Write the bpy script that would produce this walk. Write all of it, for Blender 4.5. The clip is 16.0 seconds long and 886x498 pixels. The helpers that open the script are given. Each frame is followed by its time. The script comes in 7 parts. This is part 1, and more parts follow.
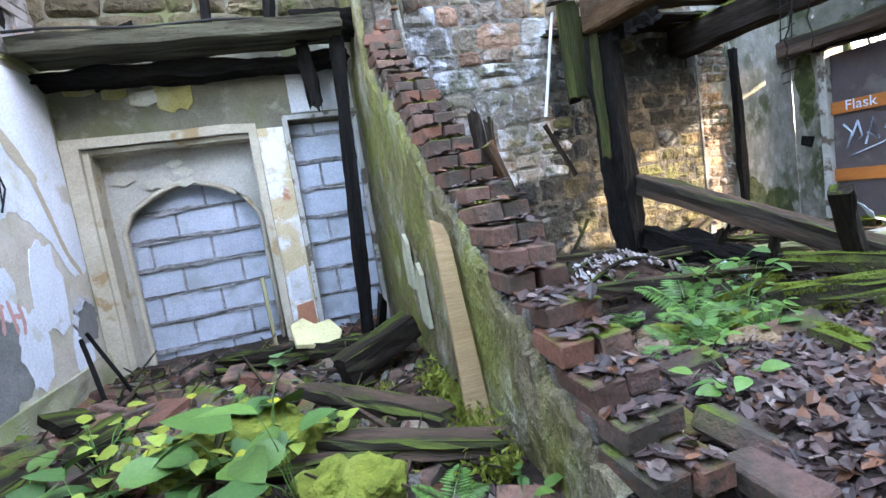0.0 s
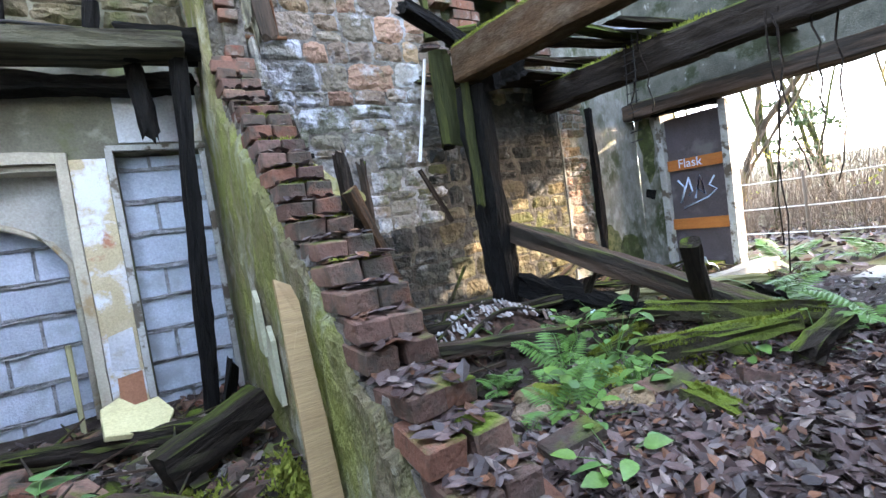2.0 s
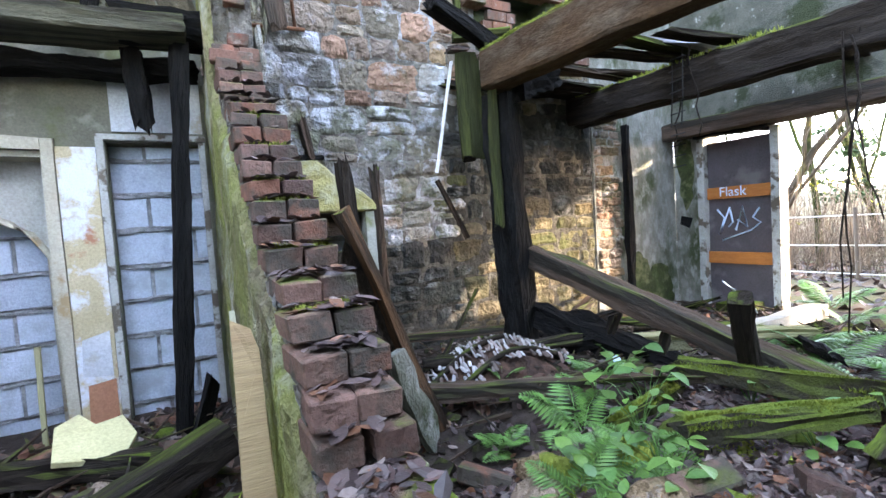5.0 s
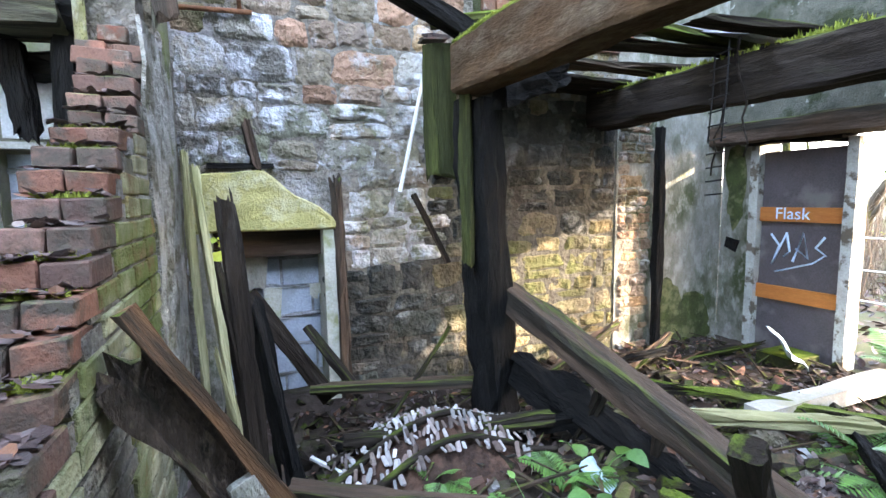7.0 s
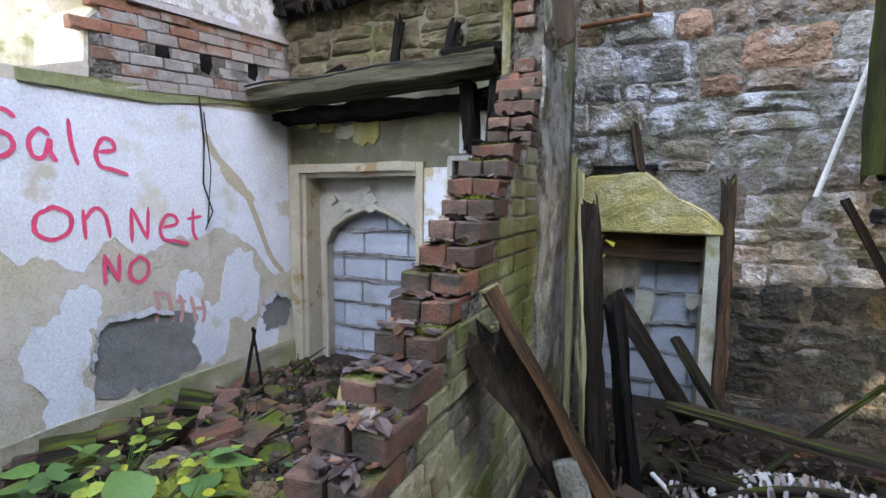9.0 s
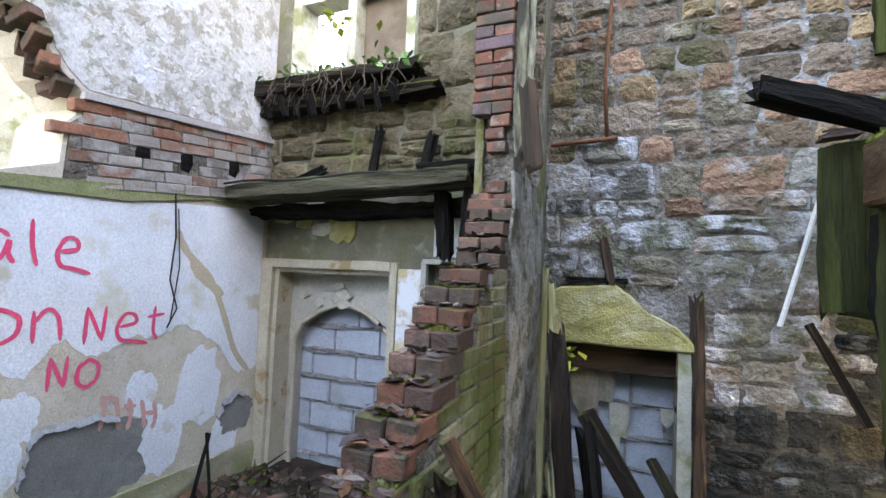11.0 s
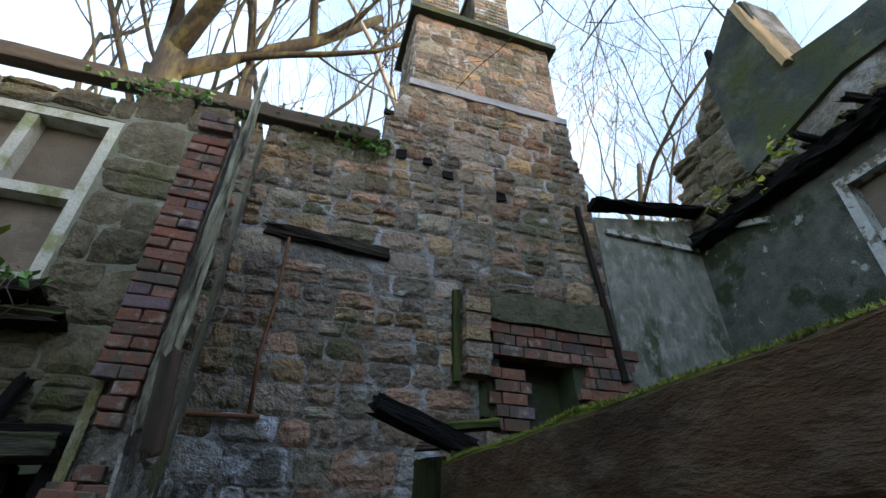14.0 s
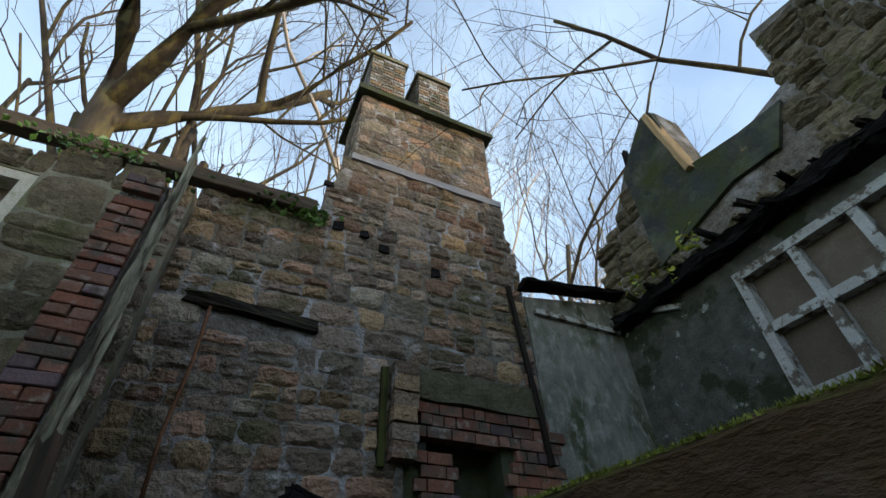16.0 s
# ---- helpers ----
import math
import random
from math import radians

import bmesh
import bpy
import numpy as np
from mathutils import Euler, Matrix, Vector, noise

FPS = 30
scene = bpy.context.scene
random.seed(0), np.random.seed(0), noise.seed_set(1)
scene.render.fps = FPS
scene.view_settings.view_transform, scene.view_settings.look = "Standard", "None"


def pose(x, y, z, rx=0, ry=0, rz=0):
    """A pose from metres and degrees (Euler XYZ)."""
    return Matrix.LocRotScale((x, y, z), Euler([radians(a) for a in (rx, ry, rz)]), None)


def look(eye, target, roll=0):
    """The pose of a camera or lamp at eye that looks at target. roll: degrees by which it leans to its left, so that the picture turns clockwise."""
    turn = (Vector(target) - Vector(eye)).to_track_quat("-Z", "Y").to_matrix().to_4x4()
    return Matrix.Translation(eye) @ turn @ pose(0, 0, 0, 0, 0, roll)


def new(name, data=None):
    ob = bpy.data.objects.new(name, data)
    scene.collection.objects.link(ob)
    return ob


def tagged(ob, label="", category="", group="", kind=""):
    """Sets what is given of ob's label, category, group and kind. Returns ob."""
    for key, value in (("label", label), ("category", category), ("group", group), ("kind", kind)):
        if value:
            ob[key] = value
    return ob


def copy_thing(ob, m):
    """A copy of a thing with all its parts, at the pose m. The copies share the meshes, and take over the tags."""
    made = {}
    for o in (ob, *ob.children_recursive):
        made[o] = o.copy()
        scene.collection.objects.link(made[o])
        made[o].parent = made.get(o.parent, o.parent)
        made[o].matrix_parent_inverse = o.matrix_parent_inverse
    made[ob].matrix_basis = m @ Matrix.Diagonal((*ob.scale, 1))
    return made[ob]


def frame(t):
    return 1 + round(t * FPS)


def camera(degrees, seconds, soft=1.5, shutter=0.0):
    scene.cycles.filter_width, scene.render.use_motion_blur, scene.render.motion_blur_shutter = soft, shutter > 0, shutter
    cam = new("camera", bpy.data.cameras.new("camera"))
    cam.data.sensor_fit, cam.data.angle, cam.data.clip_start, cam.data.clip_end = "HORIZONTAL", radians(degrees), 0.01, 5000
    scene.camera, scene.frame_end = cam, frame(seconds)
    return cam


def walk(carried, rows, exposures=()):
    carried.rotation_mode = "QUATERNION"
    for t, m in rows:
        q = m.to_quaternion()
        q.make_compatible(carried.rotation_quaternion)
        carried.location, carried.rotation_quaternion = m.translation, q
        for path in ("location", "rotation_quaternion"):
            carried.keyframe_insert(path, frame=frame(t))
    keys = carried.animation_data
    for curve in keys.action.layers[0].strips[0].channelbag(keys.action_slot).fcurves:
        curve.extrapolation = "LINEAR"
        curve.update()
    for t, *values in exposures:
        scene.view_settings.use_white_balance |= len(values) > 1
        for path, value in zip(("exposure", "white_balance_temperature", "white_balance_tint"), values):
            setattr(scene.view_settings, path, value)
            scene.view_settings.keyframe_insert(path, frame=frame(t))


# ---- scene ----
cam = camera(87.1, 16.0)
PATH = [
    (0, (-0.925, 0.839, 0.985), (-0.37, 2.748, 0.769), -8.9),
    (0.5, (-0.888, 0.842, 1.017), (-0.117, 2.678, 0.839), -7.6),
    (1, (-0.863, 0.887, 1.021), (0.058, 2.656, 0.88), -7.4),
    (1.5, (-0.778, 0.954, 1.02), (0.22, 2.684, 0.907), -8.2),
    (2, (-0.723, 1.073, 1.022), (0.306, 2.783, 0.902), -8.2),
    (2.5, (-0.76, 1.075, 1.061), (0.259, 2.791, 0.921), -6.4),
    (3, (-0.834, 1.048, 1.115), (0.111, 2.805, 0.974), -4.2),
    (3.2, (-0.846, 1.049, 1.109), (0.057, 2.829, 0.97), -3.9),
    (5.3, (-0.378, 1.366, 1.157), (0.607, 3.104, 1.053), -3.5),
    (5.5, (-0.297, 1.391, 1.228), (0.721, 3.107, 1.092), -3.4),
    (6, (-0.025, 1.503, 1.327), (1.003, 3.21, 1.152), -2.3),
    (6.5, (0.189, 1.594, 1.426), (1.068, 3.378, 1.208), -3.2),
    (7, (0.336, 1.639, 1.485), (1.093, 3.477, 1.269), -1.0),
    (7.4, (0.425, 1.687, 1.506), (0.926, 3.614, 1.318), 0.7),
    (7.5, (0.435, 1.705, 1.511), (0.841, 3.654, 1.321), 0.7),
    (8, (0.433, 1.673, 1.525), (0.218, 3.652, 1.335), 0.1),
    (8.5, (0.499, 1.608, 1.51), (-0.193, 3.471, 1.282), 0.1),
    (8.7, (0.505, 1.601, 1.504), (-0.308, 3.413, 1.267), 0.3),
    (10.8, (0.56, 1.671, 1.706), (-0.29, 3.481, 1.762), 2.2),
    (11, (0.557, 1.669, 1.733), (-0.215, 3.512, 1.83), 2.3),
    (11.5, (0.574, 1.666, 1.771), (0.046, 3.584, 1.975), 2.5),
    (12, (0.577, 1.644, 1.812), (0.375, 3.595, 2.203), 3.3),
    (12.5, (0.607, 1.627, 1.858), (0.651, 3.528, 2.479), 3.6),
    (12.7, (0.604, 1.627, 1.875), (0.748, 3.495, 2.576), 3.4),
    (13, (0.611, 1.609, 1.9), (0.865, 3.411, 2.729), 3.2),
    (13.5, (0.604, 1.57, 1.924), (0.983, 3.272, 2.903), 2.3),
    (14, (0.609, 1.547, 1.942), (1.11, 3.149, 3.029), 0.7),
    (14.5, (0.614, 1.53, 1.955), (1.199, 3.055, 3.108), -0.6),
    (15, (0.62, 1.528, 1.965), (1.269, 2.967, 3.192), -1.6),
    (15.5, (0.616, 1.499, 1.973), (1.288, 2.882, 3.253), -2.0),
    (16, (0.625, 1.488, 1.974), (1.309, 2.825, 3.295), -2.5),
]
EXPO = [(0.0, 4.06, 6900, 22), (1.5, 3.87, 6900, 22), (3.2, 3.85, 6900, 22), (5.3, 3.95, 6850, 22), (7.0, 4.2, 6850, 20), (8.0, 4.08, 7225, 20), (8.7, 3.45, 7600, 24), (10.8, 3.4, 7500, 22), (11.5, 3.3, 7450, 21), (12.0, 3.33, 7200, 20), (12.5, 3.09, 7200, 18), (13.0, 2.7, 6400, 16), (13.5, 2.06, 6400, 15), (14.0, 1.3, 6600, 14), (14.5, 0.9, 6700, 12), (15.0, 0.65, 6850, 12), (16.0, 0.58, 6950, 12)]
walk(cam, [(t, look(eye, target, roll)) for t, eye, target, roll in PATH], exposures=EXPO)

# ---- light ----
SUN_AZ, SUN_EL = radians(135.0), radians(14.9)      # clockwise from +y
world = bpy.data.worlds.new("sky")
scene.world = world
world.use_nodes = True
wt = world.node_tree
sky = wt.nodes.new("ShaderNodeTexSky")
sky.sky_type, sky.sun_disc = "NISHITA", False
sky.dust_density = 0.7
sky.sun_elevation, sky.sun_rotation = SUN_EL, SUN_AZ
veil = wt.nodes.new("ShaderNodeTexNoise")          # thin high cloud over the whole sky
veil.inputs["Scale"].default_value, veil.inputs["Detail"].default_value = 2.2, 6.0
veil_amount = wt.nodes.new("ShaderNodeMapRange")
veil_amount.inputs["From Min"].default_value, veil_amount.inputs["From Max"].default_value = 0.35, 0.7
veil_amount.inputs["To Min"].default_value, veil_amount.inputs["To Max"].default_value = 0.04, 0.4
veil_mix = wt.nodes.new("ShaderNodeMix")
veil_mix.data_type = "RGBA"
veil_mix.inputs[7].default_value = (3.4, 4.5, 5.6, 1)
wt.links.new(wt.nodes.new("ShaderNodeTexCoord").outputs["Generated"], veil.inputs["Vector"])
wt.links.new(veil.outputs["Fac"], veil_amount.inputs["Value"])
wt.links.new(veil_amount.outputs[0], veil_mix.inputs[0])
wt.links.new(sky.outputs[0], veil_mix.inputs[6])
wt.links.new(veil_mix.outputs[2], wt.nodes["Background"].inputs[0])
wt.nodes["Background"].inputs[1].default_value = 0.3
sun = new("sun", bpy.data.lights.new("sun", "SUN"))
sun.data.energy, sun.data.angle, sun.data.color = 2.1, radians(0.6), (1.0, 0.91, 0.72)
sun_way = Vector((-math.sin(SUN_AZ) * math.cos(SUN_EL), -math.cos(SUN_AZ) * math.cos(SUN_EL), -math.sin(SUN_EL)))
sun.rotation_euler = sun_way.to_track_quat("-Z", "Y").to_euler()


# ---- materials ----
def surface(name, a, b, scale=6.0, rough=0.85, bump=0.35, stain=None, stain_scale=1.6, stain_at=0.56, second=None, second_scale=3.0,
            second_at=0.6, vary=0.0, moss=0.0, stretch=(1, 1, 1), local=False, fine=70.0, tint=None, metal=0.0, edge=0.06, gloss=0.1, relief=0.03):
    """A weathered surface: two tones, fine grain, up to two kinds of stain, moss on what faces up, and a tone of its own for each piece."""
    m = bpy.data.materials.new(name)
    m.use_nodes = True
    t = m.node_tree
    N, L = t.nodes.new, t.links.new
    bsdf = t.nodes["Principled BSDF"]
    if local:
        where = N("ShaderNodeTexCoord").outputs["Object"]
    else:
        where = N("ShaderNodeNewGeometry").outputs["Position"]
    mp = N("ShaderNodeMapping")
    mp.inputs["Scale"].default_value = stretch
    L(where, mp.inputs[0])
    where = mp.outputs[0]

    def grain(s, detail=5.0, r=0.6):
        n = N("ShaderNodeTexNoise")
        n.inputs["Scale"].default_value, n.inputs["Detail"].default_value, n.inputs["Roughness"].default_value = s, detail, r
        L(where, n.inputs["Vector"])
        return n.outputs["Fac"]

    def step(fac, at, soft):
        r = N("ShaderNodeMapRange")
        r.inputs["From Min"].default_value, r.inputs["From Max"].default_value = at - soft, at + soft
        L(fac, r.inputs["Value"])
        return r.outputs[0]

    def blend(fac, x, y, kind="MIX"):
        k = N("ShaderNodeMix")
        k.data_type, k.blend_type = "RGBA", kind
        for sock, v in ((k.inputs[0], fac), (k.inputs[6], x), (k.inputs[7], y)):
            if hasattr(v, "is_output"):
                L(v, sock)
            else:
                sock.default_value = v if isinstance(v, float) else (*v, 1)
        return k.outputs[2]

    rough_noise, fine_noise = grain(scale), grain(fine, 3.0, 0.7)
    colour = blend(step(rough_noise, 0.5, 0.22), a, b)
    if vary or tint:
        one, isl = N("ShaderNodeObjectInfo"), N("ShaderNodeNewGeometry")
        add = N("ShaderNodeMath")
        add.operation = "ADD"
        L(one.outputs["Random"], add.inputs[0])
        L(isl.outputs["Random Per Island"], add.inputs[1])
        fr = N("ShaderNodeMath")
        fr.operation = "FRACT"
        L(add.outputs[0], fr.inputs[0])
        if tint:
            ramp = N("ShaderNodeValToRGB")
            ramp.color_ramp.interpolation = "CONSTANT" if len(tint) > 3 else "LINEAR"
            while len(ramp.color_ramp.elements) < len(tint):
                ramp.color_ramp.elements.new(0.5)
            for i, (el, c) in enumerate(zip(ramp.color_ramp.elements, tint)):
                el.position, el.color = i / len(tint), (*c, 1)
            L(fr.outputs[0], ramp.inputs[0])
            colour = blend(0.62, colour, ramp.outputs[0])
        if vary:
            mr = N("ShaderNodeMapRange")
            mr.inputs["To Min"].default_value, mr.inputs["To Max"].default_value = 1 - vary, 1 + vary
            mu = N("ShaderNodeMath")
            mu.operation = "MULTIPLY"
            mu.inputs[1].default_value = 7.31
            f2 = N("ShaderNodeMath")
            f2.operation = "FRACT"
            L(fr.outputs[0], mu.inputs[0]), L(mu.outputs[0], f2.inputs[0]), L(f2.outputs[0], mr.inputs["Value"])
            comb = N("ShaderNodeCombineColor")
            for i in range(3):
                L(mr.outputs[0], comb.inputs[i])
            colour = blend(1.0, colour, comb.outputs[0], "MULTIPLY")
    g2 = N("ShaderNodeMapRange")
    g2.inputs["To Min"].default_value, g2.inputs["To Max"].default_value = 0.58, 1.42
    L(fine_noise, g2.inputs["Value"])
    cg = N("ShaderNodeCombineColor")
    for i in range(3):
        L(g2.outputs[0], cg.inputs[i])
    colour = blend(1.0, colour, cg.outputs[0], "MULTIPLY")
    if stain:
        colour = blend(step(grain(stain_scale, 7.0, 0.62), stain_at, edge), colour, stain)
    if second:
        colour = blend(step(grain(second_scale, 7.0, 0.66), second_at, edge), colour, second)
    if moss:
        nz = N("ShaderNodeSeparateXYZ")
        L(N("ShaderNodeNewGeometry").outputs["Normal"], nz.inputs[0])
        up = step(nz.outputs[2], 0.55, 0.3)
        mm = N("ShaderNodeMath")
        mm.operation = "MULTIPLY"
        L(up, mm.inputs[0]), L(step(grain(3.5, 5.0), 0.62 - moss * 0.3, 0.08), mm.inputs[1])
        colour = blend(mm.outputs[0], colour, blend(fine_noise, (0.03, 0.055, 0.008), (0.14, 0.18, 0.028)))
    L(colour, bsdf.inputs["Base Color"])
    bsdf.inputs["Metallic"].default_value = metal
    bsdf.inputs["Specular IOR Level"].default_value = gloss
    rr = N("ShaderNodeMapRange")
    rr.inputs["To Min"].default_value, rr.inputs["To Max"].default_value = max(rough - 0.15, 0.05), min(rough + 0.15, 1.0)
    L(rough_noise, rr.inputs["Value"]), L(rr.outputs[0], bsdf.inputs["Roughness"])
    if bump:
        mix = N("ShaderNodeMath")
        mix.operation = "ADD"
        L(rough_noise, mix.inputs[0])
        half = N("ShaderNodeMath")
        half.operation = "MULTIPLY"
        half.inputs[1].default_value = 0.3
        L(fine_noise, half.inputs[0]), L(half.outputs[0], mix.inputs[1])
        bp = N("ShaderNodeBump")
        bp.inputs["Strength"].default_value, bp.inputs["Distance"].default_value = bump, relief
        L(mix.outputs[0], bp.inputs["Height"]), L(bp.outputs[0], bsdf.inputs["Normal"])
    return m


STONE = surface("sandstone", (0.27, 0.2, 0.15), (0.12, 0.088, 0.068), 11, 0.9, 1.0, stain=(0.10, 0.095, 0.05), stain_scale=1.3, stain_at=0.6,
                second=(0.36, 0.345, 0.335), second_scale=4.2, second_at=0.63, vary=0.42, relief=0.11, fine=38,
                tint=((0.25, 0.18, 0.125), (0.31, 0.175, 0.115), (0.19, 0.155, 0.12), (0.3, 0.2, 0.105), (0.15, 0.125, 0.105), (0.22, 0.2, 0.15), (0.28, 0.21, 0.16)))
GREYSTONE = surface("grey_sandstone", (0.25, 0.235, 0.2), (0.12, 0.115, 0.095), 11, 0.9, 1.0, stain=(0.1, 0.105, 0.05), stain_scale=1.6, stain_at=0.58,
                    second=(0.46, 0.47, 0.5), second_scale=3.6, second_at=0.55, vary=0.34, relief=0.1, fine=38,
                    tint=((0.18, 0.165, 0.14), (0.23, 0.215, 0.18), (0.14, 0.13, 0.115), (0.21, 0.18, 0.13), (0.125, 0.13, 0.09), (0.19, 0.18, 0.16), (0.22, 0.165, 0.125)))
# dark from fire soot and from the bay's shade put into the colour
BAYDARKSTONE = surface("soot_and_shade_sandstone", (0.08, 0.08, 0.075), (0.024, 0.025, 0.024), 9, 0.85, 1.0, stain=(0.022, 0.024, 0.022), stain_scale=1.5, stain_at=0.5,
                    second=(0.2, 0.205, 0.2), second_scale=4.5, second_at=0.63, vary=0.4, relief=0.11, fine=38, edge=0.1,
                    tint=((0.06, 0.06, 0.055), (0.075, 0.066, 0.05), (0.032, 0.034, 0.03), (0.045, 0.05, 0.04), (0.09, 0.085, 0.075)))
# warm tone of the sun patch put into the stone colour
OCHRESTONE = surface("ochre_sunpatch_sandstone", (0.12, 0.096, 0.06), (0.045, 0.038, 0.024), 9, 0.9, 1.0, stain=(0.07, 0.075, 0.03), stain_scale=1.8, stain_at=0.54,
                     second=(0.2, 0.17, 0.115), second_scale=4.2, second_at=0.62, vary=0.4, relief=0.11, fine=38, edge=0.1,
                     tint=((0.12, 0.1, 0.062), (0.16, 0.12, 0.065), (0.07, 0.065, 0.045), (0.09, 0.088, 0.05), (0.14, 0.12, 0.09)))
OLIVESTONE = surface("olive_dressed_stone", (0.145, 0.12, 0.078), (0.075, 0.063, 0.042), 9, 0.9, 0.9, stain=(0.08, 0.08, 0.035), stain_scale=2.2, stain_at=0.58,
                     second=(0.2, 0.165, 0.11), second_scale=5, second_at=0.62, vary=0.3, relief=0.07, fine=40)
FLAKE = surface("flaking_old_whitewash", (0.56, 0.56, 0.55), (0.47, 0.465, 0.45), 5, 0.85, 1.0, stain=(0.36, 0.34, 0.295), stain_scale=10, stain_at=0.53,
                second=(0.58, 0.6, 0.64), second_scale=3.2, second_at=0.6, edge=0.018, relief=0.06, fine=34)
MORTAR = surface("lime_mortar", (0.21, 0.19, 0.165), (0.1, 0.088, 0.072), 12, 0.95, 1.0, relief=0.08, fine=45, stain=(0.33, 0.325, 0.33), stain_scale=1.7, stain_at=0.58,
                 second=(0.09, 0.08, 0.055), second_scale=3.5, second_at=0.6)
PLASTER = surface("peeling_white_plaster", (0.54, 0.55, 0.57), (0.43, 0.445, 0.47), 3, 0.75, 0.5, stain=(0.36, 0.32, 0.26), stain_scale=2.6, stain_at=0.62,
                  second=(0.4, 0.43, 0.29), second_scale=2.4, second_at=0.62, edge=0.03)
UNDERCOAT = surface("beige_plaster_undercoat", (0.58, 0.52, 0.43), (0.47, 0.42, 0.33), 4, 0.9, 0.8, stain=(0.4, 0.41, 0.24), stain_scale=1.7, stain_at=0.58,
                    second=(0.62, 0.56, 0.52), second_scale=3.4, second_at=0.58, edge=0.08, relief=0.04)
WHITECOAT = surface("chalky_white_paint", (0.72, 0.75, 0.8), (0.6, 0.63, 0.68), 3, 0.85, 0.5, stain=(0.5, 0.47, 0.4), stain_scale=3.2, stain_at=0.64, second=(0.56, 0.54, 0.44), second_scale=1.6, second_at=0.6, edge=0.05)
RENDER = surface("damp_cement_render", (0.19, 0.18, 0.135), (0.12, 0.115, 0.085), 4, 0.9, 0.6, stain=(0.13, 0.14, 0.07), stain_scale=2.1, stain_at=0.58,
                 second=(0.25, 0.245, 0.2), second_scale=5, second_at=0.62)
GREYPLASTER = surface("streaked_grey_plaster", (0.26, 0.25, 0.215), (0.135, 0.13, 0.105), 6, 0.85, 0.9, relief=0.06, stain=(0.06, 0.072, 0.035), stain_scale=1.7, stain_at=0.56,
                      second=(0.3, 0.295, 0.265), second_scale=8, second_at=0.58, edge=0.08, stretch=(1.3, 1.3, 0.75))
DARKPLASTER = surface("blistered_dark_plaster", (0.13, 0.13, 0.105), (0.06, 0.062, 0.05), 5, 0.9, 1.0, relief=0.06, stain=(0.04, 0.048, 0.026), stain_scale=1.8, stain_at=0.55,
                      second=(0.33, 0.33, 0.3), second_scale=6, second_at=0.645, edge=0.03)
MOSSPLASTER = surface("mossy_old_plaster", (0.2, 0.165, 0.105), (0.075, 0.068, 0.04), 7, 0.95, 1.0, relief=0.09, fine=34, stain=(0.16, 0.17, 0.05), stain_scale=1.9, stain_at=0.5,
                      second=(0.33, 0.32, 0.26), second_scale=3.2, second_at=0.62, stretch=(1.3, 1.3, 0.6), edge=0.1)
BRICK = surface("old_red_brick", (0.19, 0.09, 0.065), (0.105, 0.062, 0.05), 14, 0.85, 0.7, stain=(0.065, 0.054, 0.043), stain_scale=5, stain_at=0.52,
                second=(0.065, 0.07, 0.03), second_scale=5, second_at=0.67, vary=0.4, moss=0.12,
                tint=((0.2, 0.09, 0.058), (0.12, 0.075, 0.06), (0.16, 0.1, 0.075), (0.085, 0.062, 0.054)))
PIERBRICK = surface("red_and_blue_brick", (0.18, 0.08, 0.055), (0.12, 0.065, 0.05), 14, 0.85, 0.6, stain=(0.085, 0.07, 0.055), stain_scale=6, stain_at=0.54, second=(0.24, 0.2, 0.17), second_scale=9, second_at=0.63, vary=0.35,
                    tint=((0.21, 0.08, 0.05), (0.17, 0.085, 0.06), (0.2, 0.11, 0.075), (0.19, 0.085, 0.055), (0.14, 0.08, 0.06), (0.22, 0.1, 0.06), (0.07, 0.07, 0.09)))
LIMEBRICK = surface("limewashed_brick", (0.35, 0.33, 0.23), (0.18, 0.165, 0.1), 9, 0.9, 0.9, stain=(0.1, 0.12, 0.035), stain_scale=2.0, stain_at=0.5,
                    second=(0.17, 0.085, 0.055), second_scale=4, second_at=0.62, vary=0.3, edge=0.09, relief=0.05)
WESTBRICK = surface("whitewashed_dull_brick", (0.28, 0.24, 0.21), (0.2, 0.17, 0.15), 12, 0.9, 0.8, stain=(0.31, 0.295, 0.28), stain_scale=6, stain_at=0.53, vary=0.3, tint=((0.24, 0.21, 0.19), (0.25, 0.11, 0.07), (0.31, 0.28, 0.26), (0.19, 0.17, 0.16)))
BLOCK = surface("concrete_block", (0.41, 0.45, 0.52), (0.33, 0.37, 0.43), 7, 0.9, 0.45, stain=(0.28, 0.31, 0.33), stain_scale=3, stain_at=0.6, vary=0.1)
JOINT = surface("cement_joint", (0.34, 0.345, 0.35), (0.12, 0.12, 0.115), 16, 0.95, 0.9)
CREAM = surface("flaking_cream_paint", (0.46, 0.42, 0.33), (0.36, 0.32, 0.24), 5, 0.6, 0.4, stain=(0.3, 0.22, 0.12), stain_scale=4, stain_at=0.6,
                second=(0.2, 0.15, 0.09), second_scale=9, second_at=0.68, edge=0.03)
PALEPAINT = surface("pale_stone_paint", (0.48, 0.47, 0.4), (0.38, 0.36, 0.29), 6, 0.8, 0.5, stain=(0.24, 0.25, 0.13), stain_scale=5, stain_at=0.58)
YELLOW = surface("yellow_limewash", (0.42, 0.37, 0.15), (0.3, 0.27, 0.11), 6, 0.85, 0.9, relief=0.05, stain=(0.22, 0.21, 0.08), stain_scale=4, stain_at=0.58, second=(0.47, 0.44, 0.28), second_scale=6, edge=0.1)
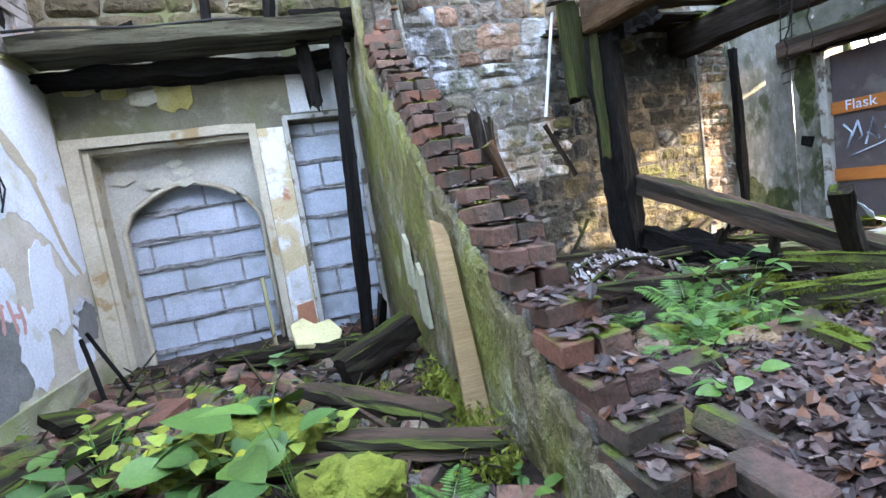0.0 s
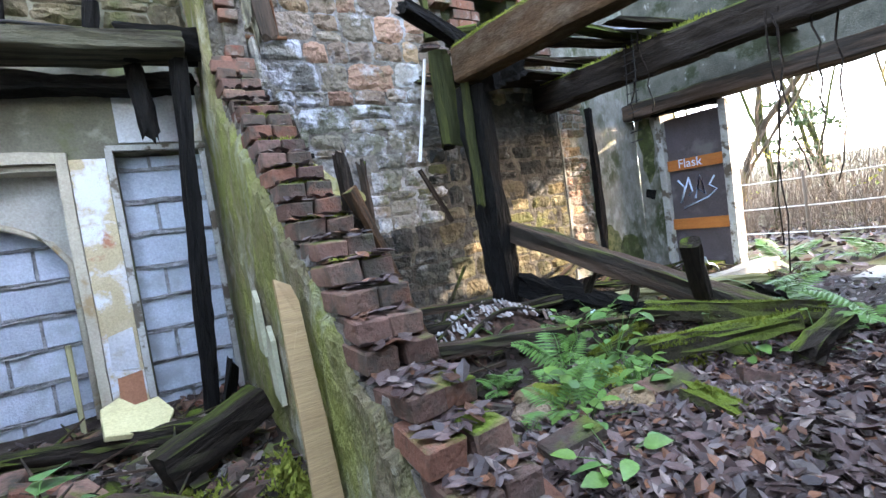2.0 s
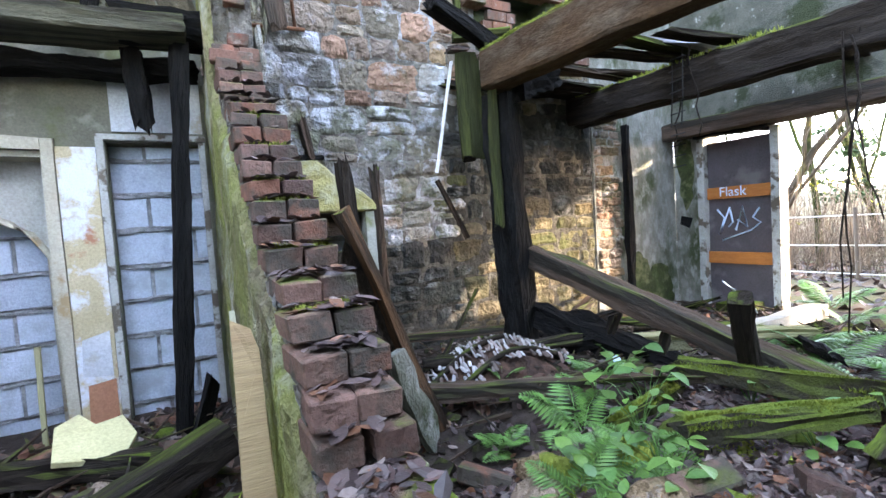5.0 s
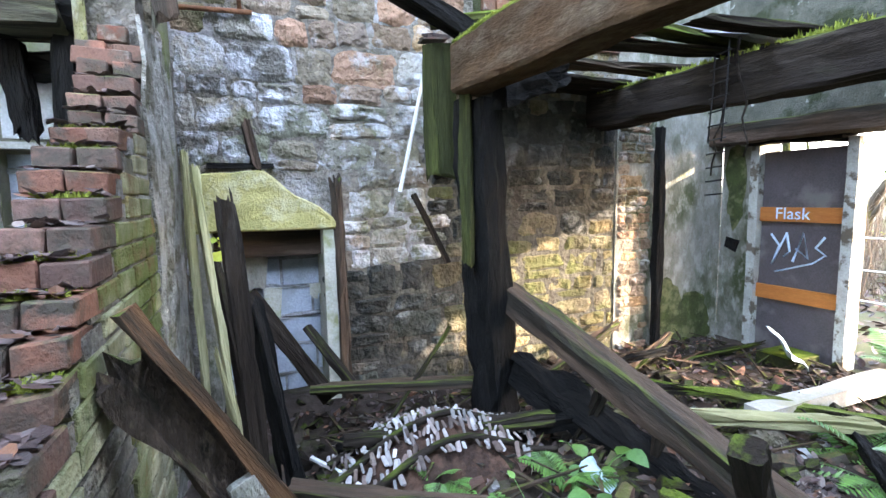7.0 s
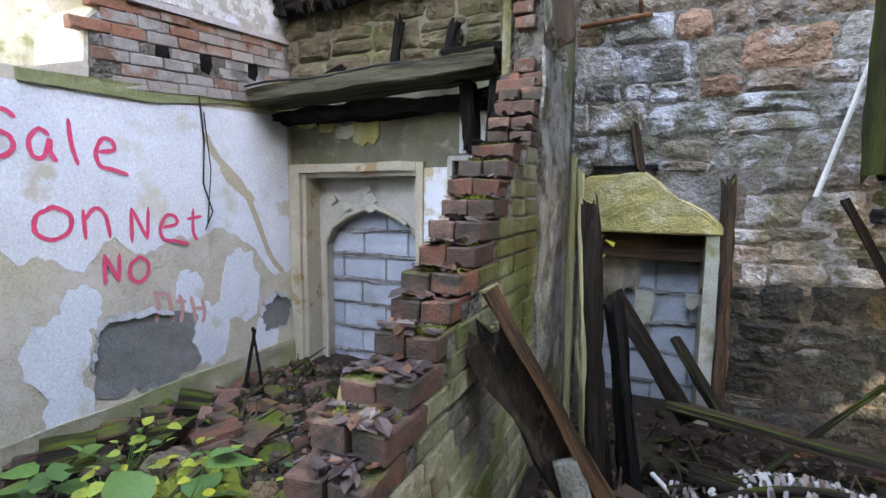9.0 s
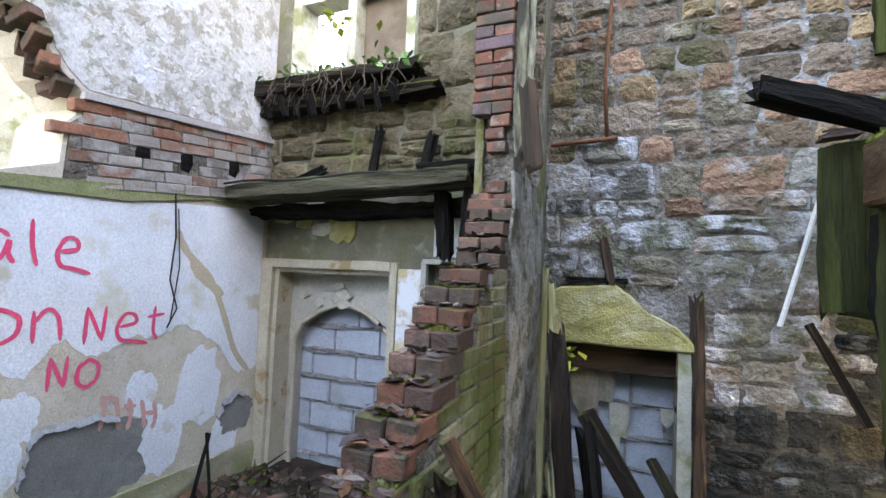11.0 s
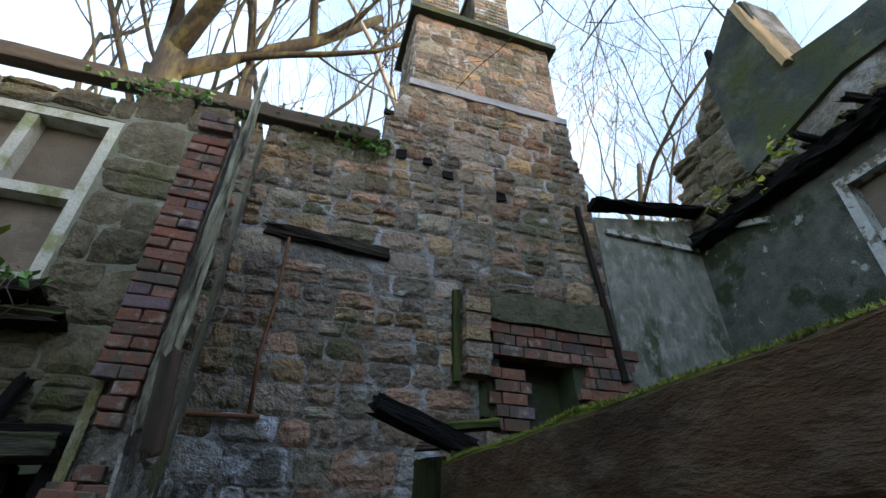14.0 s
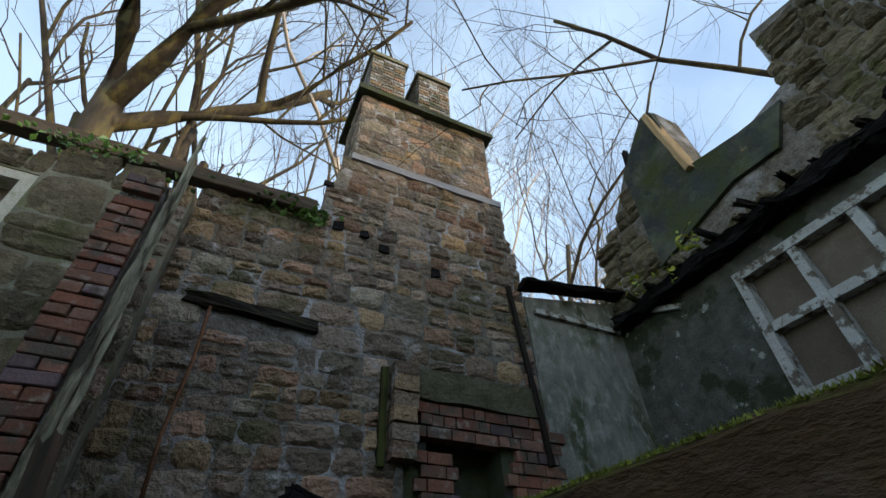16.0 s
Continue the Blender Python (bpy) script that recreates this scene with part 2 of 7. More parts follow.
WOOD = surface("weathered_timber", (0.09, 0.06, 0.042), (0.04, 0.027, 0.02), 7, 0.8, 0.7, stain=(0.03, 0.025, 0.02), stain_scale=3, stain_at=0.52, stretch=(0.25, 3, 3),
               local=True, moss=0.1, fine=50)
SAWN = surface("sawn_brown_beam", (0.105, 0.066, 0.038), (0.052, 0.031, 0.02), 4, 0.85, 0.8, stain=(0.03, 0.022, 0.016), stain_scale=1.3, stain_at=0.6, second=(0.11, 0.085, 0.06), second_scale=5, second_at=0.62, stretch=(0.8, 2.2, 2.2), edge=0.12, local=True, moss=0.5, fine=40, gloss=0.02, relief=0.045)
DARKWOOD = surface("damp_dark_timber", (0.03, 0.023, 0.018), (0.012, 0.01, 0.009), 7, 0.8, 0.8, gloss=0.05, stain=(0.052, 0.043, 0.035), stain_scale=4, stain_at=0.62, stretch=(0.25, 3, 3), local=True, moss=0.2, fine=50)
CHAR = surface("charred_timber", (0.006, 0.006, 0.006), (0.015, 0.014, 0.013), 12, 0.8, 1.0, gloss=0.04, stretch=(0.4, 2, 2), local=True, fine=40)
PALEWOOD = surface("split_pale_timber", (0.36, 0.26, 0.14), (0.28, 0.19, 0.1), 6, 0.75, 0.4, stain=(0.3, 0.2, 0.11), stain_scale=3, stain_at=0.62, stretch=(0.2, 3, 3), local=True, fine=45)
LICHEN = surface("lichened_plank", (0.34, 0.32, 0.18), (0.24, 0.22, 0.12), 6, 0.85, 0.6, stain=(0.2, 0.19, 0.09), stain_scale=4, stain_at=0.58, stretch=(0.25, 3, 3), local=True, fine=45)
GREYWOOD = surface("grey_weathered_timber", (0.34, 0.325, 0.24), (0.15, 0.14, 0.095), 6, 0.85, 0.9, stain=(0.05, 0.045, 0.035), stain_scale=4, stain_at=0.56, stretch=(0.5, 2.5, 2.5), local=True, fine=45)
GREENWOOD = surface("algae_green_timber", (0.036, 0.04, 0.017), (0.016, 0.017, 0.01), 6, 0.9, 0.9, gloss=0.03, stain=(0.06, 0.068, 0.022), stain_scale=3, stain_at=0.56, stretch=(0.3, 3, 3), local=True, moss=0.5, fine=45)
MOSSLOG = surface("moss_covered_timber", (0.045, 0.038, 0.025), (0.022, 0.02, 0.014), 9, 0.95, 1.0, stain=(0.06, 0.07, 0.018), stain_scale=5, stain_at=0.55, moss=0.7, fine=90)
MOSS = surface("moss", (0.24, 0.27, 0.045), (0.1, 0.13, 0.022), 14, 1.0, 1.0, stain=(0.22, 0.25, 0.05), stain_scale=8, stain_at=0.55, fine=120)
SOIL = surface("leafy_soil", (0.045, 0.033, 0.027), (0.022, 0.017, 0.015), 8, 0.95, 1.0, stain=(0.06, 0.046, 0.038), stain_scale=5, stain_at=0.55, second=(0.045, 0.055, 0.014), second_scale=2.2, second_at=0.62)
LEAFMAT = surface("fallen_leaf", (0.075, 0.048, 0.043), (0.034, 0.024, 0.022), 20, 0.45, 0.2, vary=0.55, gloss=0.28,
                  tint=((0.09, 0.06, 0.055), (0.055, 0.036, 0.034), (0.11, 0.075, 0.068), (0.07, 0.042, 0.038), (0.19, 0.15, 0.13), (0.15, 0.06, 0.025), (0.085, 0.07, 0.068), (0.04, 0.028, 0.027)))
FERNMAT = surface("fern_green", (0.06, 0.14, 0.03), (0.085, 0.18, 0.035), 8, 0.5, 0.1, vary=0.3, gloss=0.35)
BROADMAT = surface("broad_leaf_green", (0.05, 0.12, 0.03), (0.075, 0.16, 0.035), 8, 0.45, 0.2, vary=0.3, gloss=0.4, tint=((0.07, 0.15, 0.028), (0.12, 0.22, 0.035), (0.055, 0.13, 0.035)))
LIMELEAF = surface("yellowing_leaf", (0.26, 0.3, 0.05), (0.3, 0.3, 0.04), 8, 0.5, 0.2, vary=0.25, tint=((0.2, 0.27, 0.05), (0.42, 0.36, 0.03), (0.16, 0.24, 0.05)))
SLATE = surface("broken_pale_slate", (0.12, 0.1, 0.09), (0.07, 0.06, 0.055), 12, 0.7, 0.4, vary=0.5, tint=((0.09, 0.06, 0.055), (0.06, 0.045, 0.04), (0.45, 0.43, 0.43), (0.1, 0.07, 0.06), (0.07, 0.05, 0.045)))
LEAD = surface("lead_flashing", (0.24, 0.24, 0.26), (0.17, 0.17, 0.18), 6, 0.6, 0.3)
TIN = surface("galvanised_strip", (0.62, 0.62, 0.6), (0.5, 0.48, 0.46), 6, 0.5, 0.2, metal=0.1)
RUST = surface("rusty_iron", (0.2, 0.09, 0.045), (0.12, 0.06, 0.035), 20, 0.8, 0.5)
CABLE = surface("black_cable", (0.02, 0.02, 0.02), (0.03, 0.03, 0.03), 20, 0.6, 0.0)
BARK = surface("tree_bark", (0.075, 0.06, 0.045), (0.045, 0.036, 0.028), 6, 0.9, 0.8, stain=(0.12, 0.1, 0.045), stain_scale=2, stain_at=0.55, stretch=(2, 2, 0.5))
TWIG = surface("pale_twig", (0.13, 0.105, 0.085), (0.085, 0.066, 0.052), 4, 0.85, 0.2, vary=0.2)
DOORPANEL = surface("grey_door_panel", (0.1, 0.085, 0.09), (0.075, 0.065, 0.068), 4, 0.6, 0.25, stain=(0.14, 0.13, 0.125), stain_scale=3, stain_at=0.62)
ORANGE = surface("orange_stained_rail", (0.45, 0.17, 0.045), (0.35, 0.12, 0.035), 6, 0.6, 0.25, stretch=(3, 0.3, 3))
WHITEWOOD = surface("peeling_white_woodwork", (0.44, 0.44, 0.41), (0.3, 0.29, 0.26), 6, 0.65, 0.4, stain=(0.12, 0.1, 0.075), stain_scale=7, stain_at=0.55, edge=0.03)
BOARD = surface("boarded_pane", (0.17, 0.135, 0.1), (0.12, 0.095, 0.07), 5, 0.8, 0.3, stain=(0.14, 0.11, 0.08), stain_scale=2.5, stain_at=0.58, vary=0.25)
CONCRETE = surface("sunlit_concrete_slab", (0.36, 0.34, 0.31), (0.26, 0.25, 0.22), 6, 0.9, 0.5, stain=(0.24, 0.23, 0.15), stain_scale=2, stain_at=0.58)
GRASS = surface("rough_grass", (0.07, 0.085, 0.032), (0.1, 0.09, 0.05), 3, 0.95, 0.6, stain=(0.11, 0.085, 0.06), stain_scale=1.3, stain_at=0.5)
PINK = surface("pink_spray_paint", (0.75, 0.07, 0.16), (0.68, 0.1, 0.2), 9, 0.7, 0.1)
SPRAY = surface("pale_blue_spray_paint", (0.6, 0.72, 0.85), (0.5, 0.62, 0.8), 9, 0.7, 0.1)
SHEET = surface("yellow_foam_sheet", (0.55, 0.5, 0.28), (0.46, 0.41, 0.22), 5, 0.8, 0.2, stain=(0.4, 0.34, 0.2), stain_scale=5, stain_at=0.66)
DARKRENDER = surface("black_weathered_render", (0.03, 0.034, 0.034), (0.06, 0.065, 0.055), 4, 0.85, 0.9, stain=(0.1, 0.105, 0.075), stain_scale=3, stain_at=0.6, second=(0.05, 0.06, 0.022), second_scale=2.2, second_at=0.56, relief=0.05, edge=0.1)
COPING = surface("dark_timber_gutter", (0.075, 0.055, 0.04), (0.05, 0.04, 0.03), 5, 0.8, 0.4, stretch=(0.3, 3, 3), local=True)


# ---- mesh helpers ----
def part(name, bm, material, parent=None, label="", smooth=False):
    """Links a bmesh as one mesh object, under a thing if one is given."""
    me = bpy.data.meshes.new(name)
    bm.to_mesh(me)
    bm.free()
    me.materials.append(material)
    if smooth:
        me.polygons.foreach_set("use_smooth", [True] * len(me.polygons))
    ob = new(name, me)
    if parent is not None:
        ob.parent = parent
    if label:
        ob["label"] = label
    return ob


def thing(name, label, category, group="", at=(0, 0, 0)):
    ob = new(name)
    ob.location = at
    ob.empty_display_size = 0.05
    return tagged(ob, label, category, group)


def add_box(bm, x0, x1, y0, y1, z0, z1):
    vs = [bm.verts.new(p) for p in ((x0, y0, z0), (x1, y0, z0), (x1, y1, z0), (x0, y1, z0), (x0, y0, z1), (x1, y0, z1), (x1, y1, z1), (x0, y1, z1))]
    for f in ((0, 3, 2, 1), (4, 5, 6, 7), (0, 1, 5, 4), (1, 2, 6, 5), (2, 3, 7, 6), (3, 0, 4, 7)):
        bm.faces.new([vs[i] for i in f])
    return vs


def boxes(*dims):
    bm = bmesh.new()
    for d in dims:
        add_box(bm, *d)
    return bm


def prism(outline, depth0, depth1, axis="y"):
    """A solid from an outline in a plane, from depth0 to depth1 along the axis."""
    bm = bmesh.new()

    def at(u, v, d):
        return {"y": (u, d, v), "x": (d, u, v), "z": (u, v, d)}[axis]
    a = [bm.verts.new(at(u, v, depth0)) for u, v in outline]
    b = [bm.verts.new(at(u, v, depth1)) for u, v in outline]
    bm.faces.new(a), bm.faces.new(b[::-1])
    for i in range(len(a)):
        j = (i + 1) % len(a)
        bm.faces.new((a[i], b[i], b[j], a[j]))
    bmesh.ops.recalc_face_normals(bm, faces=bm.faces)
    return bm


def roughen(bm, amount, scale=6.0, seed=0.0):
    for v in bm.verts:
        v.co += Vector(noise.noise_vector(v.co * scale + Vector((seed, seed * 1.7, -seed)))) * amount


def along(p0, p1, roll=0.0):
    """A pose whose x axis runs from p0 to p1."""
    p0, p1 = Vector(p0), Vector(p1)
    return Matrix.Translation(p0) @ (p1 - p0).to_track_quat("X", "Z").to_matrix().to_4x4() @ Matrix.Rotation(radians(roll), 4, "X"), (p1 - p0).length


def timber_mesh(length, w, h, worn=0.008, taper=1.0, ragged=0.0, seed=0.0, cuts=None):
    bm = bmesh.new()
    n = cuts or max(4, int(length / 0.09))
    ring = [(-.5, -.43), (-.43, -.5), (-.15, -.5), (.15, -.5), (.43, -.5), (.5, -.43), (.5, -.15), (.5, .15), (.5, .43), (.43, .5), (.15, .5), (-.15, .5), (-.43, .5), (-.5, .43), (-.5, .15), (-.5, -.15)]
    rows = []
    for i in range(n + 1):
        f = i / n
        k = 1 + (taper - 1) * f
        row = []
        for j, (a, b) in enumerate(ring):
            x = length * f
            if ragged and i in (0, n):
                x += (1 if i else -1) * ragged * noise.noise(Vector((j * 0.9, seed, f * 9))) * 1.6
            p = Vector((x, a * w * k, b * h * k))
            p += Vector(noise.noise_vector(Vector((x * 3.1 + seed * 9, a * 2.3, b * 2.3 + seed)))) * worn
            out = Vector((0, a, b)).normalized()
            p += out * worn * (0.9 * noise.noise(Vector((x * 1.7, j * 3.3, seed))) + 0.7 * noise.noise(Vector((x * 12, j * 2.1, seed + 4))))
            row.append(bm.verts.new(p))
        rows.append(row)
    for r, s in zip(rows, rows[1:]):
        for j in range(16):
            k = (j + 1) % 16
            bm.faces.new((r[j], r[k], s[k], s[j]))
    bm.faces.new(rows[0][::-1]), bm.faces.new(rows[-1])
    bmesh.ops.recalc_face_normals(bm, faces=bm.faces)
    return bm


def timber(name, p0, p1, w, h, material, label="", category="beam", roll=0.0, parent=None, seed=None, group="", **kw):
    m, length = along(p0, p1, roll)
    s = seed if seed is not None else (p0[0] * 3.7 + p0[1] * 1.9 + p1[2] * 2.3) % 17
    ob = part(name, timber_mesh(length, w, h, seed=s, **kw), material, parent)
    ob.matrix_basis = m
    if parent is None:
        tagged(ob, label, category, group)
    elif label:
        ob["label"] = label
    return ob


class Tubes:
    """Many tapered round limbs gathered into one mesh."""

    def __init__(self):
        self.v, self.f = [], []

    def add(self, pts, r0, r1, n=5):
        base, last = len(self.v), len(pts) - 1
        for i, p in enumerate(pts):
            p = Vector(p)
            d = (Vector(pts[min(i + 1, last)]) - Vector(pts[max(i - 1, 0)])).normalized()
            side = d.orthogonal().normalized()
            up = d.cross(side)
            r = r0 + (r1 - r0) * i / max(last, 1)
            for k in range(n):
                a = 2 * math.pi * k / n
                self.v.append(p + (side * math.cos(a) + up * math.sin(a)) * r)
        for i in range(last):
            for k in range(n):
                q = (k + 1) % n
                self.f.append((base + i * n + k, base + i * n + q, base + (i + 1) * n + q, base + (i + 1) * n + k))
        self.f.append(tuple(base + last * n + k for k in range(n)))

    def make(self, name, material, parent=None, smooth=True):
        me = bpy.data.meshes.new(name)
        me.from_pydata([tuple(v) for v in self.v], [], self.f)
        me.materials.append(material)
        if smooth:
            me.polygons.foreach_set("use_smooth", [True] * len(me.polygons))
        ob = new(name, me)
        if parent is not None:
            ob.parent = parent
        return ob


# ---- ground ----
def bell(x, y, cx, cy, sx, sy):
    return math.exp(-((x - cx) / sx) ** 2 - ((y - cy) / sy) ** 2)


def ease(v, a, b):
    t = min(max((v - a) / (b - a), 0.0), 1.0)
    return t * t * (3 - 2 * t)


def ground_z(x, y):
    left = -0.14 + 0.16 * ease(y, 1.2, 2.6) + 0.12 * bell(x, y, -2.2, 3.0, 0.7, 0.8)
    right = 0.05 + 0.25 * bell(x, y, 0.7, 1.6, 1.0, 0.8) + 0.16 * bell(x, y, 1.15, 3.65, 0.55, 0.4) - 0.45 * bell(x, y, 0.5, 4.35, 0.3, 0.25)
    right += 0.12 * bell(x, y, 1.9, 2.9, 0.9, 0.7) - 0.04 * ease(x, 3.0, 4.5)
    z = left + (right - left) * ease(x, -0.45, 0.15)
    far = math.hypot(x - 1, y - 2)
    k = ease(far, 5, 9)
    z = z * (1 - k) + k * (-0.25 + 0.5 * noise.noise(Vector((x * 0.07, y * 0.07, 3))) + 0.02 * max(0.0, x - 8))
    return z + 0.03 * noise.noise(Vector((x * 2.3, y * 2.3, 0))) + 0.014 * noise.noise(Vector((x * 8, y * 8, 5)))


def ground_sheet():
    """One sheet: fine under the ruin, coarse out to the horizon."""
    def axis(lo, hi, step, far):
        a = list(np.arange(lo, hi + 1e-6, step))
        out, d, s = [], hi, step
        while d < far:
            s *= 1.5
            d += s
            out.append(d)
        inn, d, s = [], lo, step
        while d > -far:
            s *= 1.5
            d -= s
            inn.append(d)
        return inn[::-1] + a + out
    xs, ys = axis(-2.8, 5.6, 0.07, 900), axis(0.2, 5.2, 0.07, 900)
    v = [(x, y, ground_z(x, y)) for y in ys for x in xs]
    n = len(xs)
    f = [(j * n + i, j * n + i + 1, (j + 1) * n + i + 1, (j + 1) * n + i) for j in range(len(ys) - 1) for i in range(n - 1)]
    me = bpy.data.meshes.new("ground")
    me.from_pydata(v, [], f)
    me.materials.append(SOIL), me.materials.append(GRASS)
    for p in me.polygons:
        c = p.center
        inside = -2.8 < c.x < 5.1 and -1.4 < c.y < 5.3
        p.material_index = 0 if inside else 1
        p.use_smooth = True
    tagged(new("ground", me), "dark leafy soil of the roofless ruin, rough grass beyond", "ground", kind="structure")


ground_sheet()

# ---- walls ----
# stone pieces: a handful of irregular unit blocks, face at y = 0 looking to -y


def stone_unit(seed):
    bm = bmesh.new()
    n = 6
    g = []
    for j in range(n + 1):
        row = []
        for i in range(n + 1):
            u, w = 2 * i / n - 1, 2 * j / n - 1
            r = max(abs(u), abs(w))
            soft = 1.0 - 0.08 * (u * w) ** 2        # knocked-off corners
            q = Vector(noise.noise_vector(Vector((u * 1.1 + seed * 5.1, w * 1.1, seed))))
            fine = noise.noise(Vector((u * 3.2 + seed, w * 3.2, seed * 3)))
            edge = r ** 8
            p = Vector((u * 0.5 * soft + q.x * 0.09 * r, -0.8 * (1 - 0.8 * edge) + q.y * 0.6 + fine * 0.45 * (1 - 0.5 * edge), w * 0.5 * soft + q.z * 0.14 * r))
            row.append(bm.verts.new(p))
        g.append(row)
    for j in range(n):
        for i in range(n):
            bm.faces.new((g[j][i], g[j][i + 1], g[j + 1][i + 1], g[j + 1][i]))
    edge = [g[0][i] for i in range(n + 1)] + [g[j][n] for j in range(1, n + 1)] + [g[n][i] for i in range(n - 1, -1, -1)] + [g[j][0] for j in range(n - 1, 0, -1)]
    back = [bm.verts.new((v.co.x, 1.0, v.co.z)) for v in edge]
    for i in range(len(edge)):
        k = (i + 1) % len(edge)
        bm.faces.new((edge[k], edge[i], back[i], back[k]))
    me = bpy.data.meshes.new("stone")
    bm.to_mesh(me)
    bm.free()
    return me


STONES = [stone_unit(s + 1.3) for s in range(12)]
STONES_GREY, STONES_OLIVE, STONES_BAYDARK, STONES_OCHRE = ([me.copy() for me in STONES] for _ in range(4))
for kinds, m in ((STONES, STONE), (STONES_GREY, GREYSTONE), (STONES_OLIVE, OLIVESTONE), (STONES_BAYDARK, BAYDARKSTONE), (STONES_OCHRE, OCHRESTONE)):
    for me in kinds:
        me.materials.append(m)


def stone_layout(x0, x1, z0, z1, keep, low=0.12, high=0.25, rng=None):
    """Rough courses of uneven stones: (centre, width, height) in the plane of the wall."""
    rng = rng or random.Random(4)
    out, z = [], z0
    while z < z1:
        h = rng.uniform(low, high)
        x = x0 - rng.uniform(0, 0.2)
        while x < x1:
            w = rng.uniform(0.8, 2.0) * (0.75 * h + 0.06)
            a, b = max(x, x0), min(x + w, x1)
            if b - a > 0.06:
                cut = rng.uniform(0.35, 0.65)
                split = h > 0.2 and rng.random() < 0.32
                for zc, hh in (((z + h * cut / 2, h * cut), (z + h * (1 + cut) / 2, h * (1 - cut))) if split else ((z + h / 2, h),)):
                    dz = 0.07 * noise.noise(Vector((a * 0.9, z * 0.5, 7)))
                    if keep((a + b) / 2, zc):
                        out.append(((a + b) / 2, zc + dz, b - a - 0.007, hh - 0.007))
            x += w
        z += h
    return out


def lay_stones(parent, layout, place, single=300, depth=0.035, seed=1, first=None, kinds=STONES):
    """place(u, z) gives the pose of a piece; the pieces past the first few hundred are joined into one mesh."""
    rng = random.Random(seed)
    layout = sorted(layout, key=first) if first else layout
    verts, faces = [], []
    for i, (u, z, w, h) in enumerate(layout):
        me = kinds[rng.randrange(len(kinds))]
        flip = rng.choice((-1, 1))
        m = place(u, z) @ pose(0, 0, 0, 0, rng.uniform(-2.5, 2.5), 0) @ Matrix.Diagonal((w * flip, depth * rng.uniform(0.5, 1.35), h, 1))
        if i < single:
            ob = new("stone", me)
            ob.parent, ob.matrix_basis = parent, m
        else:
            base = len(verts)
            verts += [tuple(m @ v.co) for v in me.vertices]
            faces += [tuple(base + k for k in (p.vertices if flip > 0 else reversed(p.vertices))) for p in me.polygons]
    if verts:
        me = bpy.data.meshes.new("stone_courses")
        me.from_pydata(verts, [], faces)
        me.materials.append(kinds[0].materials[0])
        ob = new("stone_courses", me)
        ob.parent = parent
        ob["kind"] = "stuff"


def wall_slab(name, outline, d0, d1, axis, material, label, holes=()):
    """A thick wall from an outline, openings cut through it."""
    ob = part(name, prism(outline, d0, d1, axis), material)
    for a0, a1, b0, b1 in holes:
        lo, hi = min(d0, d1) - 0.1, max(d0, d1) + 0.1
        dims = (a0, a1, lo, hi, b0, b1) if axis == "y" else (lo, hi, a0, a1, b0, b1)
        tool = part("cutter", boxes(dims), material)
        mod = ob.modifiers.new("opening", "BOOLEAN")
        mod.operation, mod.solver, mod.object = "DIFFERENCE", "EXACT", tool
        bpy.context.view_layer.update()
        done = bpy.data.meshes.new_from_object(ob.evaluated_get(bpy.context.evaluated_depsgraph_get()))
        ob.modifiers.clear()
        ob.data = done
        bpy.data.objects.remove(tool)
    return tagged(ob, label, "wall", kind="structure")


# north wall, stone part with the chimney breast
NORTH = [(-0.06, -0.8), (3.42, -0.8), (3.42, 5.15), (3.3, 6.0), (3.24, 6.45), (1.3, 6.45), (1.16, 6.2), (1.06, 5.75), (1.0, 5.42), (-0.06, 5.38)]
YDOOR = (0.08, 0.86, -0.9, 1.3)
wall_north = wall_slab("wall_north_1", NORTH, 5.0, 5.55, "y", MORTAR, "coursed rubble sandstone wall with a chimney breast", (YDOOR, (2.0, 3.3, 2.7, 3.62)))


def in_north(x, z):
    top = 5.38 if x < 1.0 else 6.42
    right = 3.42 if z < 5.15 else 3.42 - (z - 5.15) * 0.14
    left = -0.06 if z < 5.38 else 1.06 + max(0, z - 5.6) * 0.25
    if not (left < x < right and -0.4 < z < top):
        return False
    if 0.02 < x < 0.94 and z < 1.68:
        return False
    if 1.84 < x < 3.3 and 2.7 < z < 3.92:
        return False
    if abs(x - 0.67) < 0.52 and abs(z - 4.15) < 0.1:
        return False
    return True


def on_north(u, z):
    return pose(u, 5.006, z)


courses = stone_layout(-0.06, 3.42, -0.3, 6.45, in_north)
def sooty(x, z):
    """Stones under the old floor, with fire soot and shade in their colour."""
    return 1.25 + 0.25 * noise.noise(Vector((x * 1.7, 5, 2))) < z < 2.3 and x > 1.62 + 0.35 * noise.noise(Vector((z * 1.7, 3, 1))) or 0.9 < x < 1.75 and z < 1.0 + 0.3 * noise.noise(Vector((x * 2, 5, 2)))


# low ochre stones, coloured with the tone of the sun patch there
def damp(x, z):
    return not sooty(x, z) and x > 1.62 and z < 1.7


# dark mortar bed: soot and the right bay's shade put into its colour
rim = [(1.6 + 0.12 * noise.noise(Vector((z * 3, 1, 4))), z) for z in (1.1 + 0.08 * i for i in range(15))]
rim = [(0.96, -0.3), (0.96, 0.8)] + [(0.96 + 0.09 * i, 0.95 + 0.16 * noise.noise(Vector((i * 0.6, 3, 2)))) for i in range(7)] + rim + [(3.4, 2.2), (3.4, -0.3)]
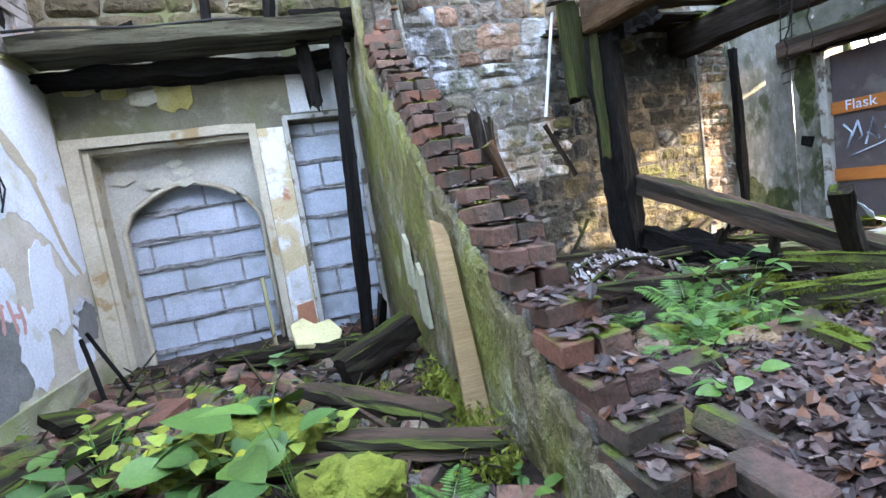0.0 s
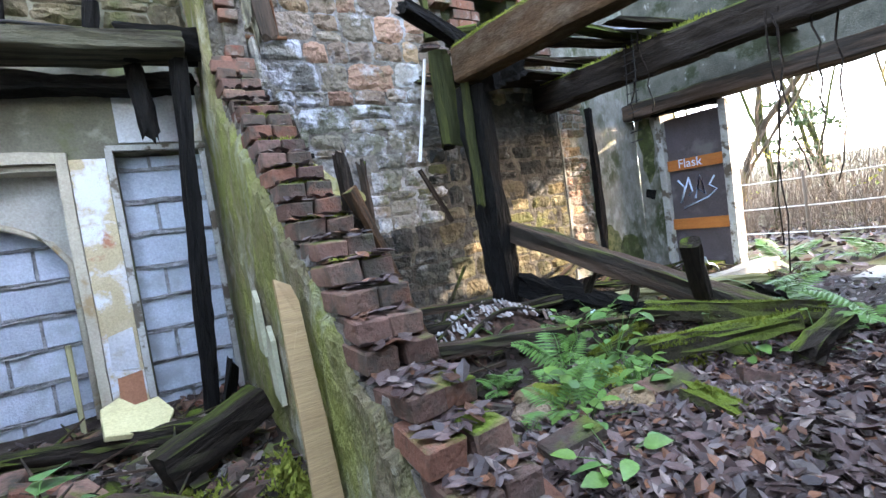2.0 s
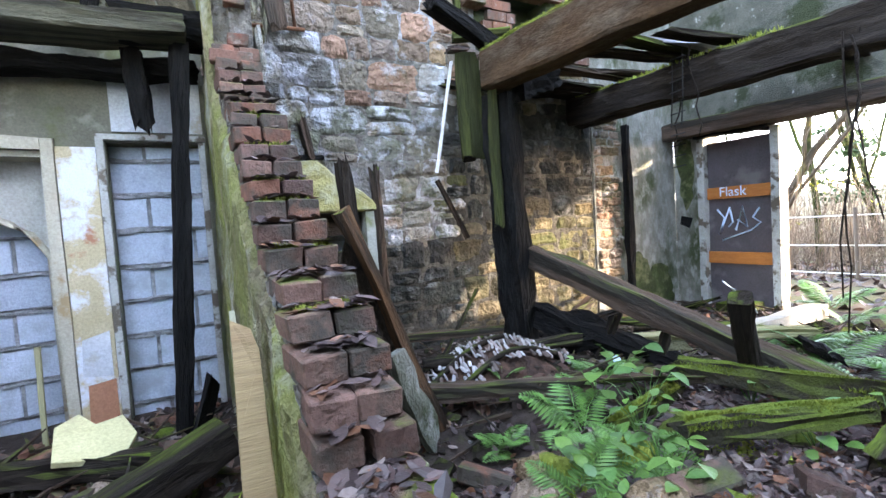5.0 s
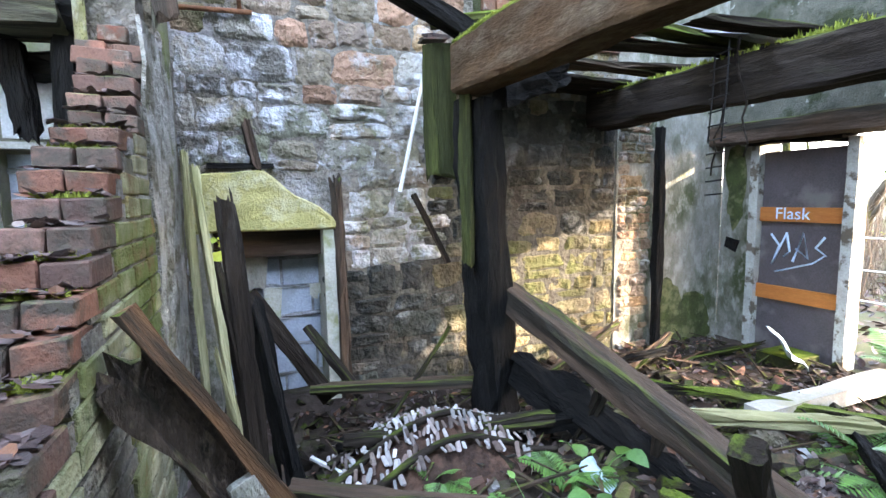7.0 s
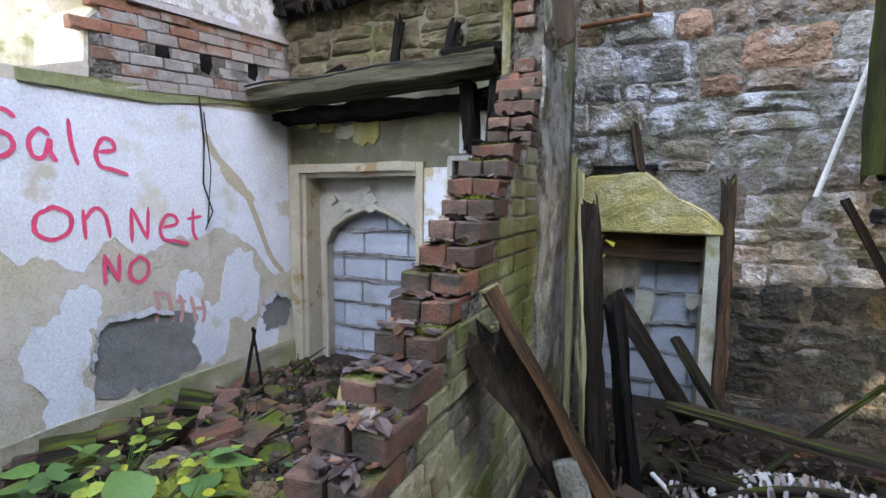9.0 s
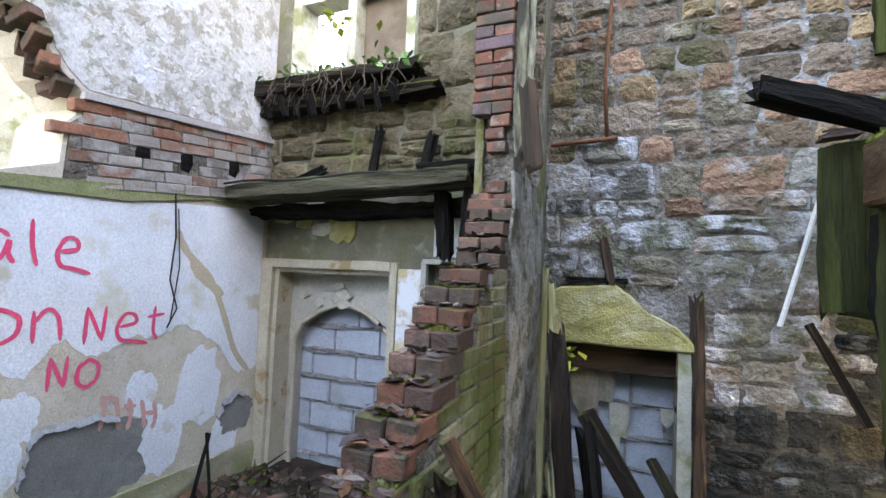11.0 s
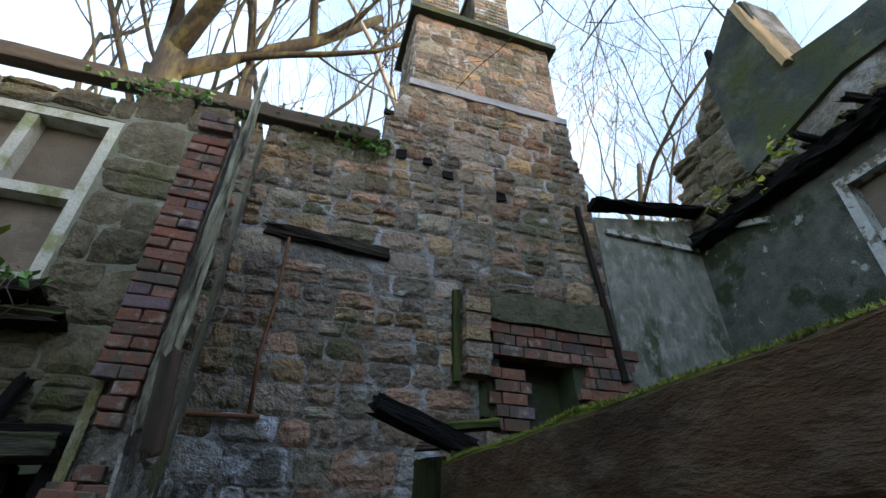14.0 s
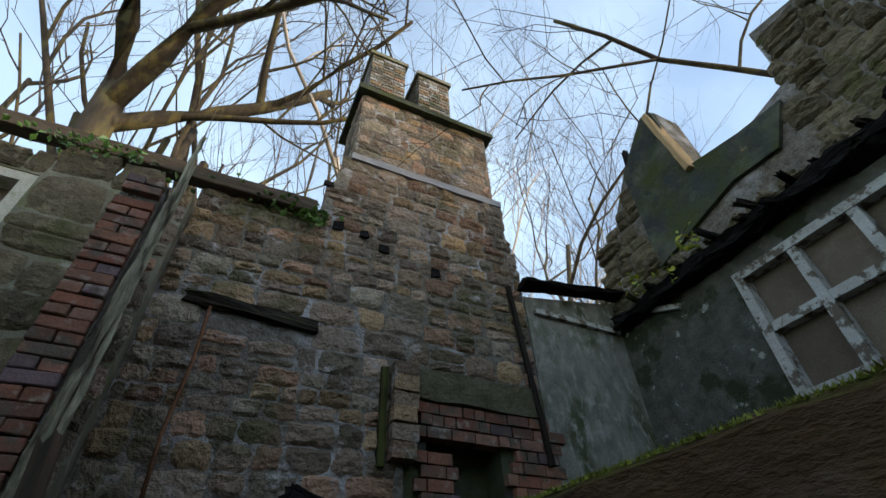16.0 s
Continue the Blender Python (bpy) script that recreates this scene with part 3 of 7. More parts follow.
part("sooty_bed", prism(rim, 4.994, 5.002, "y"), surface("soot_and_shade_mortar", (0.075, 0.07, 0.06), (0.03, 0.028, 0.024), 9, 0.95, 1.0, stain=(0.13, 0.12, 0.1), stain_scale=3.2, stain_at=0.62, relief=0.07, fine=45, edge=0.1), wall_north, "old mortar dark with soot and bay shade")


# uneven height below which the stones are greyer
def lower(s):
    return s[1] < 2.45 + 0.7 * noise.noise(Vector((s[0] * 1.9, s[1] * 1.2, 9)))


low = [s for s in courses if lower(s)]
lay_stones(wall_north, [s for s in low if sooty(s[0], s[1])], on_north, single=60, first=lambda s: -s[1], kinds=STONES_BAYDARK, seed=13)
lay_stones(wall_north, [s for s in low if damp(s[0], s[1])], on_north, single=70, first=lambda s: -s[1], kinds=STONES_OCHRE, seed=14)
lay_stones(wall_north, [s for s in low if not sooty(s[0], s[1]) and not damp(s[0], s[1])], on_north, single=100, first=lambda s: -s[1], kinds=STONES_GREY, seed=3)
lay_stones(wall_north, [s for s in courses if not lower(s)], on_north, single=80, first=lambda s: s[1])

# plastered return beside the chimney breast, up to the corner
wall_corner = wall_slab("wall_north_2", [(3.424, -0.8), (4.8, -0.8), (4.8, 5.3), (3.424, 5.05)], 4.98, 5.5, "y", GREYPLASTER,
                        "grey-green streaked plaster wall with damp moss patches")
# narrow toothed edge of rough stones where the plaster has fallen
edge_wall = stone_layout(3.44, 3.84, -0.2, 2.3, lambda x, z: noise.noise(Vector((x * 3, z * 2, 1))) > -0.35, 0.06, 0.13, random.Random(9))
lay_stones(wall_corner, edge_wall, lambda u, z: pose(u, 4.984, z), seed=5)

# north wall of the left bay: render, doorways, window
DB = (-0.88, -0.36, -0.7, 1.78)
ARCH_BOX = (-2.32, -1.18, -0.7, 1.74)
WIN = (-2.3, -1.08, 3.33, 4.84)
wall_left_bay = wall_slab("wall_north_3", [(-2.95, -0.8), (-0.064, -0.8), (-0.064, 5.06), (-2.95, 5.0)], 4.84, 5.15, "y", RENDER,
                          "damp cement-rendered wall with two bricked-up doorways", (DB, ARCH_BOX, WIN))
band = stone_layout(-2.5, -0.32, 2.38, 3.2, lambda x, z: True, 0.2, 0.36, random.Random(8))
lay_stones(wall_left_bay, band, lambda u, z: pose(u, 4.842, z), seed=8, depth=0.045, kinds=STONES_OLIVE)
band = stone_layout(-1.06, -0.32, 3.2, 5.0, lambda x, z: True, 0.22, 0.42, random.Random(6))
band += stone_layout(-2.94, -1.06, 4.85, 5.0, lambda x, z: True, 0.2, 0.24, random.Random(16))
lay_stones(wall_left_bay, band, lambda u, z: pose(u, 4.842, z), seed=6, depth=0.04, kinds=STONES_OLIVE)
band = stone_layout(-0.32, -0.064, 2.1, 5.04, lambda x, z: True, 0.12, 0.25, random.Random(26))
lay_stones(wall_left_bay, band, lambda u, z: pose(u, 4.842, z), seed=26, depth=0.04)

# west wall, white plaster, broken down to brick at mid height and open above
WEST = [(-1.5, -0.8), (4.838, -0.8), (4.838, 5.3), (1.5, 5.15), (1.62, 4.2), (2.2, 3.75), (2.55, 3.42), (2.8, 3.26), (2.98, 3.08), (3.09, 2.98), (3.13, 2.88), (3.21, 2.77), (3.3, 2.71), (3.34, 2.62), (3.24, 2.5), (3.22, 2.26), (2.95, 2.16), (1.2, 2.1), (-1.5, 2.05)]
wall_west = wall_slab("wall_west", WEST, -2.95, -2.45, "x", UNDERCOAT, "white plastered wall, peeling, with pink spray paint and a broken top")
# beyond it, the cream room that shows through the gap
wall_slab("wall_west_2", [(0.5, -0.8), (7, -0.8), (7, 5.0), (0.5, 5.0)], -5.6, -5.3, "x", PALEPAINT, "pale cream wall of the room beyond the gap")

# east wall: open below under a timber, windowed storey above
EAST_OUT = [(-1.5, 2.12), (5.5, 2.12), (5.5, 5.0), (-1.5, 4.95)]
WINE = (1.3, 3.48, 3.4, 4.68)
wall_east = wall_slab("wall_east_1", EAST_OUT, 4.8, 5.25, "x", DARKPLASTER, "peeling plastered upper wall over the open ground floor", (WINE,))
wall_slab("wall_east_2", [(4.68, -0.8), (4.976, -0.8), (4.976, 2.116), (4.68, 2.116)], 4.8, 5.2, "x", GREYPLASTER, "short plaster return beside the boarded door")
# out of view; notches in its edge shape the sun slivers on the stones
wall_slab("wall_east_3", [(-1.5, -0.8), (2.05, -0.8), (2.1, 0.35), (2.02, 1.1), (2.04, 1.36), (1.8, 1.46), (1.32, 1.52), (1.3, 1.66), (1.5, 1.7), (1.42, 1.8), (1.62, 1.88), (1.72, 1.76), (1.8, 1.98), (2.03, 1.96), (2.1, 2.116), (-1.5, 2.116)], 4.8, 5.2, "x", RENDER, "plain unseen wall added to shape the sun patches")
# unseen south wall, its height added to cut the southern sky light
wall_slab("wall_south", [(-2.95, -0.8), (5.25, -0.8), (5.25, 5.0), (-2.95, 5.0)], -1.9, -1.5, "y", RENDER, "plain unseen wall added behind the visitor to hold back sky light")

# ---- partition broken down in steps ----
NOSE = (1.66, 1.79, 1.87, 1.985, 2.10, 2.30, 2.345, 2.42, 2.52, 2.645, 2.80, 2.92, 2.995, 3.10, 3.21, 3.30, 3.39, 3.48, 3.62, 3.80, 3.88, 3.95, 4.02, 4.06)
COURSE, STEP0 = 0.082, 0.276
PX0, PX1 = -0.29, -0.05
partition = part("wall_partition", boxes(*[(PX0 + 0.012, PX1 - 0.012, n + 0.09, 4.99, (-0.8 if k == 0 else STEP0 + COURSE * (k - 1) - 0.005), STEP0 + COURSE * k - 0.02)
                                          for k, n in enumerate(NOSE)], (PX0 + 0.012, PX1 - 0.03, 4.2, 4.34, STEP0 + COURSE * 23 - 0.02, 4.4)), MORTAR)
tagged(partition, "ruined brick partition broken down into steps, moss and leaves on it", "wall", kind="structure")


def brick_mesh(name, lx, ly, lz, material, seed):
    bm = bmesh.new()
    vs = add_box(bm, -lx / 2, lx / 2, -ly / 2, ly / 2, -lz / 2, lz / 2)
    bmesh.ops.bevel(bm, geom=bm.edges[:], offset=0.005, segments=1, affect="EDGES")
    roughen(bm, 0.008, 14, seed)
    me = bpy.data.meshes.new(name)
    bm.to_mesh(me)
    bm.free()
    me.materials.append(material)
    return me


HEADERS = [brick_mesh("brick", 0.106, 0.205, 0.07, BRICK, s) for s in range(6)]
FACES = [brick_mesh("brick", 0.05, 0.205, 0.071, LIMEBRICK, s + 20) for s in range(4)]
PIERS = [brick_mesh("brick", 0.106, 0.07, 0.064, PIERBRICK, s + 40) for s in range(5)]
PIERL = [brick_mesh("brick", 0.216, 0.07, 0.064, PIERBRICK, s + 50) for s in range(4)]


# ---- main timbers ----
timber("post", (1.77, 4.24, -0.1), (1.6, 4.14, 2.05), 0.24, 0.2, CHAR, "charred black timber post under the main beam", "post", worn=0.03, roll=90)
timber("beam", (1.5, 4.08, 2.195), (1.62, -1.4, 2.04), 0.2, 0.27, SAWN, "heavy sawn brown beam with moss along its top", "beam", worn=0.012)
timber("beam", (3.18, 4.98, 2.2), (3.3, -1.4, 2.1), 0.22, 0.27, DARKWOOD, "dark charred beam with moss along its top", "beam", worn=0.02)
timber("beam", (4.72, 4.97, 2.04), (4.92, -1.4, 2.0), 0.3, 0.18, WOOD, "old lintel timber along the open side", "beam", worn=0.015)
timber("beam", (1.83, 4.26, 0.88), (2.16, 2.05, 0.14), 0.13, 0.15, WOOD, "fallen brown beam leaning on the charred post", "beam", worn=0.02, ragged=0.04)
timber("post", (1.97, 2.64, 0.28), (1.68, 2.52, 0.72), 0.09, 0.09, DARKWOOD, "short sawn-off dark post stub", "post", worn=0.01)
timber("post", (-0.6, 4.4, -0.1), (-0.43, 4.45, 2.32), 0.085, 0.075, CHAR, "thin charred prop in front of the blocked doorway", "post", worn=0.012)
timber("gutter", (-3.5, 4.95, 5.41), (0.97, 4.95, 5.41), 0.14, 0.16, COPING, "dark timber wall plate along the wall top", "gutter", worn=0.01)


# ---- upper east side: gable, eaves and broken masonry ----
# the unseen southern run, past y 1, is added to block the sun
GABLE = [(5.4, 5.006), (5.06, 5.5), (4.69, 6.05), (4.43, 6.55), (4.08, 7.04), (3.69, 7.34), (3.52, 7.5), (3.36, 7.42), (3.30, 6.2), (2.66, 6.06), (2.12, 6.2), (2.05, 7.1), (1.6, 7.0), (0.6, 7.3), (-7.0, 7.6), (-7.0, 5.006)]
gable = wall_slab("wall_east_4", GABLE, 4.86, 5.3, "x", MORTAR, "broken gable masonry above the eaves, dark render on its peak")


def on_east(u, z):
    return pose(4.864, u, z, 0, 0, -90)


def in_gable(y, z):
    if y > 3.2:
        return 4.15 < y < 5.2 - (z - 5.5) * 0.5 and z < 7.42 - (y - 3.6) * 0.95
    return z < (6.05 if y > 2.2 else 7.0) and (z > 5.75 or y < 2.3)


lay_stones(gable, stone_layout(-1.0, 5.2, 5.02, 7.4, in_gable, rng=random.Random(12)), on_east, single=120, depth=0.06, seed=12, kinds=STONES_OLIVE)
part("render_coat", prism([(4.14, 5.3), (4.1, 6.9), (3.69, 7.33), (3.52, 7.49), (3.37, 7.41), (3.31, 6.19), (2.7, 6.05), (2.24, 6.0), (2.5, 5.55), (3.0, 5.6), (3.4, 5.5)], 4.8, 4.864, "x"), DARKRENDER, gable, "black weathered render coat")
timber("barge_board", (4.82, 3.44, 7.4), (4.8, 3.28, 6.1), 0.16, 0.07, PALEWOOD, "weathered pale board on the gable edge", "board", worn=0.01)
timber("eaves_beam", (4.7, 4.9, 4.93), (4.68, -1.4, 4.9), 0.2, 0.13, CHAR, "dark rotten eaves timber over the upper windows", "beam", worn=0.06)
rng = random.Random(15)
for i in range(22):
    y = 4.5 - i * 0.2 + rng.uniform(-.06, .06)
    timber("rafter_end", (4.86, y, 5.06 + rng.uniform(-.03, .06)), (4.5 + rng.uniform(-.1, .12), y + rng.uniform(-.08, .08), 4.97 + rng.uniform(-.08, .1)), rng.uniform(.04, .09), rng.uniform(.03, .08), rng.choice((CHAR, DARKWOOD, GREENWOOD)), "rotten rafter end sticking out of the eaves", "rafter", worn=0.02, ragged=0.06, group="rafter ends")
for i in range(34):
    y, s_ = 4.4 - i * 0.13 + rng.uniform(-.05, .05), rng.uniform(.09, .19)
    ob = new("eaves_stone", STONES_OLIVE[rng.randrange(12)])
    tagged(ob, "loose rubble stone lying along the broken eaves", "stone", "eaves stones")
    ob.matrix_basis = pose(4.72 + rng.uniform(-.06, .06), y, 5.06 + rng.uniform(-.02, .1), rng.uniform(-25, 25), rng.uniform(-25, 25), -90 + rng.uniform(-40, 40)) @ Matrix.Diagonal((s_, .07, s_ * .6, 1))
timber("roof_timber", (3.36, 4.9, 5.16), (4.85, 4.85, 5.36), 0.2, 0.05, CHAR, "charred roof timber across the wall corner", "beam", worn=0.03)
timber("roof_timber", (4.9, 4.1, 6.3), (4.9, 4.0, 7.35), 0.07, 0.07, CHAR, "charred upright on the gable edge", "post", worn=0.01)
# unseen stretch added to keep low sun off the west wall
rest = wall_slab("wall_east_5", [(-7.0, -0.8), (-1.5, -0.8), (-1.5, 5.0), (-7.0, 5.0)], 4.86, 5.3, "x", RENDER, "plain unseen outer wall added to block low sun")
for a, b in (((3.52, 4.955, 4.86), (4.72, 4.955, 4.86)), ((4.77, 4.86, 5.08), (4.77, 4.1, 4.72))):
    timber("batten", a, b, 0.05, 0.06, WHITEWOOD, "pale batten nailed across the old plaster", "batten", worn=0.005)


def mullioned(name, label, place, width, height, lights, transom, frame_mat, pane_of, depth=0.12):
    """A window of lights under and over a transom; pane_of(i, j) gives a pane's material or None for an empty light."""
    win = tagged(new(name), label, "window", kind="structure")
    win.matrix_basis = place
    w = 0.085
    bm = boxes((0, width, -depth, depth, 0, w), (0, width, -depth, depth, height - w, height), (0, w, -depth, depth, w, height - w), (width - w, width, -depth, depth, w, height - w))
    roughen(bm, 0.006, 8)
    part("window_frame", bm, frame_mat, win)
    pitch = (width - w) / lights
    for i in range(1, lights):
        bm = boxes((pitch * i, pitch * i + w, -depth * 0.9, depth * 0.9, w, height - w))
        roughen(bm, 0.006, 8, i)
        part("mullion", bm, frame_mat, win)
    for i in range(lights):
        bm = boxes((pitch * i + w, pitch * (i + 1), -depth * 0.8, depth * 0.8, transom, transom + w))
        part("transom", bm, frame_mat, win)
        for j, (a, b) in enumerate(((w, transom), (transom + w, height - w))):
            m = pane_of(i, j)
            if m:
                part("pane", boxes((pitch * i + w, pitch * (i + 1), 0.03, 0.05, a, b)), m, win)
    return win


mullioned("window_1", "pale stone mullioned window, one light open, the rest boarded", pose(-2.3, 4.97, 3.33), 1.22, 1.51, 2, 0.71, PALEPAINT, lambda i, j: None if (i, j) == (0, 0) else BOARD)
mullioned("window_2", "peeling white mullioned window with boarded lights", pose(4.88, 3.48, 3.4, 0, 0, -90), 2.18, 1.28, 4, 0.62, WHITEWOOD, lambda i, j: BOARD, depth=0.1)

# ---- chimney stack ----
stack = tagged(part("chimney_stack", boxes((1.3, 3.24, 5.05, 5.9, 6.48, 8.0)), MORTAR), "square sandstone chimney stack with a slab cap", "chimney")
lay_stones(stack, stone_layout(1.3, 3.24, 6.5, 7.98, lambda x, z: True, 0.16, 0.26, random.Random(3)), lambda u, z: pose(u, 5.054, z), seed=3, depth=0.02)
lay_stones(stack, stone_layout(5.05, 5.9, 6.5, 7.98, lambda x, z: True, 0.16, 0.26, random.Random(2)), lambda u, z: pose(1.296, u, z, 0, 0, -90), seed=2, depth=0.02)
bm = boxes((1.2, 3.34, 4.94, 6.0, 8.0, 8.1))
roughen(bm, 0.015, 3)
part("cap", bm, DARKRENDER, stack, "dark stone cap slab")
bm = boxes((1.26, 3.29, 4.955, 5.052, 6.44, 6.55))
bmesh.ops.subdivide_edges(bm, edges=bm.edges[:], cuts=9, use_grid_fill=True)
roughen(bm, 0.02, 3)
part("flashing", bm, LEAD, stack, "dull lead flashing")
for x0, x1, top in ((1.38, 1.96, 9.55), (2.2, 2.76, 9.5)):
    shaft = thing("chimney_shaft", "short weathered brick chimney shaft on the stack", "chimney", "shafts on the stack")
    part("shaft", boxes((x0, x1, 5.2, 5.75, 8.1, top)), MORTAR, shaft)
    part("shaft_cap", boxes((x0 - 0.04, x1 + 0.04, 5.16, 5.79, top, top + 0.09)), RENDER, shaft)
    for k in range(int((top - 8.1) / 0.09)):
        for i in range(3):
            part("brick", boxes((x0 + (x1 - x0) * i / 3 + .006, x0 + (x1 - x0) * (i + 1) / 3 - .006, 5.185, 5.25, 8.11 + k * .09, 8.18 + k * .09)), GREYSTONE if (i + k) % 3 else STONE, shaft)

# ---- fireplace hung in the upper wall ----
fire = thing("fireplace", "upper-floor fireplace of red brick hanging in the wall", "fireplace", at=(2.5, 5.0, 3.0))
fire.location = (0, 0, 0)
part("firebox", boxes((2.0, 3.3, 5.3, 5.35, 2.7, 3.62), (1.995, 2.2, 5.02, 5.3, 2.7, 3.3), (2.9, 3.3, 5.02, 5.3, 2.7, 3.6), (2.2, 2.9, 5.02, 5.3, 3.34, 3.6), (2.0, 2.9, 5.02, 5.3, 2.7, 2.82)), DARKRENDER, fire, "sooty firebox")
rng = random.Random(21)
bm = boxes((2.06, 3.38, 4.93, 5.02, 3.62, 3.9))
bmesh.ops.subdivide_edges(bm, edges=bm.edges[:], cuts=5, use_grid_fill=True)
roughen(bm, 0.03, 5)
part("mantel", bm, surface("mossy_mantel_stone", (0.13, 0.12, 0.075), (0.07, 0.068, 0.04), 8, 0.9, 1.0, relief=0.08, moss=0.4), fire, "mossy stone lintel")
for k in range(9):
    z = 2.72 + k * 0.1
    x = 2.08 + (0.05 if k % 2 else 0)
    while x < 3.36:
        w = rng.choice((0.11, 0.225, 0.225))
        inside = 2.18 < x + w / 2 < 2.92 and z < 3.3
        stub = 2.18 < x + w / 2 < 2.42 and z < 3.2
        if not inside or stub:
            part("brick", boxes((x, x + w - 0.012, 4.96 + rng.uniform(-.012, .01), 5.1, z, z + 0.086)), PIERBRICK, fire)
        x += w
for k, (z, w) in enumerate(((3.1, .2), (3.24, .22), (3.38, .2), (3.5, .22), (3.64, .21), (3.76, .22))):
    bm = boxes((1.86, 1.86 + w, 4.86 + 0.015 * (k % 2), 5.06, z, z + 0.125))
    roughen(bm, 0.012, 9, k)
    part("corbel_stone", bm, STONE, fire)
timber("stud", (1.8, 4.97, 3.05), (1.8, 4.97, 3.85), 0.07, 0.06, GREENWOOD, "mossy upright lath beside the fireplace", "post", worn=0.008)
timber("lintel", (0.16, 4.99, 4.16), (1.18, 4.99, 4.1), 0.1, 0.1, DARKWOOD, "dark timber lintel built into the stone wall", "lintel", worn=0.02, ragged=0.03)
timber("stud", (3.36, 4.93, 3.2), (3.2, 4.95, 5.1), 0.05, 0.05, DARKWOOD, "thin dark lath down the wall edge", "post", worn=0.008)
pipe = Tubes()
pipe.add([(0.35, 4.94, 4.08), (0.36, 4.94, 3.6), (0.33, 4.94, 3.1), (0.35, 4.94, 2.68)], 0.013, 0.013, 8)
pipe.add([(-0.02, 4.95, 2.655), (0.2, 4.94, 2.66), (0.42, 4.94, 2.67)], 0.016, 0.016, 8)
tagged(pipe.make("pipe", RUST), "thin rusty pipe run down the stone wall", "pipe")
# sockets in the stone: black patches for the shade inside them
for x, z in ((1.22, 5.32), (1.5, 5.3), (1.72, 5.18), (2.3, 5.05), (1.06, 5.9)):
    bm = boxes((x - .05, x + .05, 4.962, 4.985, z - .05, z + .04))
    roughen(bm, 0.03, 7, x)
    part("socket", bm, CHAR, wall_north, "joist socket, its shade drawn as a dark patch")

# ---- brick pier and stud at the partition's head ----
pier = thing("brick_pier", "slim red brick pier with some blue bricks", "pier")
rng = random.Random(31)
part("core", boxes((-0.305, -0.075, 4.12, 4.2, 2.62, 4.42), (-0.19, -0.075, 4.12, 4.2, 2.1, 2.618)), MORTAR, pier)
for k in range(32):
    z = 2.13 + k * 0.0725
    if k in (2, 3, 29):
        continue
    jut = 0.0 if k > 6 else rng.uniform(-0.012, 0.012)
    rows = ((-0.252, PIERS), (-0.138, PIERS)) if k % 2 else ((-0.195, PIERL),)
    if k < 7:
        rows = ((-0.14 - 0.02 * (k % 3), PIERS),)
    for x, kinds in rows:
        ob = new("brick", kinds[rng.randrange(len(kinds))])
        ob.parent, ob.matrix_basis = pier, pose(x + jut, 4.105 + rng.uniform(-.008, .008), z, rng.uniform(-2, 2), rng.uniform(-2, 2), rng.uniform(-2, 2))
for z, x in ((2.1, -0.2),):
    ob = new("brick", PIERL[0])
    ob.parent, ob.matrix_basis = pier, pose(x, 4.08, z, 0, 3, -6)
    ob["label"] = "loose orange brick"
timber("post", (-0.045, 4.1, 2.42), (-0.01, 4.08, 4.95), 0.035, 0.05, GREYWOOD, "tall weathered split stud beside the brick pier", "post", worn=0.014, taper=0.5, ragged=0.08)
timber("post", (0.0, 4.12, 2.3), (0.01, 4.1, 4.6), 0.03, 0.05, GREYWOOD, "thinner split half of the weathered stud", "post", worn=0.014, taper=0.45, ragged=0.12)
timber("lath", (0.0, 4.06, 2.75), (0.05, 4.05, 2.3), 0.02, 0.1, WOOD, "splintered lath hanging from the stud", "lath", worn=0.01, ragged=0.04)

# ---- partition: steps, bricks and plaster ----
rng = random.Random(41)
for k, n in enumerate(NOSE):
    z = STEP0 + COURSE * k - 0.036
    nxt = NOSE[k + 1] if k + 1 < len(NOSE) else n + 0.12
    deep = max(1, int(math.ceil((nxt - n) / 0.2)))
    for d in range(deep):
        for x in (-0.228, -0.112):
            ob = new("brick", HEADERS[rng.randrange(6)])
            ob.parent = partition
            ob.matrix_basis = pose(x + rng.uniform(-.008, .008), n + 0.1 + d * 0.21 + rng.uniform(-.015, .015), z, rng.uniform(-3, 3), rng.uniform(-3, 3), rng.uniform(-5, 5))
for k in range(-5, 24):
    z = STEP0 + COURSE * k - 0.036
    y = (NOSE[k] if k >= 0 else 1.66) + 0.26 + (0.1 if k % 2 else 0)
    while y < 4.0:
        if noise.noise(Vector((y * 1.7, z * 2, 2))) > -0.45:
            ob = new("brick", FACES[rng.randrange(4)])
            ob.parent = partition
            ob.matrix_basis = pose(PX1 - 0.026 + rng.uniform(-.003, .004), y, z, rng.uniform(-1, 1), 0, rng.uniform(-1, 1))
        y += 0.216


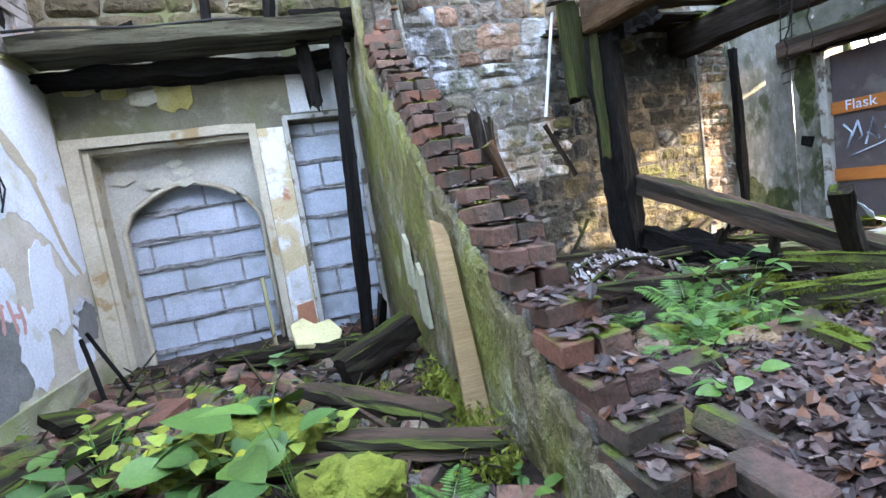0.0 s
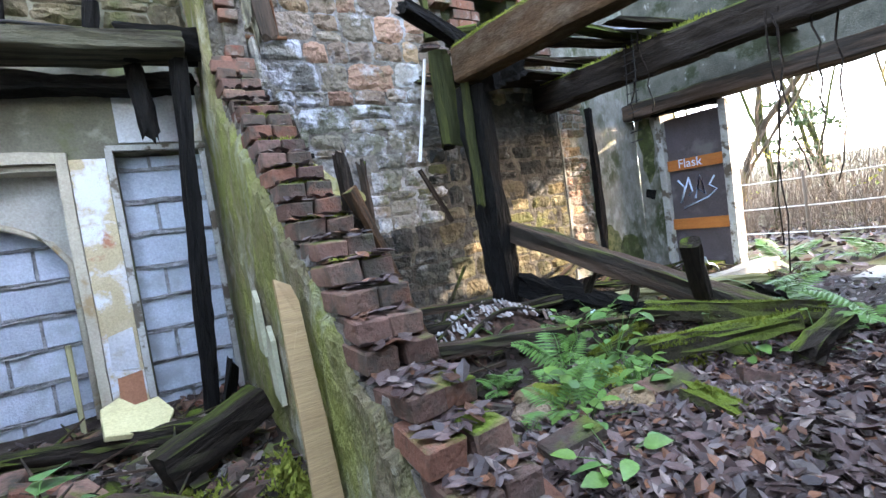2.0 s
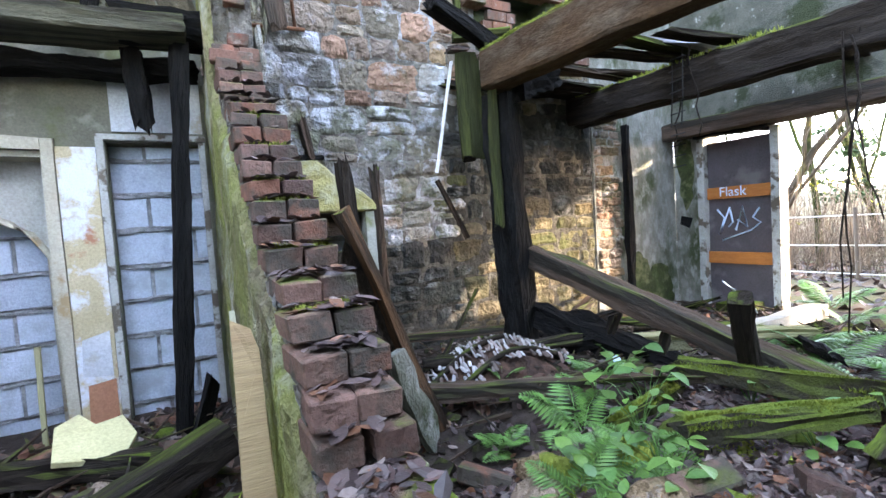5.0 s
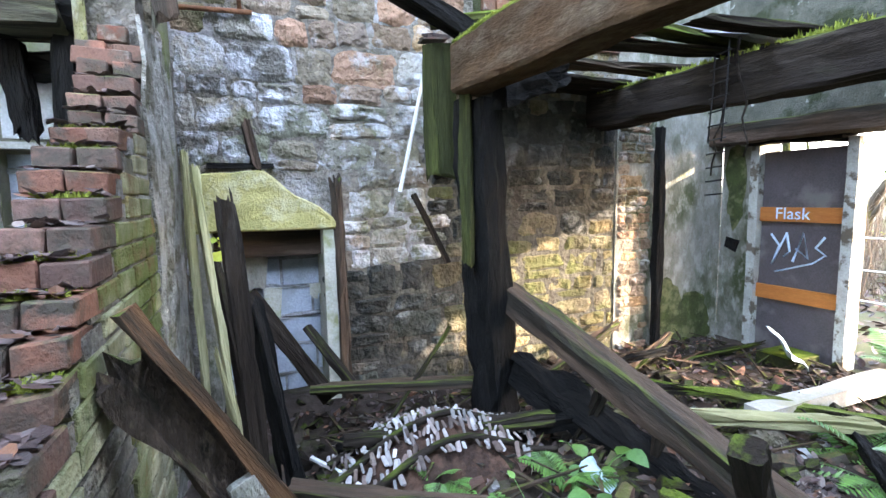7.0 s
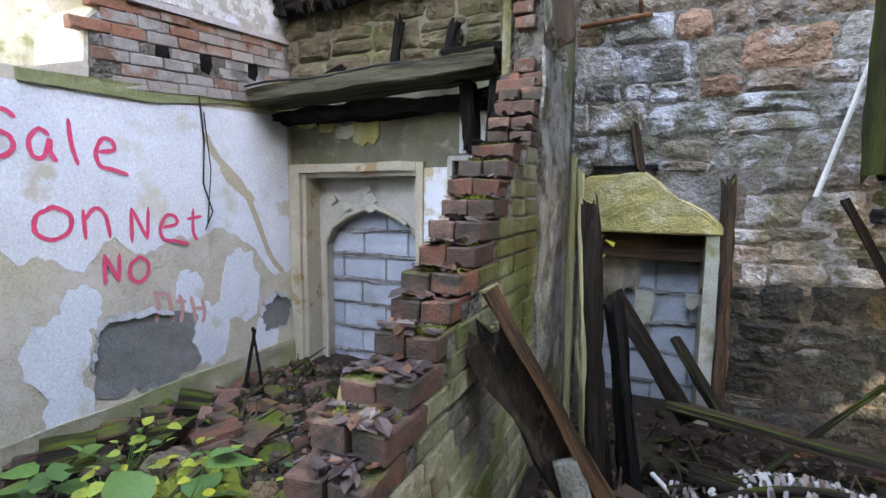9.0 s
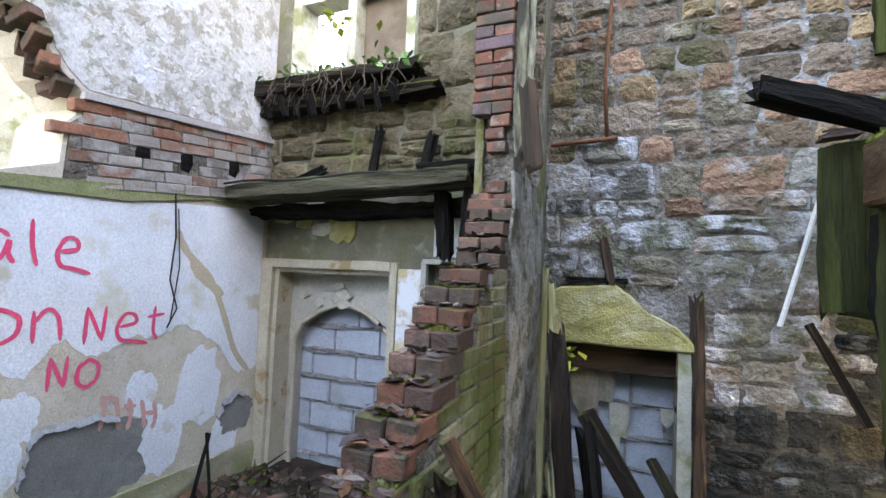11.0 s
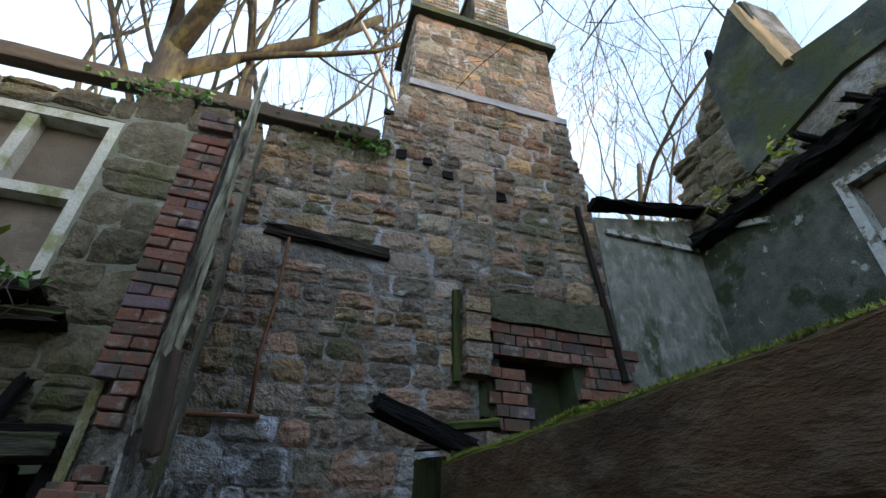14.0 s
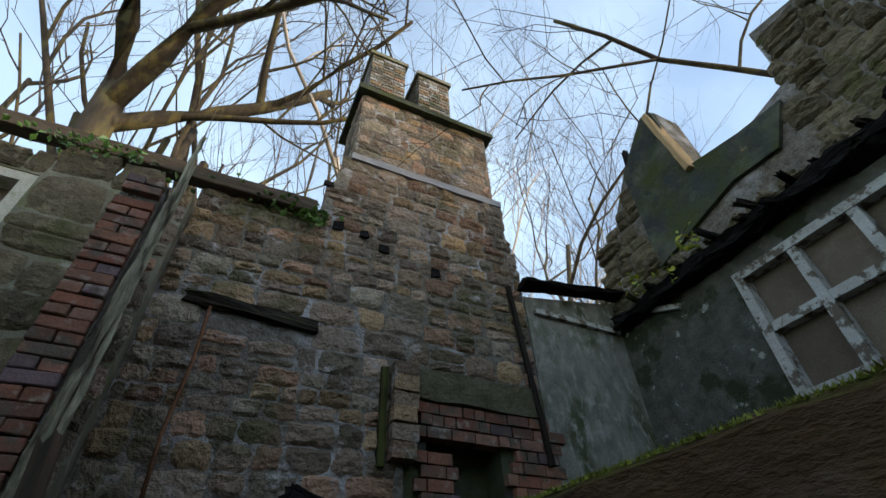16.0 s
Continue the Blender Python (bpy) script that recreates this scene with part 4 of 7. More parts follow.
def rough_coat():
    """Lumpy old plaster up to the broken steps, with a turned-in rim."""
    def top(y):
        k = sum(1 for n in NOSE if n + 0.13 < y) - 1
        return 4.3 if y > 4.2 else STEP0 + COURSE * max(k, 0) - 0.05 + 0.05 * noise.noise(Vector((y * 9, 0, 0)))
    bm = bmesh.new()
    ys = [1.75 + 0.044 * i for i in range(71)]
    cols = []
    for y in ys:
        t = top(y)
        col = []
        for r in range(48):
            z = -0.5 + (t + 0.5) * r / 47
            q = Vector((0, y, z))
            d = 0.02 + 0.022 * noise.noise(q * 3) + 0.016 * noise.noise(q * 9) + 0.009 * noise.noise(q * 24)
            col.append(bm.verts.new((PX0 + (0.02 if r == 47 else -max(d, 0.002)), y, z)))
        cols.append(col)
    for a, b in zip(cols, cols[1:]):
        for r in range(47):
            bm.faces.new((a[r], a[r + 1], b[r + 1], b[r]))
    # broken end that faces the visitor
    n = 8
    end = [[bm.verts.new((PX0 - 0.02 + (PX1 - PX0 + 0.02) * i / n, 1.74 - 0.05 * abs(noise.noise(Vector((i * .9, r * .5, 2)))), -0.5 + 0.7 * r / 12)) for r in range(13)] for i in range(n + 1)]
    for a, b in zip(end, end[1:]):
        for r in range(12):
            bm.faces.new((a[r], b[r], b[r + 1], a[r + 1]))
    bmesh.ops.recalc_face_normals(bm, faces=bm.faces)
    part("plaster_coat", bm, MOSSPLASTER, partition, "mossy crumbling plaster on one face")


rough_coat()
bm = boxes((PX1 - 0.012, PX1 + 0.006, 4.02, 4.83, -0.5, 2.28))
bmesh.ops.subdivide_edges(bm, edges=bm.edges[:], cuts=14, use_grid_fill=True)
roughen(bm, 0.02, 7)
part("plaster_coat", bm, surface("crumbling_pale_plaster", (0.4, 0.39, 0.36), (0.2, 0.19, 0.16), 9, 0.95, 1.0, stain=(0.12, 0.11, 0.08), stain_scale=5, stain_at=0.55, second=(0.13, 0.15, 0.06), second_scale=2.2, second_at=0.6, relief=0.09, fine=36), partition, "crumbling pale plaster strip")
for y, z, s in ((3.35, 0.42, .22), (3.6, 0.6, .2)):
    bm = prism([(y, z - s * .7), (y + .14, z - s * .6), (y + .17, z + s * .3), (y + .1, z + s), (y + .03, z + s * .7), (y + .02, z)], PX0 - 0.055, PX0 - 0.031, "x")
    part("plaster_flake", bm, surface("pale_flake", (0.4, 0.4, 0.3), (0.3, 0.3, 0.2), 6, 0.9, 0.5), partition)

# ---- left bay: doorways ----


def block_fill(parent, x0, x1, z0, z1, y, rng, beads=True, length=0.44, height=0.215):
    part("joints", boxes((x0, x1, y + 0.006, y + 0.1, z0, z1)), JOINT, parent, "rough cement joints")
    k, z = 0, z0
    while z < z1 - 0.05:
        x = x0 - (0.22 if k % 2 else 0.0) - rng.uniform(0, 0.05)
        h = min(height, z1 - z)
        while x < x1:
            a, b = max(x, x0), min(x + length, x1)
            if b - a > 0.04:
                bm = boxes((a + .005, b - .005, y - rng.uniform(0, .006), y + 0.05, z + .005, z + h - .005))
                bmesh.ops.bevel(bm, geom=bm.edges[:], offset=0.004, segments=1, affect="EDGES")
                part("block", bm, BLOCK, parent)
            x += length + 0.01
        z += height + 0.01
        k += 1
        if beads and z < z1:
            bead = part("mortar_bead", timber_mesh(x1 - x0, 0.03, 0.02, worn=0.02, seed=k + x0, cuts=36), JOINT, parent)
            bead.matrix_basis = pose(x0, y - 0.002, z - 0.005)


rng = random.Random(51)
door_1 = tagged(new("door_1"), "arched doorway walled up with grey concrete blocks, flaking cream frame", "doorway", kind="structure")
block_fill(door_1, -2.31, -1.19, -0.35, 1.55, 5.13, rng)


def arch_panel():
    """The flat panel over the opening, with its pointed arch."""
    left, right, spring, apex = -2.23, -1.23, 1.08, 1.42
    arch = []
    for i in range(13):
        f = i / 12
        u = abs(f - 0.5) * 2
        arch.append((left + (right - left) * f, spring + (apex - spring) * (0.62 * math.sqrt(max(0.0, 1 - u ** 2.3)) + 0.38 * (1 - u))))
    bm = bmesh.new()
    lo = [bm.verts.new((x, 5.02, z)) for x, z in arch]
    hi = [bm.verts.new((x, 5.02, 1.745)) for x, z in arch]
    lb = [bm.verts.new((x, 5.13, z)) for x, z in arch]
    for i in range(12):
        bm.faces.new((lo[i], lo[i + 1], hi[i + 1], hi[i]))
        bm.faces.new((lo[i + 1], lo[i], lb[i], lb[i + 1]))
    add_box(bm, -2.318, left, 5.02, 5.13, -0.6, 1.738)
    add_box(bm, right, -1.182, 5.02, 5.13, -0.6, 1.738)
    part("panel", bm, surface("white_arch_plaster", (0.44, 0.43, 0.39), (0.33, 0.31, 0.26), 4, 0.8, 0.6, stain=(0.3, 0.27, 0.2), stain_scale=3, stain_at=0.6, edge=0.02), door_1, "flaking white panel")
    t = Tubes()
    t.add([(left, 5.015, -0.4), (left, 5.015, 0.4)] + [(x, 5.013, z + 0.012) for x, z in arch] + [(right, 5.015, 0.4), (right, 5.015, -0.4)], 0.022, 0.022, 6)
    t.make("arch_moulding", CREAM, door_1)


arch_panel()
for d in ((-2.44, -2.33, 4.79, 4.9, -0.5, 1.79), (-2.33, -2.29, 4.83, 5.018, -0.5, 1.715), (-2.29, -1.2, 4.84, 5.016, 1.68, 1.717), (-1.19, -1.13, 4.8, 4.9, -0.5, 1.79), (-2.33, -1.19, 4.79, 4.835, 1.72, 1.79)):
    bm = boxes(d)
    bmesh.ops.subdivide_edges(bm, edges=bm.edges[:], cuts=7, use_grid_fill=True)
    roughen(bm, 0.009, 5)
    part("frame_board", bm, CREAM, door_1)
for i in range(7):
    x, z = -2.22 + rng.random() * 0.45, 1.38 + rng.random() * 0.22
    bm = prism([(x, z), (x + .06, z - .03), (x + .13, z + .01), (x + .1, z + .05), (x + .03, z + .04)], 4.99, 5.005, "y")
    roughen(bm, 0.012, 9, i)
    part("paint_flake", bm, PALEPAINT, door_1)

door_2 = tagged(new("door_2"), "narrow doorway walled up with grey concrete blocks", "doorway", kind="structure")
block_fill(door_2, -0.884, -0.356, -0.35, 1.77, 4.95, rng)
for d in ((-0.925, -0.885, 4.8, 4.86, -0.4, 1.82), (-0.885, -0.33, 4.8, 4.86, 1.785, 1.82), (-0.372, -0.335, 4.81, 4.86, -0.4, 1.78)):
    part("frame_board", boxes(d), WHITEWOOD, door_2)
PATCH = surface("patchy_old_paint", (0.5, 0.42, 0.27), (0.42, 0.34, 0.2), 6, 0.85, 0.8, stain=(0.62, 0.64, 0.68), stain_scale=2.6, stain_at=0.53, second=(0.38, 0.17, 0.1), second_scale=3.1, second_at=0.63, edge=0.03)
part("patch_coat", boxes((-1.125, -0.93, 4.815, 4.842, -0.4, 1.74)), PATCH, wall_left_bay, "patchy ochre and white plaster")
part("patch_coat", prism([(-1.1, -0.3), (-0.94, -0.3), (-0.94, 0.32), (-1.08, 0.3)], 4.806, 4.814, "y"), surface("terracotta_coat", (0.4, 0.19, 0.11), (0.33, 0.15, 0.09), 5, 0.85, 0.4), wall_left_bay, "bare terracotta undercoat")
part("patch_coat", prism([(-1.1, 0.36), (-0.95, 0.34), (-0.95, 0.62), (-1.09, 0.58)], 4.806, 4.814, "y"), PLASTER, wall_left_bay, "white plaster patch")
part("patch_coat", boxes((-0.84, -0.34, 4.825, 4.842, 1.84, 2.2)), PLASTER, wall_left_bay, "white plaster over the narrow doorway")
for x, z, w, h in ((-2.12, 2.06, .16, .07), (-1.95, 2.0, .18, .1), (-1.78, 1.96, .17, .2), (-2.35, 2.1, .2, .05), (-1.66, 1.97, .13, .2)):
    bm = prism([(x, z), (x + w * .6, z - h * .2), (x + w, z + h * .1), (x + w, z + h), (x + w * .3, z + h * .9), (x, z + h * .8)], 4.818, 4.836, "y")
    roughen(bm, 0.008, 9, x)
    part("paint_flake", bm, YELLOW if x != -1.95 else PALEPAINT, wall_left_bay, "yellow flaking paint")
timber("floor_beam", (-2.4, 4.5, 2.285), (-0.4, 4.46, 2.33), 0.36, 0.11, surface("grey_floor_timber", (0.13, 0.125, 0.085), (0.045, 0.042, 0.03), 6, 0.85, 1.0, stain=(0.03, 0.026, 0.02), stain_scale=3, stain_at=0.56, relief=0.06, stretch=(0.3, 3, 3), local=True, moss=0.3),
       "grey floor beam still in the wall over the arched doorway", "beam", worn=0.015)
# charred joist ends and the gap's shade, made as one black timber
timber("floor_beam", (-2.44, 4.72, 2.17), (-0.34, 4.7, 2.18), 0.2, 0.09, CHAR, "charred joist standing in for the dark gap under the floor beam", "beam", worn=0.04)
timber("floor_beam", (-0.75, 4.45, 2.35), (-0.3, 4.5, 2.36), 0.3, 0.14, CHAR, "charred beam end by the pier", "beam", worn=0.03, ragged=0.05)
timber("hanging_stub", (-0.68, 4.6, 2.28), (-0.65, 4.6, 1.82), 0.1, 0.09, CHAR, "burnt joist stub hanging by the doorway", "post", worn=0.03, ragged=0.06)
for x, z0, z1, lean in ((-1.32, 2.4, 2.82, .02), (-0.9, 2.4, 2.74, .05), (-1.08, 2.42, 2.5, .3), (-2.1, 2.42, 2.52, .3)):
    timber("stub", (x, 4.68, z0 - 0.04), (x + lean, 4.75, z1), 0.06, 0.06, CHAR, "burnt stump standing on the floor beam", "post", worn=0.015, ragged=0.04, group="burnt stumps")
for y, x0, x1, z in ((4.7, -2.46, -0.95, 3.2), (4.78, -2.46, -0.8, 3.06)):
    timber("sill_beam", (x0, y, z), (x1, y, z + 0.02), 0.24, 0.09, DARKWOOD, "dark mossy beam under the window", "beam", worn=0.03, ragged=0.05)
for i in range(9):
    x = -2.35 + i * 0.15
    timber("joist_end", (x, 4.62, 3.1 + 0.04 * rng.random()), (x + 0.04 * rng.random(), 4.66, 2.9 + 0.12 * rng.random()), 0.05, 0.04, CHAR, "charred lath end under the window", "lath", worn=0.012, ragged=0.04, group="charred lath ends")
vine = Tubes()
for i in range(60):
    x = rng.uniform(-2.4, -0.95)
    p = [Vector((x, 4.62 + rng.uniform(-.08, .08), 3.26))]
    for s in range(4):
        p.append(p[-1] + Vector((rng.uniform(-.05, .05), rng.uniform(-.03, .01), -rng.uniform(0.02, .09))))
    vine.add(p, 0.005, 0.002, 3)
tagged(vine.make("roots", TWIG), "dry roots hanging from the window sill", "roots", kind="stuff")

line = Tubes()
line.add([(-2.4 + 0.2 * i, 4.305, 2.345 + 0.012 * math.sin(i * 1.3) + 0.003 * i) for i in range(11)], 0.009, 0.009, 6)
tagged(line.make("cable", CABLE), "black cable clipped along the old floor beam", "cable")

# ---- west wall: brick band, sockets, writing ----
rng = random.Random(61)
BANDBRICK = surface("bright_orange_brick", (0.27, 0.125, 0.08), (0.19, 0.1, 0.07), 12, 0.9, 0.8, stain=(0.3, 0.25, 0.22), stain_scale=4, stain_at=0.58, vary=0.3)
WB = [brick_mesh("brick", 0.07, 0.208, 0.07, WESTBRICK, s + 60) for s in range(5)]
WO = [brick_mesh("brick", 0.07, 0.208, 0.07, BANDBRICK, s + 70) for s in range(3)]
WR = [brick_mesh("brick", 0.09, 0.16, 0.07, BRICK, s + 80) for s in range(3)]
for k in range(7):
    z = 2.17 + k * 0.074
    y = 3.26 + (0.11 if k % 2 else 0) + (0.05 * abs(k - 4))
    while y < 4.8:
        if not (k in (2, 3) and min(abs(y - 3.68), abs(y - 4.0), abs(y - 4.42)) < 0.09):
            ob = new("brick", WO[rng.randrange(3)] if k > 4 and rng.random() < .6 or y < 3.5 and rng.random() < .35 else WB[rng.randrange(5)])
            ob.parent, ob.matrix_basis = wall_west, pose(-2.462 + rng.uniform(-.004, .008), y, z + 0.1 * (y - 3.3), 5.7 + rng.uniform(-.6, .6), 0, rng.uniform(-1, 1))
        y += 0.212
part("brick_bed", prism([(3.24, 2.13), (4.83, 2.28), (4.83, 2.8), (3.4, 2.64), (3.26, 2.5)], -2.46, -2.434, "x"), MORTAR, wall_west)
# sockets in the brick band, their shade laid on as black patches
for y, z in ((3.68, 2.42), (4.0, 2.45), (4.42, 2.5)):
    bm = prism([(y - .045, z - .07), (y + .02, z - .085), (y + .05, z - .02), (y + .04, z + .07), (y - .03, z + .08), (y - .05, z + .01)], -2.45, -2.4305, "x")
    part("socket", bm, CHAR, wall_west, "joist socket, its shade drawn as a dark patch")
bm = prism([(3.3, 2.69), (4.82, 2.83), (4.82, 2.79), (3.3, 2.65)], -2.45, -2.405, "x")
roughen(bm, 0.012, 5)
part("ledge", bm, SLATE, wall_west, "dark slate ledge")
# flaking whitewash above the ledge, broken brick core along the gap
coat = prism([(1.55, 5.1), (1.66, 4.22), (2.23, 3.78), (2.58, 3.45), (2.83, 3.29), (3.01, 3.1), (3.12, 3.0), (3.16, 2.89), (3.24, 2.79), (3.34, 2.72), (4.82, 2.84), (4.82, 5.2)], -2.45, -2.442, "x")
part("whitewash_coat", coat, FLAKE, wall_west, "flaking old whitewash")
EDGE = [(1.62, 4.2), (2.2, 3.75), (2.55, 3.42), (2.8, 3.26), (2.98, 3.08), (3.09, 2.98), (3.13, 2.88), (3.21, 2.77), (3.3, 2.71)]
for i in range(len(EDGE) - 1):
    (a, b), (c, d) = EDGE[i], EDGE[i + 1]
    n = max(1, int(math.hypot(c - a, d - b) / 0.11))
    for k in range(n):
        f = (k + 0.5) / n
        y, z = a + (c - a) * f - 0.012, b + (d - b) * f - 0.02
        for x in (-2.52, -2.63):
            ob = new("brick", WR[rng.randrange(3)])
            ob.parent, ob.matrix_basis = wall_west, pose(x + rng.uniform(-.02, .02), y + rng.uniform(-.02, .02), z, math.degrees(math.atan2(d - b, c - a)) * .35 + rng.uniform(-12, 12), 0, rng.uniform(60, 110))
bm = prism([(2.9, 2.14), (4.8, 2.3), (4.8, 2.22), (4.2, 2.2), (3.6, 2.1), (2.9, 2.08)], -2.45, -2.43, "x")
roughen(bm, 0.01, 6)
part("plaster_edge", bm, surface("mossy_plaster_edge", (0.3, 0.31, 0.17), (0.2, 0.22, 0.1), 7, 0.95, 0.9, moss=0.4), wall_west)
GREYCOAT = surface("bare_grey_undercoat", (0.25, 0.25, 0.24), (0.18, 0.18, 0.17), 8, 0.95, 1.0)


def ragged(y, k=0.0):
    return 0.17 * noise.noise(Vector((y * 1.4, k, 2))) + 0.09 * noise.noise(Vector((y * 5, k, 7))) + 0.04 * noise.noise(Vector((y * 17, k, 1)))


# chalky white paint hangs on above a ragged edge, with islands of it lower down
steps = [-1.45 + 0.03 * i for i in range(209)]
part("paint_coat", prism([(y, 1.18 + 1.7 * ragged(y) - 0.25 * ease(y, 4.3, 4.7)) for y in steps] + [(4.79, 2.2), (3.3, 2.09), (1.2, 2.04), (-1.45, 2.0)], -2.451, -2.4465, "x"), WHITECOAT, wall_west, "chalky white paint coat")
for y, z, r in ((2.98, 0.62, .16), (3.02, 0.28, .12), (3.95, 0.5, .16), (4.24, 0.8, .2), (4.5, 0.36, .14), (3.12, 0.86, .1), (3.8, 0.85, .1), (1.3, 0.6, .3)):
    layer = -2.4469 + 0.00012 * (int(y * 100) % 17)
    rim = [(y + (r * math.cos(a) + 0.4 * r * noise.noise(Vector((math.cos(a) * 2, math.sin(a) * 2, y)))), z + (1.5 * r * math.sin(a) + 0.5 * r * noise.noise(Vector((math.cos(a) * 2, math.sin(a) * 2, y + 4)))))
           for a in (6.283 * i / 40 for i in range(40))]
    part("paint_island", prism(rim, -2.451, layer, "x"), WHITECOAT, wall_west, "island of chalky white paint")
for y, z, s in ((3.5, 0.5, 1.05), (4.6, 0.52, 0.55)):
    pts = []
    for i in range(72):
        a = 2 * math.pi * i / 72
        r = s * (0.28 + 0.11 * noise.noise(Vector((math.cos(a) * 2.1, math.sin(a) * 2.1, s * 7))) + 0.045 * noise.noise(Vector((i * 0.4, s, 0))) + 0.016 * noise.noise(Vector((i * 1.3, s, 4))))
        pts.append((y + 1.15 * r * math.cos(a), z + r * math.sin(a)))
    part("bare_patch", prism(pts, -2.45, -2.4435, "x"), GREYCOAT, wall_west, "bare grey undercoat")
    # curled plaster lips over the bare patch
    for i in range(12, 36):
        (a, b), (c, d) = pts[i], pts[i + 1]
        bm = bmesh.new()
        q = [bm.verts.new(v) for v in ((-2.449, a, b + .02), (-2.449, c, d + .02), (-2.425, c, d - .015), (-2.42, a, b - .02))]
        bm.faces.new(q)
        bmesh.ops.solidify(bm, geom=bm.faces[:], thickness=0.006)
        part("plaster_lip", bm, PLASTER, wall_west)
STAINCOAT = surface("ochre_run", (0.5, 0.43, 0.31), (0.45, 0.39, 0.3), 6, 0.9, 0.5)
bm = boxes((-2.449, -2.425, 1.2, 4.79, -0.1, 0.24))
bmesh.ops.subdivide_edges(bm, edges=bm.edges[:], cuts=16, use_grid_fill=True)
roughen(bm, 0.022, 6)
tagged(part("baseboard", bm, surface("green_stained_skirting", (0.42, 0.38, 0.29), (0.28, 0.26, 0.17), 7, 0.9, 0.9, stain=(0.25, 0.27, 0.13), stain_scale=3, stain_at=0.54, edge=0.1)), "green-stained crumbling plaster skirting", "skirting", kind="structure")


def writing(text, size, place, material, name, parent, thick=0.0):
    cu = bpy.data.curves.new(name, "FONT")
    cu.body, cu.size, cu.offset, cu.extrude = text, size, thick, 0.001
    tmp = new(name, cu)
    bpy.context.view_layer.update()
    me = bpy.data.meshes.new_from_object(tmp.evaluated_get(bpy.context.evaluated_depsgraph_get()))
    bpy.data.objects.remove(tmp)
    me.materials.append(material)
    ob = new(name, me)
    ob.parent, ob.matrix_basis = parent, place
    return ob


GLYPHS = {  # sprayed letters as pen strokes in a unit square
    "S": (((.95, .85), (.6, 1.0), (.2, .85), (.25, .6), (.7, .45), (.8, .2), (.45, 0), (.0, .08)),),
    "a": (((.8, .6), (.45, .72), (.1, .45), (.2, .1), (.55, .1), (.8, .5), (.8, .2), (1.0, .0)),),
    "l": (((.3, 1.1), (.35, .5), (.55, 0)),),
    "e": (((.15, .42), (.8, .5), (.75, .72), (.35, .75), (.05, .4), (.2, .08), (.7, .0), (1.4, -.12)),),
    "o": (((.5, .78), (.1, .6), (.05, .2), (.45, .0), (.9, .2), (.95, .6), (.55, .8), (.35, .74)),),
    "n": (((.1, .8), (.12, .0)), ((.12, .5), (.45, .82), (.75, .6), (.85, .0))),
    "N": (((.05, .0), (.1, .95)), ((.1, .95), (.7, .05)), ((.7, .05), (.8, .95))),
    "t": (((.45, 1.0), (.4, .3), (.6, .02)), ((.1, .68), (.9, .75))),
}


def stroke(points, width, material, name, parent, x):
    """A flat sprayed line on the white wall, smooth, with round ends."""
    def at(i):
        return Vector(points[min(max(i, 0), len(points) - 1)])
    line = []
    for i in range(len(points) - 1):
        p0, p1, p2, p3 = at(i - 1), at(i), at(i + 1), at(i + 2)
        for k in range(8):
            u = k / 8
            line.append(0.5 * (2 * p1 + (p2 - p0) * u + (2 * p0 - 5 * p1 + 4 * p2 - p3) * u * u + (3 * p1 - p0 - 3 * p2 + p3) * u ** 3))
    line.append(at(len(points) - 1))
    bm = bmesh.new()
    rows = []
    for i, p in enumerate(line):
        d = (line[min(i + 1, len(line) - 1)] - line[max(i - 1, 0)]).normalized()
        end = min(i, len(line) - 1 - i)
        w = width * 0.5 * min(1.0, 0.35 + end * 0.3) * (1 + 0.25 * noise.noise(Vector((i * 0.5, p.x * 9, p.y * 9))))
        lift = x + 0.00003 * i
        rows.append([bm.verts.new((lift, p.x - d.y * w, p.y + d.x * w)), bm.verts.new((lift, p.x + d.y * w, p.y - d.x * w))])
    for a, b in zip(rows, rows[1:]):
        bm.faces.new((a[0], a[1], b[1], b[0]))
    bmesh.ops.recalc_face_normals(bm, faces=bm.faces)
    return part(name, bm, material, parent)


count = 0
for text, y, z, size, gap in (("Sale", 2.76, 1.7, 0.2, 0.16), ("on", 2.92, 1.27, 0.19, 0.22), ("Net", 3.41, 1.22, 0.2, 0.185), ("No", 3.24, 0.98, 0.17, 0.15)):
    for k, letter in enumerate(text):
        for pen in GLYPHS[letter]:
            count += 1
            stroke([(y + k * gap + u * gap * 0.82, z + v * size * 1.15 - 0.012 * k) for u, v in pen], 0.024, PINK, "painted_stroke", wall_west, -2.4425 + 0.00005 * count)
stroke([(3.97, 1.96), (4.06, 1.8), (4.28, 1.6), (4.42, 1.32), (4.55, 1.02), (4.7, .85)], 0.05, STAINCOAT, "stain_run", wall_west, -2.4432)
stroke([(4.1, 1.74), (4.2, 1.62), (4.4, 1.48)], 0.075, STAINCOAT, "stain_run", wall_west, -2.4434)
FADED = surface("faded_pink_paint", (0.58, 0.3, 0.27), (0.52, 0.34, 0.3), 6, 0.8, 0.1)
for k in range(5):
    y = 3.54 + k * .085
    stroke([(y, .9 - .03 * k), (y + .02, .8 - .03 * k), (y + .03 * (k % 2), .68 - .02 * k)], 0.03, FADED, "painted_stroke", wall_west, -2.4415)
for k in range(3):
    stroke([(3.54 + .14 * k, .88 - .08 * k), (3.62 + .14 * k, .86 - .08 * k)], 0.03, FADED, "painted_stroke", wall_west, -2.4412)
wire = Tubes()
wire.add([(-2.43, 3.93, 2.2), (-2.425, 3.95, 1.9), (-2.43, 3.93, 1.6), (-2.42, 3.99, 1.4), (-2.43, 3.93, 1.27)], 0.006, 0.005, 5)
